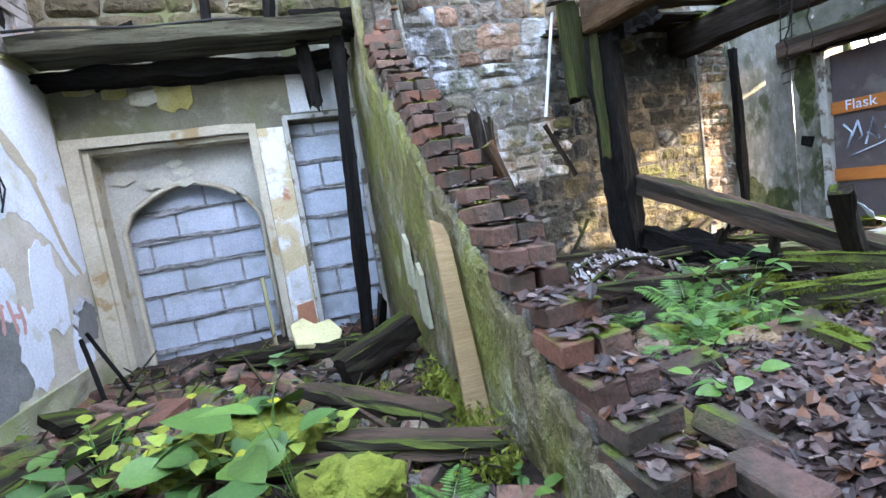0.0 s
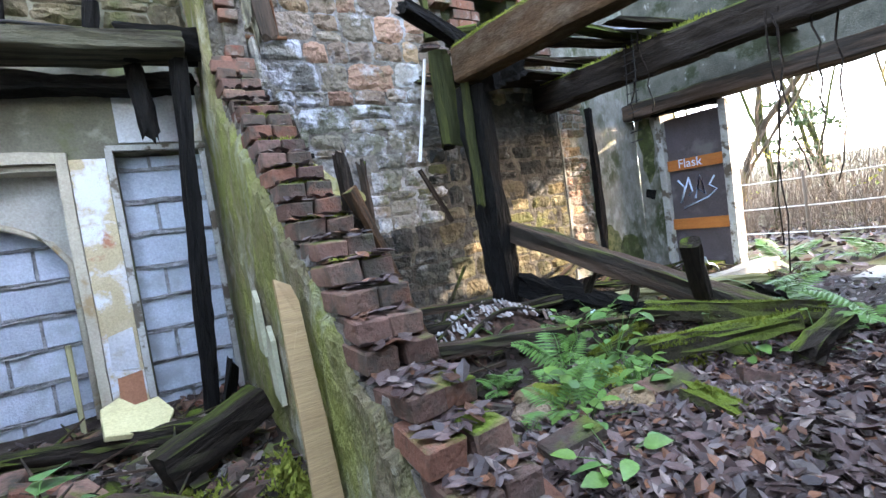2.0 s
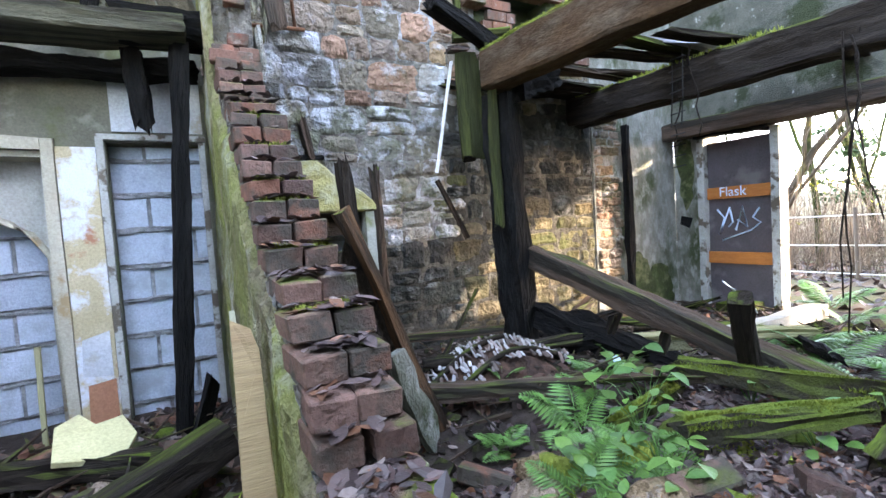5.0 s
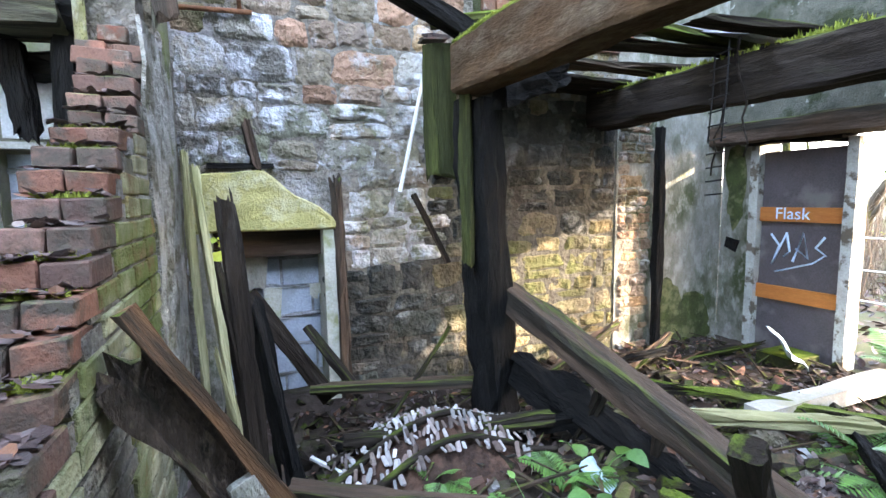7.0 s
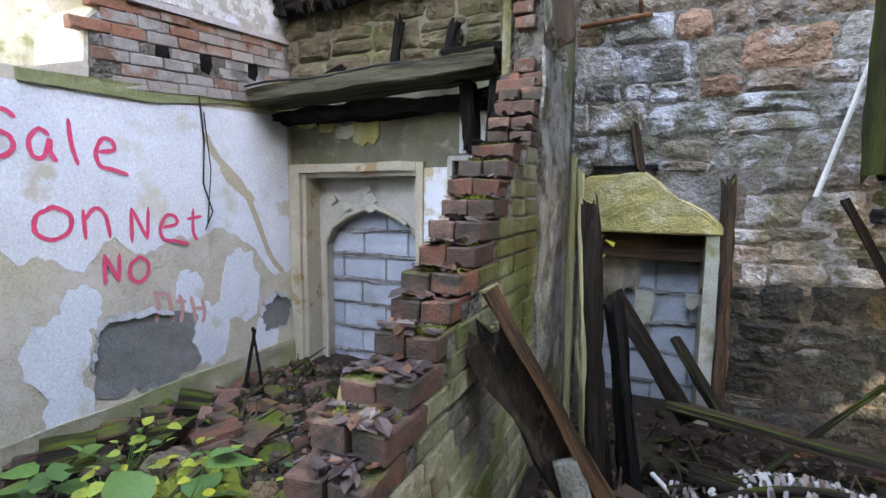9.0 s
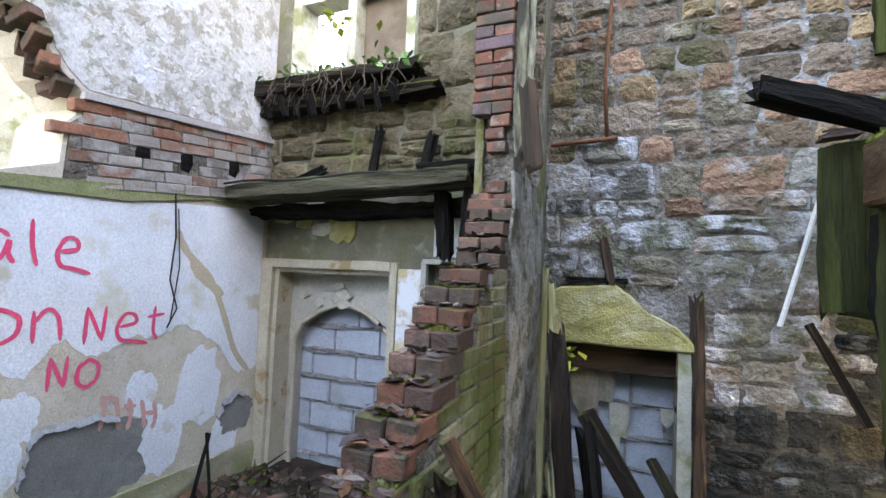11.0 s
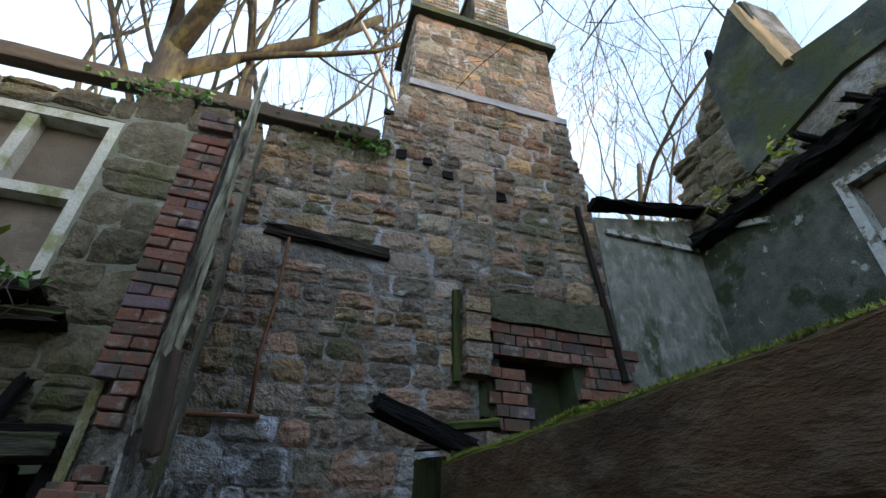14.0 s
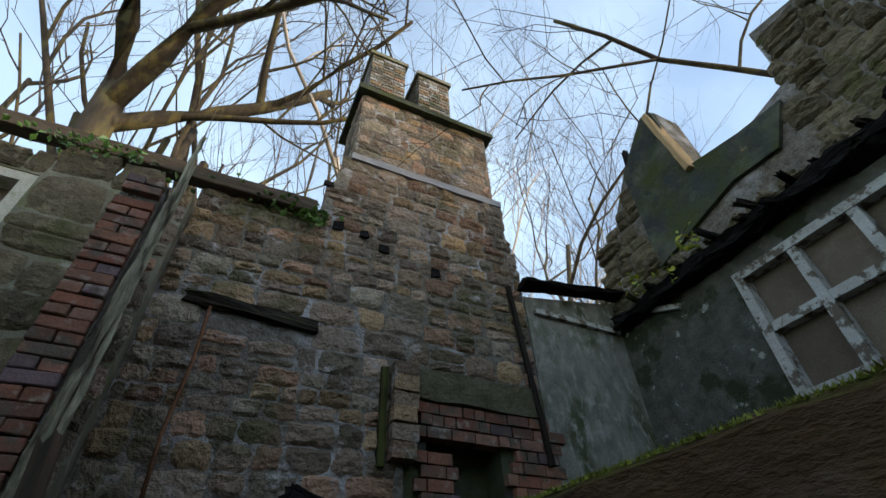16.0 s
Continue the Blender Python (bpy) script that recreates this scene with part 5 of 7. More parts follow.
wire.add([(-2.43, 3.96, 2.1), (-2.42, 3.99, 1.7), (-2.43, 3.95, 1.3)], 0.004, 0.004, 5)
tagged(wire.make("cable", CABLE), "loose black cable hanging on the white wall", "cable")

# ---- right bay: low doorway ----
door_3 = tagged(new("door_3"), "low doorway under a yellow plaster lintel, walled up with blocks", "doorway", kind="structure")
block_fill(door_3, 0.09, 0.85, -0.5, 1.29, 5.3, random.Random(71))
bm = prism([(0.0, 1.29), (0.9, 1.29), (0.9, 1.34), (0.78, 1.45), (0.62, 1.52), (0.52, 1.62), (0.42, 1.69), (0.06, 1.66), (0.0, 1.6)], 4.93, 5.1, "y")
bmesh.ops.bevel(bm, geom=bm.edges[:], offset=0.01, segments=1, affect="EDGES")
bmesh.ops.triangulate(bm, faces=bm.faces[:])
bmesh.ops.subdivide_edges(bm, edges=bm.edges[:], cuts=3, use_grid_fill=True)
roughen(bm, 0.014, 11)
part("lintel", bm, YELLOW, door_3, "yellow limewashed lintel")
part("jamb", boxes((0.8, 0.88, 4.95, 5.3, -0.5, 1.285)), PALEPAINT, door_3)
part("jamb", boxes((0.02, 0.1, 4.95, 5.3, -0.5, 1.285)), GREYPLASTER, door_3)
part("soffit", boxes((0.1, 0.8, 5.1, 5.3, 1.1, 1.285)), WOOD, door_3)
for x, z, w, h in ((.14, .72, .3, .4), (.4, .5, .12, .36), (.72, .75, .1, .12)):
    bm = prism([(x, z + h), (x + w, z + h), (x + w * .9, z + h * .35), (x + w * .6, z + h * .4), (x + w * .5, z), (x + w * .25, z + h * .05), (x, z + h * .3)], 5.2, 5.21, "y")
    roughen(bm, 0.012, 8, x)
    part("torn_panel", bm, PALEPAINT if w < .2 else GREYPLASTER, door_3, "torn hanging board")
timber("stud", (0.93, 4.95, -0.2), (0.9, 4.94, 1.62), 0.07, 0.06, WOOD, "dark split stud beside the low doorway", "post", worn=0.02, ragged=0.05)
timber("stud", (0.4, 4.96, 1.7), (0.34, 4.95, 2.0), 0.07, 0.05, WOOD, "rusty-brown timber stub in the stone wall", "post", worn=0.012, ragged=0.05)
# black strip for the shade in the gap
part("ledge_hole", boxes((0.1, 0.5, 4.96, 5.02, 1.7, 1.735)), CHAR, wall_north, "gap under the stones, its shade drawn as a dark strip")
P = timber
P("plank", (0.1, 4.2, -0.25), (-0.0, 4.74, 1.76), 0.035, 0.08, LICHEN, "pale lichened plank leaning by the partition", "plank", worn=0.01, ragged=0.04)
P("plank", (0.27, 3.9, -0.1), (0.06, 4.6, 1.66), 0.03, 0.1, LICHEN, "pale lichened plank leaning by the partition", "plank", worn=0.012, ragged=0.05)
P("plank", (0.3, 3.95, 0.0), (0.14, 4.15, 0.75), 0.02, 0.05, LICHEN, "split pale lath by the partition", "plank", worn=0.008, ragged=0.04, taper=0.5)
P("plank", (0.34, 3.72, -0.1), (0.25, 3.69, 1.5), 0.035, 0.065, DARKWOOD, "dark mossy narrow plank standing upright", "plank", worn=0.018, ragged=0.08)
P("plank", (0.36, 4.1, -0.2), (0.14, 4.5, 1.15), 0.04, 0.1, DARKWOOD, "dark plank leaning on the wall", "plank", worn=0.012)
P("plank", (0.5, 3.85, -0.1), (0.32, 4.25, 0.95), 0.05, 0.13, CHAR, "charred plank leaning on the wall", "plank", worn=0.02, ragged=0.05)
P("plank", (0.3, 4.5, 0.96), (0.74, 4.55, 0.24), 0.06, 0.1, DARKWOOD, "dark board fallen across the low doorway", "plank", worn=0.01)
P("plank", (0.65, 4.9, 0.62), (0.95, 4.6, 0.2), 0.05, 0.05, DARKWOOD, "thin dark batten by the doorway", "plank", worn=0.01)


def hollow_beam():
    """A rotted trough of a beam, open on one side, one brown rim left whole."""
    a, b = Vector((0.01, 3.06, 1.06)), Vector((0.49, 3.37, 0.1))
    w = (b - a).normalized()
    face = Vector((0.12, -1.0, 0.45))
    face = (face - face.dot(w) * w).normalized()
    side = w.cross(face)
    if side.z < 0:
        side.negate()
    bm = bmesh.new()
    rows, arc = 15, 9
    grid = []
    for layer, r in ((0, 0.085), (1, 0.058)):
        sheet = []
        for i in range(rows + 1):
            f = i / rows
            line = []
            for k in range(arc + 1):
                an = math.pi * (k / arc) * 1.08 - 0.13
                rag = 0.1 * noise.noise(Vector((k * 0.9, 3, 1))) if i in (0, rows) else 0
                rr = r * (1 + 0.35 * noise.noise(Vector((k * 0.6, f * 5, layer * 4))))
                line.append(bm.verts.new(a + (b - a) * f + w * rag + side * (rr * math.cos(an)) - face * (rr * math.sin(an) - 0.03)))
            sheet.append(line)
        grid.append(sheet)
    for layer in (0, 1):
        for i in range(rows):
            for k in range(arc):
                g = grid[layer]
                bm.faces.new((g[i][k], g[i + 1][k], g[i + 1][k + 1], g[i][k + 1]))
    for i in range(rows):
        for k in (0, arc):
            bm.faces.new((grid[0][i][k], grid[0][i + 1][k], grid[1][i + 1][k], grid[1][i][k]))
    for k in range(arc):
        for i in (0, rows):
            bm.faces.new((grid[0][i][k], grid[0][i][k + 1], grid[1][i][k + 1], grid[1][i][k]))
    bmesh.ops.recalc_face_normals(bm, faces=bm.faces[:])
    root = thing("hollow_beam", "rotten hollow charred beam leaning on the partition", "beam")
    part("trough", bm, surface("rotten_black_brown_wood", (0.075, 0.055, 0.042), (0.008, 0.007, 0.006), 6, 0.7, 1.0, stain=(0.14, 0.11, 0.085), stain_scale=7, stain_at=0.62, stretch=(2.2, 2.2, 0.8), fine=45, relief=0.06, moss=0.2), root)
    rim = boxes((-0.14, (b - a).length + 0.04, -0.024, 0.024, -0.03, 0.022))
    bmesh.ops.subdivide_edges(rim, edges=rim.edges[:], cuts=7, use_grid_fill=True)
    roughen(rim, 0.022, 9)
    ob = part("rim", rim, surface("raw_reddish_timber", (0.17, 0.088, 0.045), (0.07, 0.042, 0.026), 9, 0.8, 0.8, stain=(0.05, 0.035, 0.025), stain_scale=5, stretch=(0.25, 3, 3), local=True, moss=0.2), root, "split brown rim of the beam")
    ob.matrix_basis = Matrix.Translation(a + side * 0.08 + face * 0.02) @ Matrix((w, side.cross(w), side)).transposed().to_4x4()


hollow_beam()
bm = boxes((0, 0.1, -0.025, 0.025, 0, 0.52))
bmesh.ops.subdivide_edges(bm, edges=bm.edges[:], cuts=4, use_grid_fill=True)
roughen(bm, 0.03, 8)
ob = tagged(part("plaster_lump", bm, GREYPLASTER), "pale plaster slab fallen against the beams", "rubble")
ob.matrix_basis = pose(0.4, 3.22, 0.1, -4, -22, 30)
P("plank", (0.62, 4.52, 0.33), (1.7, 4.3, 0.28), 0.1, 0.05, WOOD, "long board lying before the stone wall", "plank", worn=0.008)
P("plank", (0.7, 4.0, 0.2), (1.95, 3.62, 0.26), 0.09, 0.07, CHAR, "charred batten across the slate heap", "plank", worn=0.02)
P("plank", (0.7, 3.85, 0.3), (1.75, 3.6, 0.32), 0.06, 0.06, DARKWOOD, "dark batten across the slate heap", "plank", worn=0.015)
P("plank", (0.85, 4.15, 0.0), (1.6, 4.6, 0.58), 0.022, 0.022, DARKWOOD, "thin dark pole in the debris", "plank", worn=0.01)
P("plank", (0.42, 3.62, 0.24), (1.28, 3.05, 0.27), 0.08, 0.075, WOOD, "reddish-brown beam lying in front of the slates", "beam", worn=0.015, ragged=0.03)
P("strip", (0.55, 3.95, 0.2), (0.85, 3.6, 0.12), 0.02, 0.015, TIN, "thin white strip on the debris", "strip", worn=0.002)
# extra boards, added to shade the lower stone wall
for y, x0, x1, w in ((4.62, 1.6, 3.14, .17), (4.8, 1.7, 3.1, .15), (4.92, 1.62, 3.14, .1)):
    P("floorboard", (x0, y, 2.365), (x1, y + .01, 2.36), w, 0.04, DARKWOOD, "blackened floorboard added along the wall to shade the stones", "board", worn=0.015, ragged=0.08, group="boards over the beams")
# main post trimmings
P("board", (1.4, 4.22, 1.62), (1.4, 4.24, 2.34), 0.03, 0.2, GREENWOOD, "mossy green board hung beside the charred post", "board", worn=0.012, ragged=0.05, roll=90)
P("board", (1.5, 4.08, 1.1), (1.49, 4.07, 2.36), 0.07, 0.06, GREENWOOD, "mossy green upright beside the charred post", "board", worn=0.012, ragged=0.06)
P("strip", (1.46, 4.55, 2.42), (1.21, 4.45, 1.53), 0.025, 0.012, TIN, "pale metal strip hanging from the beam end", "strip", worn=0.002)
P("plank", (1.03, 4.07, 2.6), (1.62, 4.18, 2.42), 0.1, 0.1, CHAR, "burnt joist end above the main beam", "beam", worn=0.02, ragged=0.05)
P("plank", (1.45, 4.5, 2.58), (1.85, 4.3, 2.6), 0.12, 0.05, GREENWOOD, "mossy board end above the main beam", "plank", worn=0.01)
P("plank", (1.45, 4.9, 1.52), (1.7, 4.86, 1.0), 0.02, 0.045, DARKWOOD, "dark lath slanting behind the post", "lath", worn=0.008)
for i in range(3):
    bm = boxes((0, .16, 0, .1, 0, .012))
    ob = tagged(part("slate", bm, BRICK if i == 0 else SLATE), "broken roof tile on the beam end", "tile", "tiles on the beam end")
    ob.matrix_basis = pose(1.36 + .03 * i, 4.38, 2.44 + .016 * i, 5 * i, -6, 10 * i)
P("joist_stub", (1.46, 4.36, 1.62), (1.48, 4.42, 1.86), 0.1, 0.1, CHAR, "burnt square joist end behind the mossy board", "beam", worn=0.012)
# boards and rods over the beams
rng = random.Random(81)
for i, (y, x0, x1, z, m) in enumerate(((4.35, 1.6, 3.2, 2.42, WOOD), (4.1, 1.55, 3.2, 2.4, DARKWOOD), (3.9, 2.1, 4.8, 2.44, SLATE), (3.72, 2.4, 4.6, 2.42, GREENWOOD), (3.5, 2.6, 4.75, 2.4, DARKWOOD), (4.6, 1.9, 4.6, 2.42, WOOD))):
    P("floorboard", (x0, y, z), (x1, y - 0.35 * (i % 3), z - 0.04), 0.13, 0.035, m if m is not SLATE else LEAD, "broken old floorboard lying over the beams", "board", worn=0.012, ragged=0.07, group="boards over the beams")
P("brace", (1.66, 4.0, 2.05), (2.35, 4.35, 2.3), 0.12, 0.14, CHAR, "burnt brace between the beams", "beam", worn=0.03)
hang = Tubes()
for x, y, z0, z1 in ((3.1, 2.66, 2.15, .3), (3.12, 2.58, 2.15, .5), (3.05, 2.6, 2.1, 1.0), (3.15, 2.42, 2.2, 1.1), (3.1, 3.75, 2.3, 1.6), (3.05, 3.6, 2.4, 1.7), (3.3, 2.3, 2.1, .9)):
    p, n = [Vector((x, y, z0))], 9
    for s in range(n):
        p.append(p[-1] + Vector((rng.uniform(-.03, .03), rng.uniform(-.035, .035), (z1 - z0) / n)))
    hang.add(p, 0.008, 0.005, 4)
tagged(hang.make("vine", DARKWOOD), "thin dark vines and wires hanging from the beam", "vine", kind="stuff")
tray = thing("wire_ladder", "dark wire ladder rack hanging from the charred beam", "rack")
t = Tubes()
for dy in (-0.045, 0.045):
    t.add([(3.04, 3.7 + dy, 2.45), (3.03, 3.7 + dy, 2.1), (3.03, 3.72 + dy, 1.8)], 0.005, 0.005, 5)
t.make("side_wire", CABLE, tray)
for i in range(12):
    t = Tubes()
    z = 2.42 - i * 0.085
    t.add([(3.03, 3.63 + .002 * i, z), (3.03, 3.77, z - 0.01)], 0.005, 0.005, 5)
    t.make("rung", CABLE, tray)

# boarded door in the east wall
door_4 = tagged(new("door_4"), "dark panelled door with orange rails, scrawled with pale paint", "door", kind="structure")
part("panel", boxes((4.86, 4.89, 3.9, 4.62, -0.3, 1.86)), DOORPANEL, door_4, "dark grey door panel")
for z in (1.22, 0.49):
    part("rail", boxes((4.83, 4.858, 3.92, 4.6, z, z + 0.13)), ORANGE, door_4, "orange stained rail")
for y0, y1, x in ((4.6, 4.68, 4.78), (3.82, 3.9, 4.78)):
    bm = boxes((x, x + .16, y0, y1, -0.35, 1.92))
    bmesh.ops.subdivide_edges(bm, edges=bm.edges[:], cuts=6, use_grid_fill=True)
    roughen(bm, 0.008, 6, y0)
    part("jamb", bm, WHITEWOOD, door_4, "peeling white jamb")
P("lintel", (4.8, 4.66, 1.98), (4.8, 3.9, 1.95), 0.2, 0.09, CHAR, "rotten dark lintel over the panelled door", "lintel", worn=0.03, parent=door_4)
EASTFACE = Matrix(((0, 0, -1, 0), (-1, 0, 0, 0), (0, 1, 0, 0), (0, 0, 0, 1)))
writing("Flask", 0.15, Matrix.Translation((4.826, 4.46, 1.245)) @ EASTFACE, SPRAY, "painted_word", door_4)
sc = Tubes()
for a in (((4.5, 1.1), (4.42, 1.0), (4.48, .82), (4.36, 1.12)), ((4.36, 1.1), (4.33, .95), (4.38, .9)), ((4.3, .86), (4.22, 1.12), (4.18, .9), (4.28, .98)), ((4.05, 1.1), (4.12, 1.0), (4.04, .94), (4.14, .86), (4.45, .75))):
    sc.add([(4.857, y, z) for y, z in a], 0.013, 0.01, 4)
sc.make("painted_stroke", SPRAY, door_4)
# the hole's shade is a flat black patch on the plaster
part("hole", prism([(4.76, 1.02), (4.9, 1.05), (4.92, .95), (4.8, .9)], 4.79, 4.798, "x"), CHAR, bpy.data.objects["wall_east_2"], "hole in the plaster, its shade drawn as a dark patch")
P("post", (3.86, 4.9, 0.0), (3.86, 4.9, 2.1), 0.07, 0.06, CHAR, "charred thin stud by the plaster wall", "post", worn=0.015)
bm = boxes((4.35, 4.7, 3.95, 4.25, -0.15, 0.12))
tagged(part("stone_block", bm, GREENWOOD), "mossy squared block by the door", "block")


def blob(cx, cz, rx, rz, seed, n=26):
    return [(cx + rx * (1 + 0.35 * noise.noise(Vector((math.cos(6.283 * i / n) * 1.6, math.sin(6.283 * i / n) * 1.6, seed)))) * math.cos(6.283 * i / n) + 0.03 * noise.noise(Vector((i * 1.3, seed, 0))),
             cz + rz * (1 + 0.35 * noise.noise(Vector((math.cos(6.283 * i / n) * 1.6, math.sin(6.283 * i / n) * 1.6, seed + 5)))) * math.sin(6.283 * i / n)) for i in range(n)]


DAMPMOSS = surface("damp_dark_moss", (0.06, 0.075, 0.025), (0.035, 0.04, 0.02), 9, 0.95, 1.0, stain=(0.12, 0.125, 0.06), stain_scale=7, stain_at=0.55)
for x, z, rx, rz in ((4.1, 0.35, .18, .3), (4.45, 0.25, .2, .26), (4.3, 0.1, .35, .2)):
    part("moss_patch", prism(blob(x, z, rx, rz, x), 4.972 - x * 0.001, 4.981, "y"), DAMPMOSS, wall_corner, "dark damp moss")
part("moss_patch", prism(blob(4.83, 1.6, .1, .45, 2), 4.794, 4.801, "x"), DAMPMOSS, bpy.data.objects["wall_east_2"], "dark damp moss")

# ---- debris of the left bay ----
bm = prism([(-0.43, 0.0), (-0.325, -0.03), (-0.33, 0.84), (-0.345, 0.9), (-0.40, 0.93), (-0.405, 0.6)], -0.015, 0.015, "y")
bmesh.ops.triangulate(bm, faces=bm.faces[:])
bmesh.ops.subdivide_edges(bm, edges=bm.edges[:], cuts=3)
roughen(bm, 0.006, 6)
ob = tagged(part("plank", bm, PALEWOOD), "fresh pale split plank leaning on the partition", "plank")
ob.matrix_basis = pose(0, 2.56, 0.0, -15, 0, 0)
P("log", (-0.86, 3.42, 0.12), (-0.4, 3.62, 0.25), 0.15, 0.16, DARKWOOD, "dark sawn log by the partition", "log", worn=0.02)
P("log", (-1.6, 4.3, 0.1), (-0.7, 3.85, 0.13), 0.09, 0.1, DARKWOOD, "dark rotten beam before the blocked doorways", "beam", worn=0.02, ragged=0.04)
P("log", (-1.05, 3.4, 0.06), (-0.5, 2.6, 0.1), 0.12, 0.1, WOOD, "brown rotten beam lying in the debris", "beam", worn=0.03, ragged=0.06)
P("plank", (-1.1, 2.8, 0.08), (-0.4, 2.28, 0.12), 0.11, 0.06, WOOD, "grey split plank with fallen leaves", "plank", worn=0.02, ragged=0.06)
P("plank", (-1.35, 2.75, 0.05), (-0.42, 2.42, 0.07), 0.1, 0.05, WOOD, "grey split plank in the debris", "plank", worn=0.02, ragged=0.06)
P("plank", (-0.52, 4.3, 0.0), (-0.42, 4.5, 0.28), 0.03, 0.16, CHAR, "charred board scrap at the doorway", "plank", worn=0.01, ragged=0.05)
P("plank", (-1.28, 4.68, -0.05), (-1.3, 4.82, 0.58), 0.025, 0.06, LICHEN, "narrow pale lath leaning in the arch", "lath", worn=0.006)
P("stick", (-2.2, 4.0, 0.05), (-2.38, 4.3, 0.45), 0.02, 0.02, CHAR, "thin charred stick leaning on the wall", "stick", worn=0.005)
P("stick", (-2.05, 4.05, 0.05), (-2.3, 4.2, 0.5), 0.018, 0.018, CHAR, "thin charred stick leaning on the wall", "stick", worn=0.005)
P("plank", (-1.5, 2.6, -0.02), (-1.35, 3.0, 0.25), 0.07, 0.05, WOOD, "short brown board end in the leaves", "plank", worn=0.012, ragged=0.03)
bm = prism([(0, 0), (0.26, -0.06), (0.34, 0.1), (0.3, 0.26), (0.18, 0.22), (0.12, 0.32), (0.02, 0.24)], 0, 0.035, "z")
bmesh.ops.bevel(bm, geom=bm.edges[:], offset=0.004, segments=1, affect="EDGES")
ob = tagged(part("foam_sheet", bm, SHEET), "torn yellow insulation sheet on the debris", "sheet")
ob.matrix_basis = pose(-1.1, 3.95, 0.17, 22, 8, 15)


def scatter_bricks():
    rng = random.Random(91)
    spots = [(-2.2, 3.1), (-2.05, 3.3), (-2.3, 3.45), (-1.9, 3.55), (-2.1, 3.75), (-1.65, 3.7), (-1.35, 3.85), (-1.5, 4.05), (-1.8, 4.35), (-2.25, 4.2), (-2.0, 4.1), (-1.15, 3.6), (-0.75, 3.95), (-2.3, 3.2), (-1.75, 2.8), (-0.55, 3.1), (-1.8, 3.9), (-2.25, 3.9), (-1.7, 3.3), (-1.55, 4.3), (-1.95, 2.9), (-2.3, 2.8), (-1.2, 4.45),
             (0.02, 1.62), (0.1, 1.78), (0.06, 2.0), (-0.4, 2.1), (-0.5, 1.95), (0.35, 2.2), (1.25, 2.05), (0.5, 2.9), (0.25, 2.55), (2.2, 3.5), (0.95, 2.25)]
    for x, y in spots:
        bm = boxes((-.055, .055, -.11, .11, -.036, .036))
        bmesh.ops.bevel(bm, geom=bm.edges[:], offset=0.008, segments=1, affect="EDGES")
        roughen(bm, 0.012, 12, x * 7 + y)
        ob = tagged(part("loose_brick", bm, BRICK), "loose weathered red brick on the ground", "brick", "loose bricks")
        ob.matrix_basis = pose(x, y, ground_z(x, y) + 0.03, rng.uniform(-20, 20), rng.uniform(-25, 25), rng.uniform(0, 180))
    stones = [(-1.4, 3.5, .1), (-1.75, 3.1, .12), (-1.2, 3.2, .09), (-0.75, 3.0, .08), (-0.6, 2.7, .09), (0.7, 2.75, .1), (1.3, 2.55, .11), (0.8, 2.3, .1), (2.6, 3.5, .12), (3.3, 3.8, .1), (3.0, 3.3, .12), (0.55, 2.6, .1), (1.65, 2.3, .09),
              (-0.9, 3.9, .07), (-0.55, 4.2, .08), (-0.7, 4.5, .06)]
    for i, (x, y, s) in enumerate(stones):
        bm = bmesh.new()
        bmesh.ops.create_icosphere(bm, subdivisions=2, radius=s)
        for v in bm.verts:
            v.co *= 1 + 0.45 * noise.noise(v.co * 9 + Vector((i, i * 2, 0)))
            v.co.z *= 0.6
        ob = tagged(part("rubble_stone", bm, MOSSLOG if i % 3 == 0 else STONE), "green mossy rubble stone in the debris" if i % 3 == 0 else "grey-brown rubble stone on the ground", "stone", "rubble stones")
        ob.matrix_basis = pose(x, y, ground_z(x, y) + s * 0.15, 0, 0, i * 40)


scatter_bricks()


def rubble_bits(name, label, count, areas, material, seed, size):
    """Small broken lumps strewn over the ground, one mesh."""
    rng = random.Random(seed)
    v, f = [], []
    for _ in range(count):
        x0, x1, y0, y1 = rng.choice(areas)
        x, y = rng.uniform(x0, x1), rng.uniform(y0, y1)
        k = size * rng.choice((.5, .6, .8, 1, 1.5))
        m = pose(x, y, ground_z(x, y) + k * .15, rng.uniform(-40, 40), rng.uniform(-40, 40), rng.uniform(0, 360))
        b = len(v)
        for cx, cy, cz in ((-1, -1, -1), (1, -1, -1), (1, 1, -1), (-1, 1, -1), (-1, -1, 1), (1, -1, 1), (1, 1, 1), (-1, 1, 1)):
            v.append(tuple(m @ Vector((cx * k * rng.uniform(.4, .8), cy * k * rng.uniform(.3, .6), cz * k * rng.uniform(.2, .45)))))
        f += [tuple(b + i for i in q) for q in ((0, 3, 2, 1), (4, 5, 6, 7), (0, 1, 5, 4), (1, 2, 6, 5), (2, 3, 7, 6), (3, 0, 4, 7))]
    me = bpy.data.meshes.new(name)
    me.from_pydata(v, [], f)
    me.materials.append(material)
    tagged(new(name, me), label, "rubble", kind="stuff")


LEFTBAY, RIGHTBAY = (-2.4, -0.4, 2.3, 4.8), (0.1, 4.7, 2.9, 4.95)
rubble_bits("rubble_bits", "broken red brick rubble strewn over the floor", 700, (LEFTBAY, LEFTBAY, RIGHTBAY), BRICK, 61, .055)
rubble_bits("rubble_bits", "pale plaster and mortar crumbs strewn over the floor", 420, (LEFTBAY, RIGHTBAY), MORTAR, 62, .035)
rubble_bits("rubble_bits", "dark slate and charcoal bits strewn over the floor", 700, (LEFTBAY, RIGHTBAY, RIGHTBAY), DARKWOOD, 63, .06)


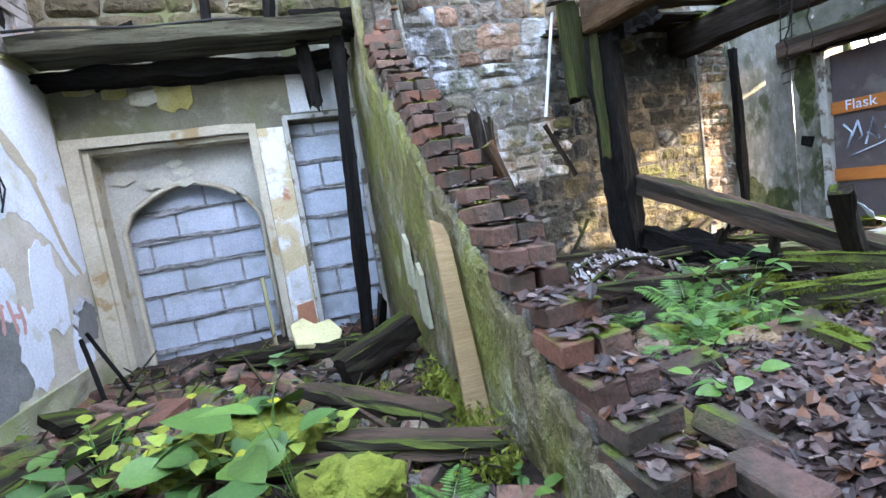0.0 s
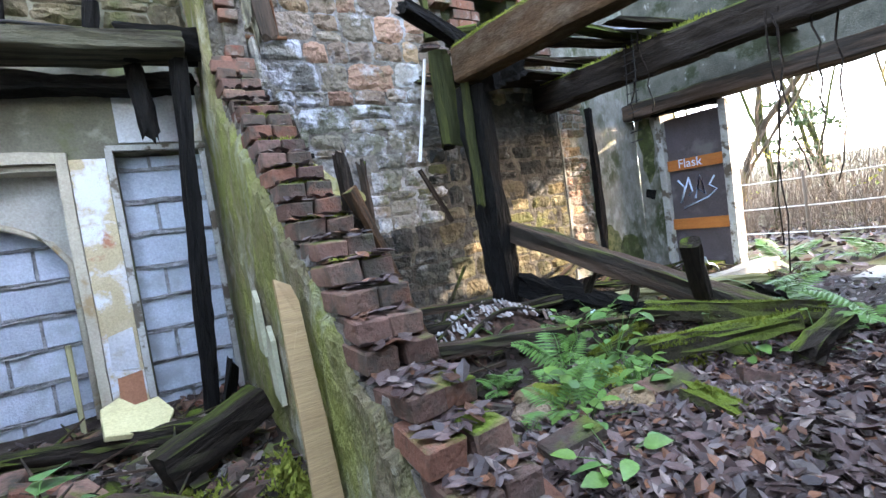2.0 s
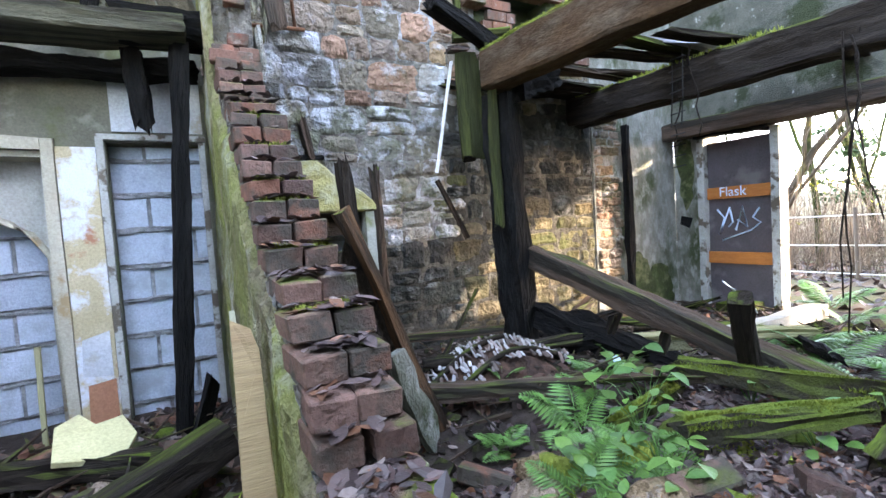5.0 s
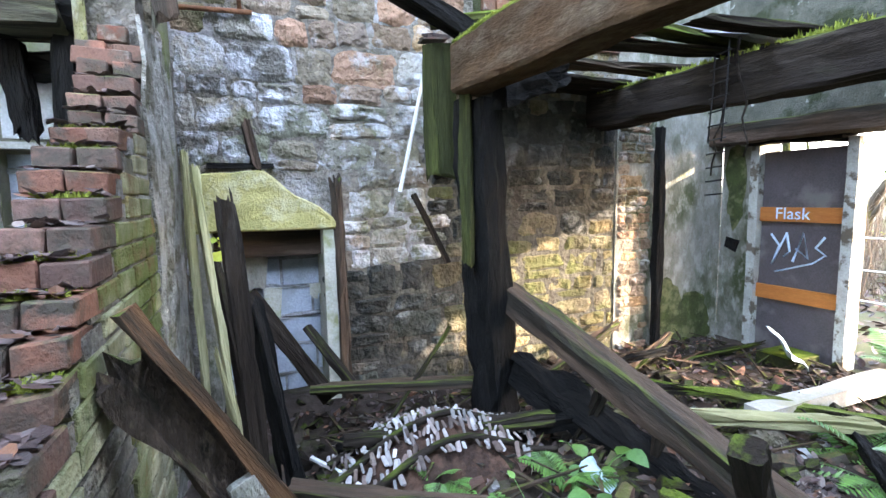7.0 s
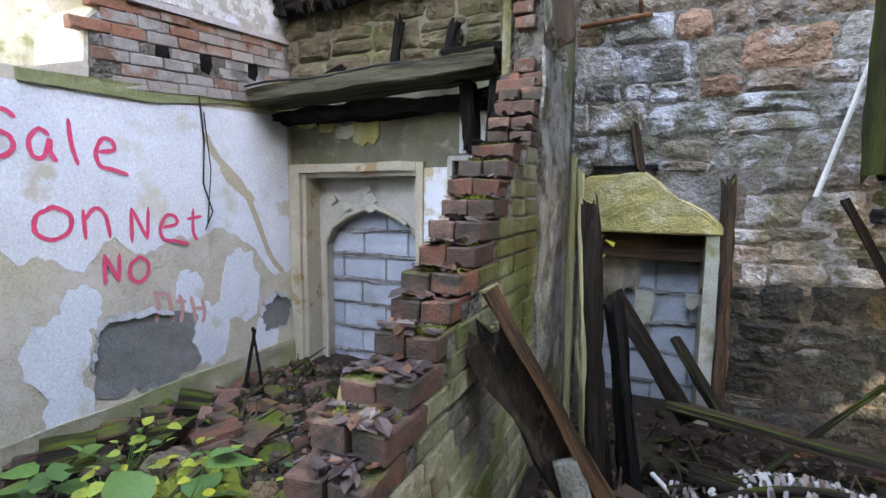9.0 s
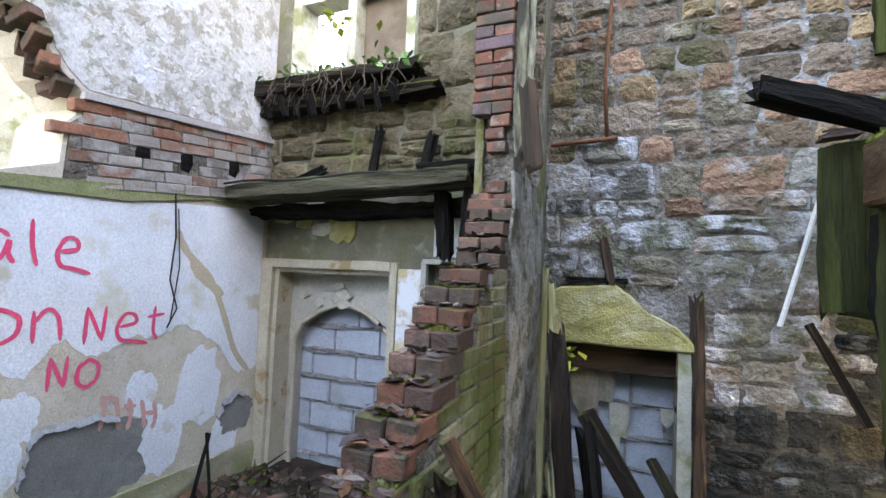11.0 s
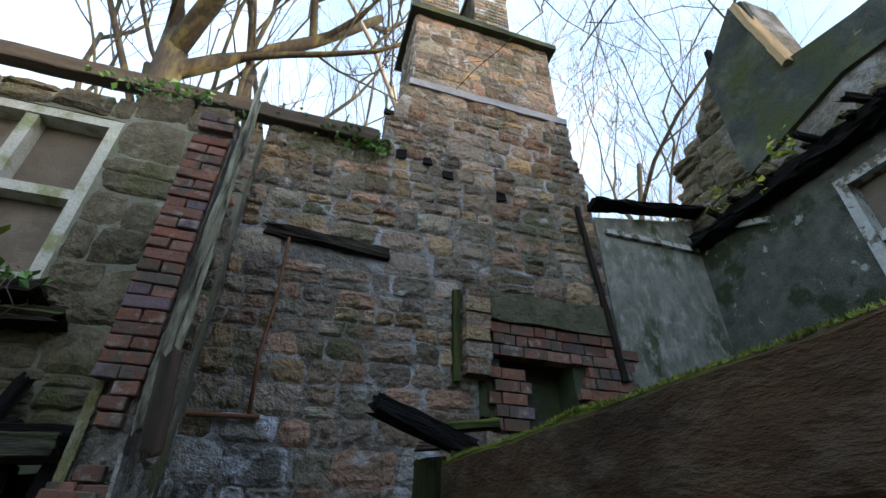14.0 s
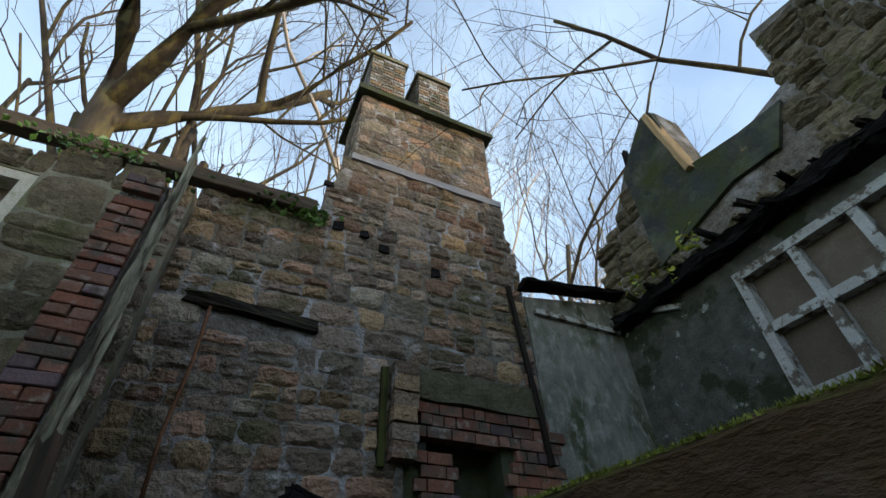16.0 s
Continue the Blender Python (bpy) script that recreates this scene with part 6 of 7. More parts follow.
def cushions():
    for i, (x, y, s) in enumerate(((-1.4, 3.0, .17), (-1.22, 2.9, .18), (-1.08, 2.8, .14), (-1.0, 2.45, .13), (-0.86, 2.4, .12), (-1.5, 2.8, .14), (-0.72, 2.95, .07), (-1.55, 3.2, .09), (0.98, 2.58, .09), (0.72, 2.72, .08))):
        bm = bmesh.new()
        bmesh.ops.create_icosphere(bm, subdivisions=4, radius=s)
        for v in bm.verts:
            v.co *= 1 + 0.4 * noise.noise(v.co * 12 + Vector((i, 0, 0))) + 0.12 * noise.noise(v.co * 60)
            v.co.z *= 0.75
        ob = tagged(part("moss_cushion", bm, MOSS), "lumpy yellow-green moss cushion over rubble", "moss", "moss cushions")
        ob.location = (x, y, ground_z(x, y) + s * 0.25)
    for i, (x, y, w, l, r) in enumerate(((-1.95, 3.2, .22, .3, 20), (-1.75, 3.4, .2, .26, -30), (-2.15, 2.85, .24, .3, 60), (-1.6, 3.55, .18, .3, 10), (-2.2, 3.6, .2, .24, 45))):
        bm = boxes((-w / 2, w / 2, -l / 2, l / 2, -.025, .025))
        bmesh.ops.subdivide_edges(bm, edges=bm.edges[:], cuts=3, use_grid_fill=True)
        roughen(bm, 0.012, 9, i)
        ob = tagged(part("terracotta_slab", bm, BRICK if i % 2 else DARKWOOD), "broken terracotta slab lying in the rubble", "slab", "terracotta slabs")
        ob.matrix_basis = pose(x, y, ground_z(x, y) + 0.06, 8 * (i % 3), -12 + 7 * i, r)


cushions()

# mossy fallen planks of the right bay
for a, b, w, h, m in (((1.75, 2.85, 0.3), (2.05, 2.1, 0.3), .14, .12, MOSSLOG), ((1.12, 2.42, 0.3), (1.75, 2.1, 0.33), .12, .1, MOSSLOG), 
                      ((1.1, 2.75, 0.2), (1.7, 2.85, 0.24), .1, .08, MOSSLOG), ((2.0, 2.0, 0.3), (1.45, 1.95, 0.27), .14, .1, DARKWOOD), ((0.76, 1.72, 0.22), (0.84, 2.05, 0.25), .16, .14, MOSSLOG),
                      ((2.3, 3.7, 0.2), (3.5, 3.0, 0.18), .1, .08, LICHEN), ((2.6, 4.0, 0.25), (3.8, 3.1, 0.1), .09, .05, MOSSLOG), ((2.2, 4.0, 0.3), (3.3, 3.6, 0.15), .06, .05, DARKWOOD), ((3.0, 4.3, 0.15), (3.6, 4.5, 0.3), .08, .04, WOOD),
                      ((2.0, 4.3, 0.15), (3.2, 4.2, 0.3), .06, .06, CHAR), ((1.3, 3.0, 0.3), (1.75, 2.75, 0.28), .05, .03, WOOD), ((2.8, 2.6, 0.2), (3.6, 3.2, 0.1), .1, .07, CHAR), ((1.9, 3.6, 0.1), (2.0, 3.5, 0.45), .08, .06, DARKWOOD),
                      ((2.05, 3.25, 0.05), (2.1, 3.2, 0.4), .07, .05, WOOD), ((3.6, 4.6, 0.0), (4.5, 4.3, 0.15), .07, .05, DARKWOOD), ((2.4, 4.6, 0.1), (3.3, 4.8, 0.35), .1, .04, WOOD)):
    w, h = (w * .7, h * .8) if m is MOSSLOG else (w * .7, h * .7)
    nm = {MOSSLOG: "thick green moss all over a fallen timber", DARKWOOD: "damp dark fallen timber in the debris", LICHEN: "lichened pale fallen plank", WOOD: "brown fallen board in the debris", CHAR: "charred fallen batten in the debris"}[m]
    P("fallen_timber", a, b, w, h, m, nm, "timber", worn=0.022 if m is MOSSLOG else 0.026, ragged=0.08, group="fallen timbers")
# shaded gap and debris behind the leaning beam, made as a black mass
P("fallen_timber", (1.88, 4.25, 0.4), (2.12, 2.7, 0.06), 0.15, 0.16, CHAR, "black mass for the shaded gap and debris under the leaning beam", "timber", worn=0.06, ragged=0.1)
for x0, x1, y0, y1, z, r in ((3.1, 4.6, 3.36, 3.5, .12, 4), (4.3, 4.9, 2.45, 2.7, -.03, -5), (5.0, 6.4, 2.6, 4.2, -.12, 3)):
    bm = boxes((x0, x1, y0, y1, -0.06, 0.06))
    bmesh.ops.subdivide_edges(bm, edges=bm.edges[:], cuts=5, use_grid_fill=True)
    roughen(bm, 0.02, 3, x0)
    ob = tagged(part("concrete_slab", bm, CONCRETE), "broken pale concrete slab in the sun", "slab", "broken slabs")
    ob.matrix_basis = pose(0, 0, z, 0, 0, 0)
bm = bmesh.new()
bmesh.ops.create_grid(bm, x_segments=6, y_segments=6, size=0.16)
roughen(bm, 0.07, 5)
bmesh.ops.solidify(bm, geom=bm.faces[:], thickness=0.004)
ob = tagged(part("plastic_bag", bm, surface("pale_blue_plastic", (0.4, 0.5, 0.56), (0.3, 0.4, 0.46), 6, 0.4, 0.2), smooth=True), "crumpled pale blue plastic sheet by the door", "rubbish")
ob.matrix_basis = pose(4.35, 4.0, 0.2, 30, 40, 0)
ob2 = copy_thing(ob, pose(1.72, 3.2, 0.22, 30, 12, 30) @ Matrix.Diagonal((.5, .5, .5, 1)))
tagged(ob2, "crumpled blue plastic scrap among the plants")


# ---- slate heap, leaves, plants ----
def leaf_sheet(name, label, category, count, area, size, material, seed, lift=0.012, on=None, tilt=25, length=1.4):
    """Loose curled leaves or slivers, one mesh."""
    rng = random.Random(seed)
    v, f = [], []
    for _ in range(count):
        x, y = rng.uniform(area[0], area[1]), rng.uniform(area[2], area[3])
        z = (on or ground_z)(x, y)
        if z is None:
            continue
        s = size * rng.uniform(0.6, 1.4)
        m = pose(x, y, z + lift * rng.uniform(0.6, 2.2), rng.gauss(0, tilt), rng.gauss(0, tilt), rng.uniform(0, 360))
        curl, b = rng.uniform(-.3, .5), len(v)
        for px, py in ((-.5, 0), (-.25, .28), (.1, .33), (.5, 0), (.1, -.33), (-.25, -.28), (0, 0)):
            v.append(tuple(m @ Vector((px * s * length, py * s, abs(py) * s * curl + px * px * s * curl * .6))))
        f += [(b + 6, b + i, b + (i + 1) % 6) for i in range(6)]
    me = bpy.data.meshes.new(name)
    me.from_pydata(v, [], f)
    me.materials.append(material)
    return tagged(new(name, me), label, category, kind="stuff")


leaf_sheet("leaf_litter", "purple-brown fallen leaves carpeting the ground", "leaves", 9000, (0.0, 2.9, 1.2, 2.9), 0.043, LEAFMAT, 1, 0.012)
leaf_sheet("leaf_litter", "brown fallen leaves strewn over the debris", "leaves", 4200, (-2.4, 4.7, 2.0, 4.9), 0.042, LEAFMAT, 2)
leaf_sheet("leaf_litter", "brown fallen leaves thinly covering the bare soil", "leaves", 9000, (-2.4, 4.75, -1.45, 2.1), 0.045, LEAFMAT, 4)
leaf_sheet("leaf_litter", "dead leaves over the rough grass outside", "leaves", 3000, (5.0, 12.0, -1, 9), 0.1, LEAFMAT, 12)


def on_steps(x, y):
    k = sum(1 for n in NOSE if n < y - 0.01) - 1
    return STEP0 + COURSE * k + 0.004 if k >= 0 else None


leaf_sheet("leaf_litter", "fallen leaves lying on the brick steps", "leaves", 700, (PX0 + .02, PX1 - .02, 1.66, 4.0), 0.045, LEAFMAT, 3, 0.006, on_steps, 12)


def lath_heap():
    """A fallen lath-and-plaster ceiling: curved laths on a low mound, rows of pale plaster nibs between them."""
    def lift(x, y):
        return ground_z(x, y) + 0.06 + 0.1 * bell(x, y, 1.15, 3.8, .45, .4)
    rng = random.Random(7)
    heap = thing("ceiling_heap", "fallen lath ceiling with rows of pale plaster nibs", "rubble")
    v, f = [], []
    n = 26
    for j in range(n + 1):
        for i in range(n + 1):
            x, y = 0.55 + 1.2 * i / n, 3.3 + 1.0 * j / n
            v.append((x, y, lift(x, y) - 0.03 - 0.25 * max(abs(x - 1.15) / .6, abs(y - 3.8) / .5) ** 6 + 0.02 * noise.noise(Vector((x * 9, y * 9, 2)))))
    for j in range(n):
        for i in range(n):
            a = j * (n + 1) + i
            f.append((a, a + 1, a + n + 2, a + n + 1))
    me = bpy.data.meshes.new("bed")
    me.from_pydata(v, [], f)
    me.materials.append(surface("rotten_brown_debris", (0.06, 0.035, 0.026), (0.025, 0.017, 0.014), 14, 0.8, 1.0, stain=(0.09, 0.05, 0.035), stain_scale=9, stain_at=0.55))
    bed = new("bed", me)
    bed.parent = heap
    nib = [brick_mesh("nib", 0.02, 0.055, 0.01, SLATENIB, s + 90) for s in range(5)]
    for row in range(13):
        y0 = 3.38 + row * 0.066
        if row % 3 == 1:
            t = Tubes()
            pts = []
            for i in range(15):
                x = 0.62 + 1.06 * i / 14
                y = y0 + 0.09 * math.sin((x - 0.6) * 2.8) + 0.02 * noise.noise(Vector((x * 4, row, 0)))
                pts.append((x, y, lift(x, y) + 0.012))
            t.add(pts, .02, .016, 6)
            t.make("lath", DARKWOOD, heap)
        for i in range(46):
            x = 0.64 + 1.02 * (i + rng.uniform(-.5, .5)) / 45
            y = y0 + 0.033 + 0.09 * math.sin((x - 0.6) * 2.8)
            if rng.random() < 0.3 or math.hypot((x - 1.15) / .56, (y - 3.82) / .5) > 1:
                continue
            ob = new("nib", nib[rng.randrange(5)])
            ob.parent = heap
            k = rng.uniform(.7, 1.2)
            ob.matrix_basis = pose(x, y, lift(x, y) + 0.008, rng.gauss(30, 18), rng.gauss(0, 20), rng.gauss(-8, 16)) @ Matrix.Diagonal((k, k * rng.uniform(.8, 1.3), 1, 1))


SLATENIB = surface("pale_plaster_nib", (0.3, 0.28, 0.27), (0.14, 0.11, 0.1), 14, 0.85, 0.5, vary=0.4, tint=((0.32, 0.31, 0.31), (0.2, 0.16, 0.15), (0.1, 0.055, 0.04), (0.3, 0.28, 0.27), (0.07, 0.045, 0.035), (0.4, 0.39, 0.39)))
lath_heap()


def splinters():
    rng = random.Random(17)
    t = Tubes()
    for _ in range(420):
        x, y = rng.uniform(0.3, 4.6), rng.uniform(3.0, 4.9)
        if rng.random() < 0.35:
            x, y = rng.uniform(-2.3, -0.4), rng.uniform(2.2, 4.7)
        z = ground_z(x, y)
        a, l = rng.uniform(0, 6.28), rng.uniform(.1, .45)
        t.add([(x, y, z + rng.uniform(0, .06)), (x + math.cos(a) * l, y + math.sin(a) * l, z + rng.uniform(0, .16))], rng.uniform(.005, .018), .004, 4)
    tagged(t.make("splinters", WOOD, smooth=False), "splintered laths and twigs among the rubble", "debris", kind="stuff")


splinters()


def frond_mesh(length, pairs, seed):
    rng = random.Random(seed)
    bm = bmesh.new()

    def spine(f):
        return Vector((length * f * (1 - 0.12 * f), 0.03 * math.sin(f * 3 + seed), length * (0.55 * f - 0.5 * f * f)))
    for i in range(pairs):
        f = 0.12 + 0.88 * i / pairs
        p, q = spine(f), spine(min(f + 0.9 / pairs, 1))
        reach = length * 0.30 * math.sin(math.pi * (0.12 + 0.86 * f) ** 0.8) * rng.uniform(0.85, 1.1) + 0.004
        w = (q - p).length * 0.46
        for side in (-1, 1):
            tip = p + Vector((reach * 0.42, side * reach, -reach * 0.22))
            c = p.lerp(tip, 0.45)
            d = (tip - p).normalized().cross(Vector((0, 0, 1))).normalized() * w
            vs = [bm.verts.new(x) for x in (p - d * .5, c - d * 1.0, p.lerp(tip, .75) - d * .7, tip, p.lerp(tip, .7) + d * .75, c + d * 1.0, p + d * .5)]
            mid = bm.verts.new(c + Vector((0, 0, 0.006)))
            for a in range(6):
                bm.faces.new((mid, vs[a], vs[a + 1]))
    for i in range(6):
        p, q = spine(i / 6), spine((i + 1) / 6)
        r = 0.004 * (1 - i / 7)
        vs = [bm.verts.new(x) for x in (p + Vector((0, r, 0)), p - Vector((0, r, 0)), q - Vector((0, r * .8, 0)), q + Vector((0, r * .8, 0)))]
        bm.faces.new(vs)
    me = bpy.data.meshes.new("frond")
    bm.to_mesh(me)
    bm.free()
    me.materials.append(FERNMAT)
    return me


FRONDS = [frond_mesh(0.36, 15, s) for s in range(4)]


def ferns():
    rng = random.Random(27)
    spots = [(0.66, 2.52, 0.75), (1.08, 2.92, 1.0), (1.62, 3.3, 0.8), (1.06, 3.5, 0.7), (1.02, 2.55, 0.85), (-0.38, 1.9, 0.55), (-0.62, 2.2, 0.6), (2.4, 2.3, 1.0),
             (3.1, 2.75, 1.3), (2.7, 2.05, 1.3), (3.4, 3.0, 1.2), (-1.0, 3.05, 0.4), (4.6, 3.2, 1.2), (5.3, 3.6, 1.3), (5.6, 2.9, 1.3), (0.72, 3.05, 0.6)]
    for x, y, s in spots:
        fern = thing("fern", "green fern with arching feathered fronds among the rubble" if s > 0.7 else "small green fern sprouting from the debris", "fern", "ferns", (x, y, ground_z(x, y) - 0.01))
        n = rng.randint(5, 8)
        for i in range(n):
            ob = new("frond", FRONDS[rng.randrange(4)])
            ob.parent = fern
            k = s * rng.uniform(0.7, 1.15)
            ob.matrix_basis = pose(0, 0, 0, rng.uniform(-12, 12), rng.uniform(-35, 5), 360 * i / n + rng.uniform(-25, 25)) @ Matrix.Diagonal((k, k, k, 1))


ferns()


def leaf_mesh(length, width, material, name="leaf", lobes=False):
    bm = bmesh.new()
    mid = [bm.verts.new((length * f, 0, 0.02 * math.sin(f * 3) * length * 5 * .3 - 0.15 * length * f * f)) for f in (0, .3, .65, 1)]
    prof = ((0, .02), (.12, .7), (.35, 1), (.65, .75), (.88, .3), (1, 0))
    for side in (-1, 1):
        rim = [bm.verts.new((length * f, side * width * w * .5, 0.12 * width * w - 0.15 * length * f * f)) for f, w in prof[:-1]]
        seq = [(mid[0], rim[0], rim[1]), (mid[0], rim[1], rim[2], mid[1]), (mid[1], rim[2], rim[3], mid[2]), (mid[2], rim[3], rim[4], mid[3])]
        for s in seq:
            bm.faces.new(s if side > 0 else s[::-1])
    me = bpy.data.meshes.new(name)
    bm.to_mesh(me)
    bm.free()
    me.materials.append(material)
    me.polygons.foreach_set("use_smooth", [True] * len(me.polygons))
    return me


BIGLEAF, SMALLLEAF, LIMES = leaf_mesh(.13, .1, BROADMAT), leaf_mesh(.07, .045, BROADMAT), leaf_mesh(.075, .06, LIMELEAF)


def leafy_plant(x, y, height, leaves, kinds, label, seed, spread=0.16, scale=1.0):
    rng = random.Random(seed)
    base = ground_z(x, y)
    plant = thing("leafy_plant", label, "plant", "low plants", (x, y, base))
    t = Tubes()
    for i in range(leaves):
        a, r, h = rng.uniform(0, 6.28), spread * math.sqrt(rng.random()), height * rng.uniform(.25, 1)
        tip = Vector((r * math.cos(a), r * math.sin(a), h))
        t.add([(0, 0, -0.02), tuple(tip * 0.5 + Vector((0, 0, h * .15))), tuple(tip)], .003, .0015, 4)
        ob = new("leaf", kinds[rng.randrange(len(kinds))])
        ob.parent = plant
        k = scale * rng.uniform(.7, 1.3)
        ob.matrix_basis = Matrix.Translation(tip) @ pose(0, 0, 0, rng.uniform(-25, 25), rng.uniform(-30, 15), math.degrees(a) + rng.uniform(-50, 50)) @ Matrix.Diagonal((k, k, k, 1))
    t.make("stem", FERNMAT, plant)


for i, (x, y, h, n, sc_) in enumerate(((-1.2, 2.75, .46, 9, 1.5), (-1.1, 2.45, .4, 5, 1.5), (-1.3, 2.6, .3, 8, 1.1), (-1.75, 2.55, .22, 7, 1.2), (-2.0, 2.75, .2, 6, 1.2), (-1.55, 2.4, .2, 7, 1.1))):
    leafy_plant(x, y, h, n, [BIGLEAF], "bright green broad-leaved seedling in the rubble", 100 + i, 0.17, sc_)
for i, (x, y) in enumerate(((-1.55, 2.95), (-1.35, 2.9), (-1.2, 3.1), (-1.65, 2.75), (-1.1, 2.75), (-1.4, 2.65), (-1.85, 2.95))):
    leafy_plant(x, y, .22, 16, [LIMES, LIMES, SMALLLEAF], "yellow-green ivy leaves over the rubble", 200 + i, 0.2, 0.9)
for i, (x, y, h, n) in enumerate(((1.0, 2.45, .16, 14), (.9, 2.32, .14, 12), (1.45, 2.85, .22, 12), (1.75, 3.25, .2, 10), (.75, 2.5, .15, 14), (1.2, 2.7, .2, 14), (.6, 2.35, .12, 10), (1.9, 2.6, .18, 10), (.32, 2.0, .1, 8), (-.45, 2.05, .12, 10), (1.3, 3.05, .25, 8), (1.62, 2.2, .18, 8), (1.85, 2.05, .22, 6))):
    leafy_plant(x, y, h, n, [SMALLLEAF, SMALLLEAF, BIGLEAF] if i in (3, 2, 10) else [SMALLLEAF], "low green broad-leaved weeds among the leaves", 300 + i, 0.15, 0.8 if i in (3, 2, 10) else 1.1)


def cling(name, label, spots, material, seed, size):
    """Leaves clinging to ledges and wall tops, one mesh."""
    rng = random.Random(seed)
    v, f = [], []
    for x, y, z, r, n in spots:
        for _ in range(n):
            m = Matrix.Translation((x + rng.gauss(0, r), y + rng.gauss(0, .05), z + rng.gauss(0, .05))) @ pose(0, 0, 0, rng.uniform(-60, 60), rng.uniform(-60, 60), rng.uniform(0, 360))
            s, b = size * rng.uniform(.5, 1.3), len(v)
            v += [tuple(m @ Vector(q)) for q in ((0, 0, 0), (s * .5, s * .35, 0), (s, 0, -s * .2), (s * .5, -s * .35, 0))]
            f += [(b, b + 1, b + 2), (b, b + 2, b + 3)]
    me = bpy.data.meshes.new(name)
    me.from_pydata(v, [], f)
    me.materials.append(material)
    tagged(new(name, me), label, "plants", kind="stuff")


cling("wall_plants", "small green plants growing along the wall tops", [(0.2, 4.98, 5.42, .2, 120), (0.7, 4.96, 5.36, .2, 160), (0.95, 4.92, 5.3, .1, 90), (-0.9, 4.8, 5.25, .25, 120), (-1.2, 4.68, 3.28, .15, 80), (-1.9, 4.68, 3.28, .3, 110)], BROADMAT, 5, .07)
cling("wall_plants", "yellowing leaves on the broken eaves", [(4.6, 3.6, 5.2, .08, 26), (4.55, 3.9, 4.95, .08, 18), (4.55, 4.4, 5.1, .1, 14), (-1.75, 4.78, 3.75, .12, 14), (0.17, 4.9, 1.2, .05, 10)], LIMELEAF, 6, .1)


def moss_tufts(name, label, count, where, size, seed, material=MOSS):
    rng = random.Random(seed)
    v, f = [], []
    for _ in range(count):
        x, y, z, r = where(rng)
        a, h, b = rng.uniform(0, 6.28), size * rng.uniform(.5, 1.4), len(v)
        dx, dy = math.cos(a) * size * .35, math.sin(a) * size * .35
        v += [(x - dx, y - dy, z), (x + dx, y + dy, z), (x + rng.gauss(0, size * .4), y + rng.gauss(0, size * .4), z + h * r)]
        f.append((b, b + 1, b + 2))
    me = bpy.data.meshes.new(name)
    me.from_pydata(v, [], f)
    me.materials.append(material)
    tagged(new(name, me), label, "moss", kind="stuff")


moss_tufts("moss_fringe", "ragged moss along the top of the main beam", 14000, lambda r: (lambda y: (1.5 + 0.0213 * (4.08 - y) + r.choice((-1, 1)) * 0.1 * math.sqrt(r.random()), y, 2.324 - .028 * (4.08 - y) + 0.035 * max(0.0, noise.noise(Vector((y * 2.3, 4, 1)))), 1))(4.05 - 2.9 * r.random() ** 1.4), .012, 1)
moss_tufts("moss_fringe", "ragged moss along the top of the dark beam", 1600, lambda r: (lambda y: (3.18 + 0.019 * (4.98 - y) + r.uniform(-.11, .11), y, 2.33 - .0157 * (4.98 - y), 1))(r.uniform(3.0, 4.9)), .03, 2)


def step_moss(r):
    k = r.choice((8, 8, 10, 10, 12, 13, 15, 17, 18))
    return (r.uniform(PX0 + .04, PX1 - .03), NOSE[k] + r.uniform(.03, .11), STEP0 + COURSE * k, .8)


moss_tufts("moss_patch", "bright moss cushions on the brick steps", 1500, step_moss, .02, 3)
moss_tufts("moss_patch", "moss growing at the foot of the partition", 2200, lambda r: (-0.37 - abs(r.gauss(0, .07)), r.uniform(2.2, 3.2), ground_z(-0.4, 2.6) + abs(r.gauss(0, .05)), .9), .03, 4)
moss_tufts("moss_patch", "moss cushions over the rubble", 3000, lambda r: (lambda c: (lambda x, y: (x, y, ground_z(x, y) + .01, .7))(r.gauss(c[0], .09), r.gauss(c[1], .07)))(r.choice(((-1.0, 2.45), (-.85, 2.5), (-1.45, 3.2), (-1.3, 3.0), (-.7, 2.9), (.95, 2.6), (.7, 2.6), (1.4, 2.4), (-.8, 3.3)))), .035, 5)

LOGMOSS = surface("deep_log_moss", (0.17, 0.2, 0.03), (0.06, 0.085, 0.014), 12, 1.0, 0.6, stain=(0.24, 0.24, 0.04), stain_scale=5, stain_at=0.6, fine=90)
LOGS = (((1.75, 2.85, 0.3), (2.05, 2.1, 0.3), .05), ((1.12, 2.42, 0.3), (1.75, 2.1, 0.33), .042), ((1.1, 2.75, 0.2), (1.7, 2.85, 0.24), .035), ((0.76, 1.72, 0.22), (0.84, 2.05, 0.25), .056))


def log_moss(r):
    p, q, half = r.choice(LOGS)
    while True:
        f, side = r.uniform(-0.02, 1.02), r.uniform(-1, 1)
        x, y, z = (p[i] + (q[i] - p[i]) * f for i in range(3))
        if noise.noise(Vector((x * 5, y * 5, side * 1.5))) > -0.12:
            break
    d = Vector((q[1] - p[1], p[0] - q[0], 0)).normalized() * side * half
    return (x + d.x, y + d.y, z + half * (1.12 - 0.75 * side * side) - 0.012, 1.0)


moss_tufts("moss_patch", "thick moss growing over the fallen timbers", 9000, log_moss, .017, 6, LOGMOSS)


# ---- outdoors: fence, trees and undergrowth ----
fence = thing("fence", "old wire fence with thin posts beyond the ruin", "fence")
for z in (0.92, 0.5, 0.1):
    t = Tubes()
    t.add([(7.6, y, z + 0.03 * math.sin(y)) for y in range(-4, 12)], .012, .012, 4)
    t.make("wire", TIN, fence)
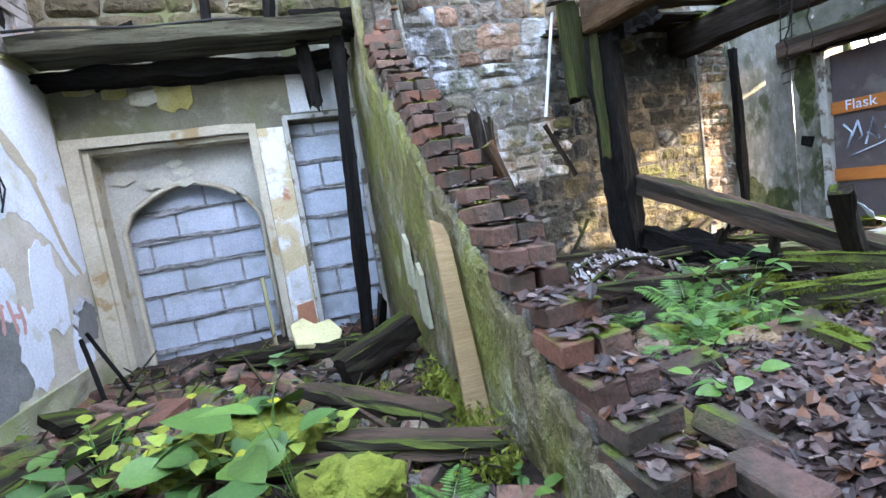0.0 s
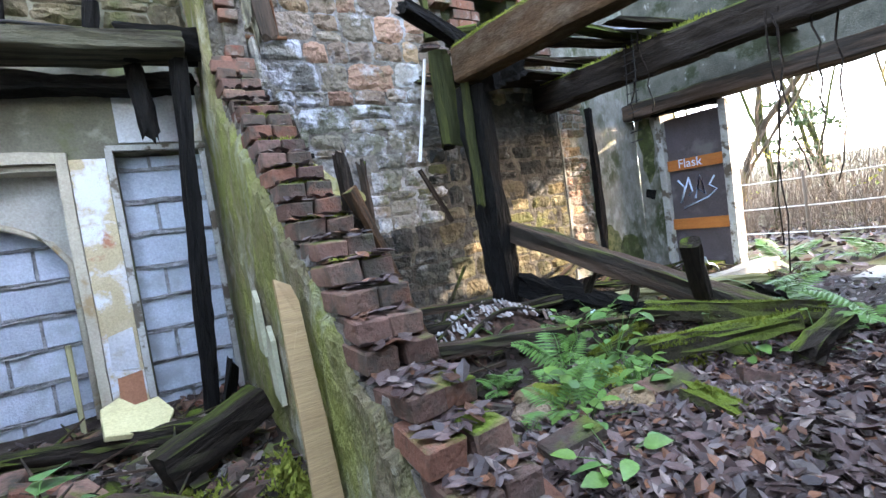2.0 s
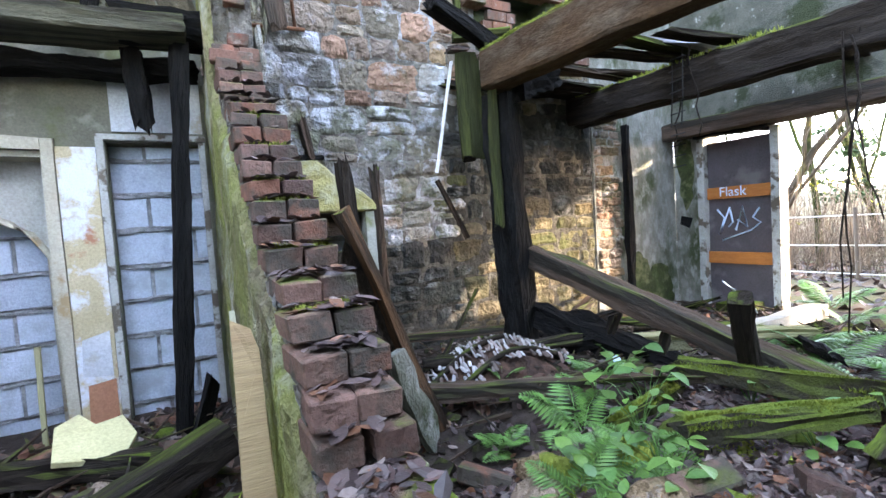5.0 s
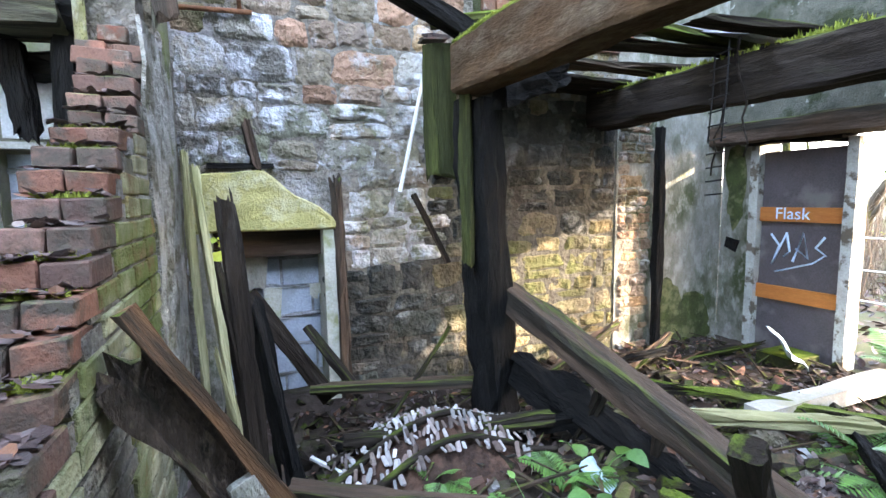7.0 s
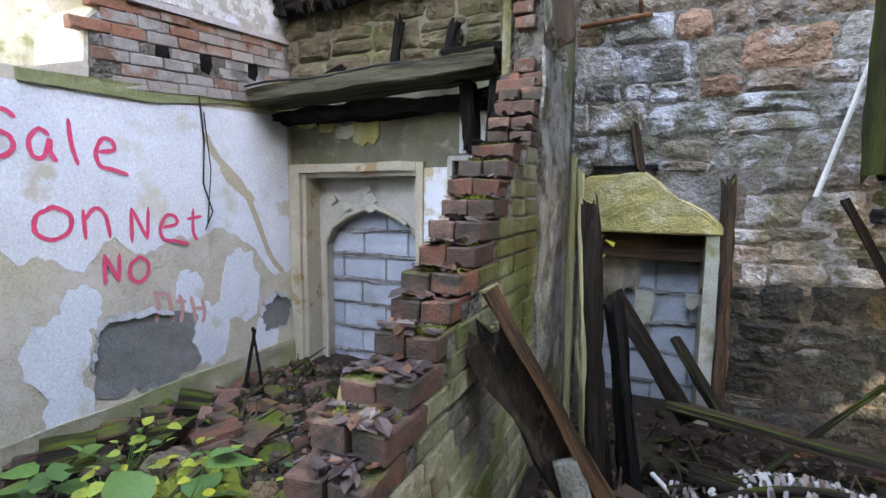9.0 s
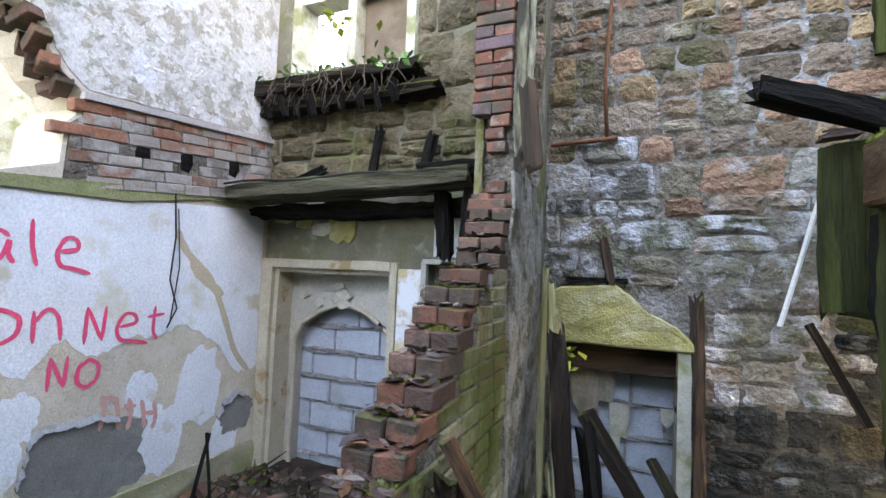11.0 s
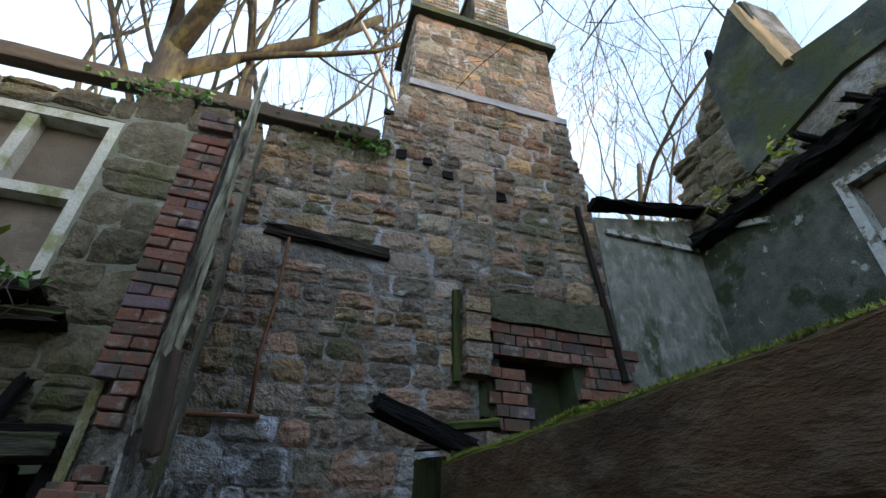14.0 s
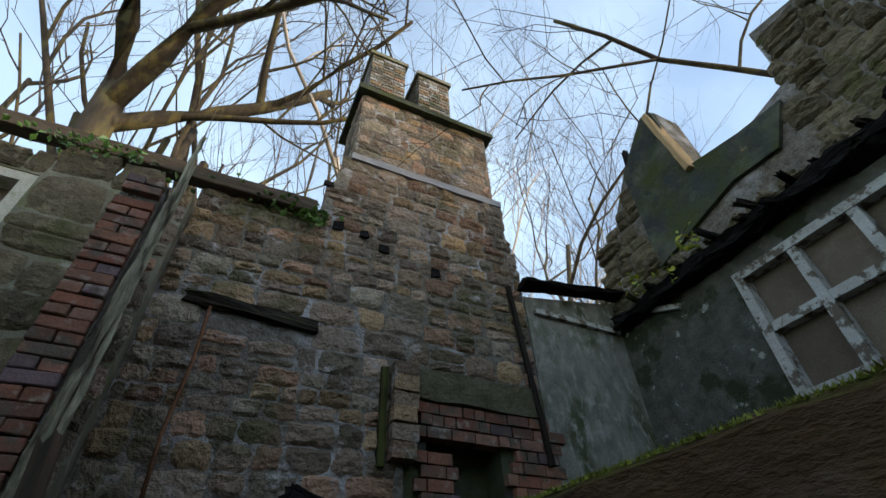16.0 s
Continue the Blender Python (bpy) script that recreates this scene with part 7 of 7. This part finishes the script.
for y in (-3, -0.6, 1.8, 4.2, 6.6, 9):
    t = Tubes()
    t.add([(7.62, y, -0.6), (7.6, y + .03, 1.0)], .03, .028, 6)
    t.make("fence_post", TWIG, fence)


def bare_tree(x, y, height, radius, seed, lean=(0, 0), material=BARK, twig=TWIG, depth=5, spread=0.55, first=0.3, forks=3, rise=0.25):
    rng = random.Random(seed)
    wood, fine = Tubes(), Tubes()

    def limb(p, d, length, r, level):
        segs = 5 if level < 2 else 4
        pts = [p]
        for s in range(segs):
            d = (d + Vector((rng.gauss(0, .13), rng.gauss(0, .13), rng.gauss(0, .08) + rise * 0.12))).normalized()
            pts.append(pts[-1] + d * length / segs)
        tip = r * (0.55 if level < depth else 0.3)
        (wood if level < 3 else fine).add(pts, r, tip, 8 if level == 0 else (6 if level < 3 else 3))
        if level >= depth:
            return
        n = forks + (1 if level in (1, 2, 3) else 0)
        for i in range(n):
            f = first + (1 - first) * (i + rng.random()) / n if level == 0 else 0.25 + 0.75 * (i + rng.random()) / n
            at = min(int(f * segs), segs - 1)
            q = pts[at].lerp(pts[at + 1], f * segs - at)
            side = d.orthogonal()
            side.rotate(Matrix.Rotation(rng.uniform(0, 6.28), 3, d))
            nd = (d * (1 - spread * .6) + side * spread * rng.uniform(.7, 1.3) + Vector((0, 0, rise))).normalized()
            limb(q, nd, length * rng.uniform(.5, .75), r * rng.uniform(.4, .56), level + 1)
    z = ground_z(x, y)
    tree = thing("tree", "bare winter tree with many thin twigs" if twig is TWIG else "dark bare tree with spreading limbs", "tree", "bare trees", (0, 0, 0))
    limb(Vector((x, y, z - 0.3)), Vector((lean[0], lean[1], 1)).normalized(), height, radius, 0)
    wood.make("trunk", material, tree)
    fine.make("crown", twig, tree)


bare_tree(-3.05, 9.0, 11.8, .5, 1, (-.005, 0), BARK, BARK, 5, .62, .88, 3, .2)
bare_tree(-5.2, 11.5, 13, .2, 2, (0.1, 0), BARK, TWIG, 5, .4, .5, 2, .4)
for i, (x, y, h, r, lx) in enumerate(((-0.6, 9.3, 11, .16, -.1), (0.0, 9.0, 12, .17, .03), (0.4, 9.4, 12, .15, .14), (1.0, 10.0, 11, .14, .2), (-1.4, 10.5, 12, .14, -.12))):
    bare_tree(x, y, h, r, 10 + i, (lx, 0), BARK, TWIG, 5, .38, .4, 2, .5)
for i, (x, y, h, r) in enumerate(((9.5, 12.5, 15, .15), (10.8, 13.5, 16, .14), (8.0, 14.5, 15, .13), (4.8, 14, 14, .12), (13, 15, 15, .14))):
    bare_tree(x, y, h, r, 30 + i, (.03, 0), surface("silver_birch_bark", (0.5, 0.44, 0.38), (0.36, 0.3, 0.26), 4, 0.8, 0.4) if i == 0 else bpy.data.materials["silver_birch_bark"], TWIG, 5, .42, .3, 3, .4)
bare_tree(8.9, 3.0, 9.5, .12, 50, (-.04, .02), BARK, BARK, 5, .75, .7, 3, .06)
bare_tree(7.6, 9.5, 12.5, .13, 51, (-.02, 0), BARK, TWIG, 5, .5, .45, 3, .3)
rng = random.Random(99)
for i in range(17):
    x, y = 8.2 + rng.random() * 9, 2.2 + rng.random() * 9
    bare_tree(x, y, rng.uniform(4, 8), rng.uniform(.05, .11), 60 + i, (rng.uniform(-.25, .25), rng.uniform(-.2, .2)), GREENWOOD if i % 3 else BARK, TWIG, 4, .45, .2, 3, .35)
# two unseen trees added south-east to dapple the sun
for i, (x, y) in enumerate(((9.5, -3.0), (12, -6.5))):
    bare_tree(x, y, 6, .12, 90 + i, (0, 0), BARK, TWIG, 5, .5, .25, 4, .3)


def undergrowth():
    rng = random.Random(44)
    t = Tubes()
    for _ in range(3800):
        x, y = rng.uniform(7.9, 17), rng.uniform(0.5, 13)
        z, a = ground_z(x, y), rng.uniform(0, 6.28)
        h, l = rng.uniform(.2, 1.7) * rng.uniform(.5, 1.4), rng.uniform(.2, 1.5)
        c, s = math.cos(a), math.sin(a)
        t.add([(x, y, z - .05), (x + c * l * .25, y + s * l * .25, z + h * .8), (x + c * l * .6 + rng.gauss(0, .08), y + s * l * .6, z + h), (x + c * l, y + s * l, z + h * rng.uniform(.3, .8))], rng.uniform(.004, .01), .003, 3)
    tagged(t.make("undergrowth", TWIG), "pale tangled brambles and dry stems in the wood", "undergrowth", kind="stuff")


undergrowth()
cling("evergreen", "dark evergreen bush in the wood beyond", [(13 + .3 * i, 6.5 + (i % 3) * .4, 1.2 + .35 * (i % 6), .5, 70) for i in range(12)], surface("dull_evergreen", (0.025, 0.05, 0.022), (0.04, 0.07, 0.03), 5, 0.6, 0.1, vary=0.3), 8, .13)
cling("wood_leaves", "thin pale green leaves in the wood beyond", [(9 + (i * 37 % 70) * .1, 2 + (i * 53 % 90) * .1, .3 + (i * 29 % 26) * .1, .5, 16) for i in range(40)], LIMELEAF, 9, .06)
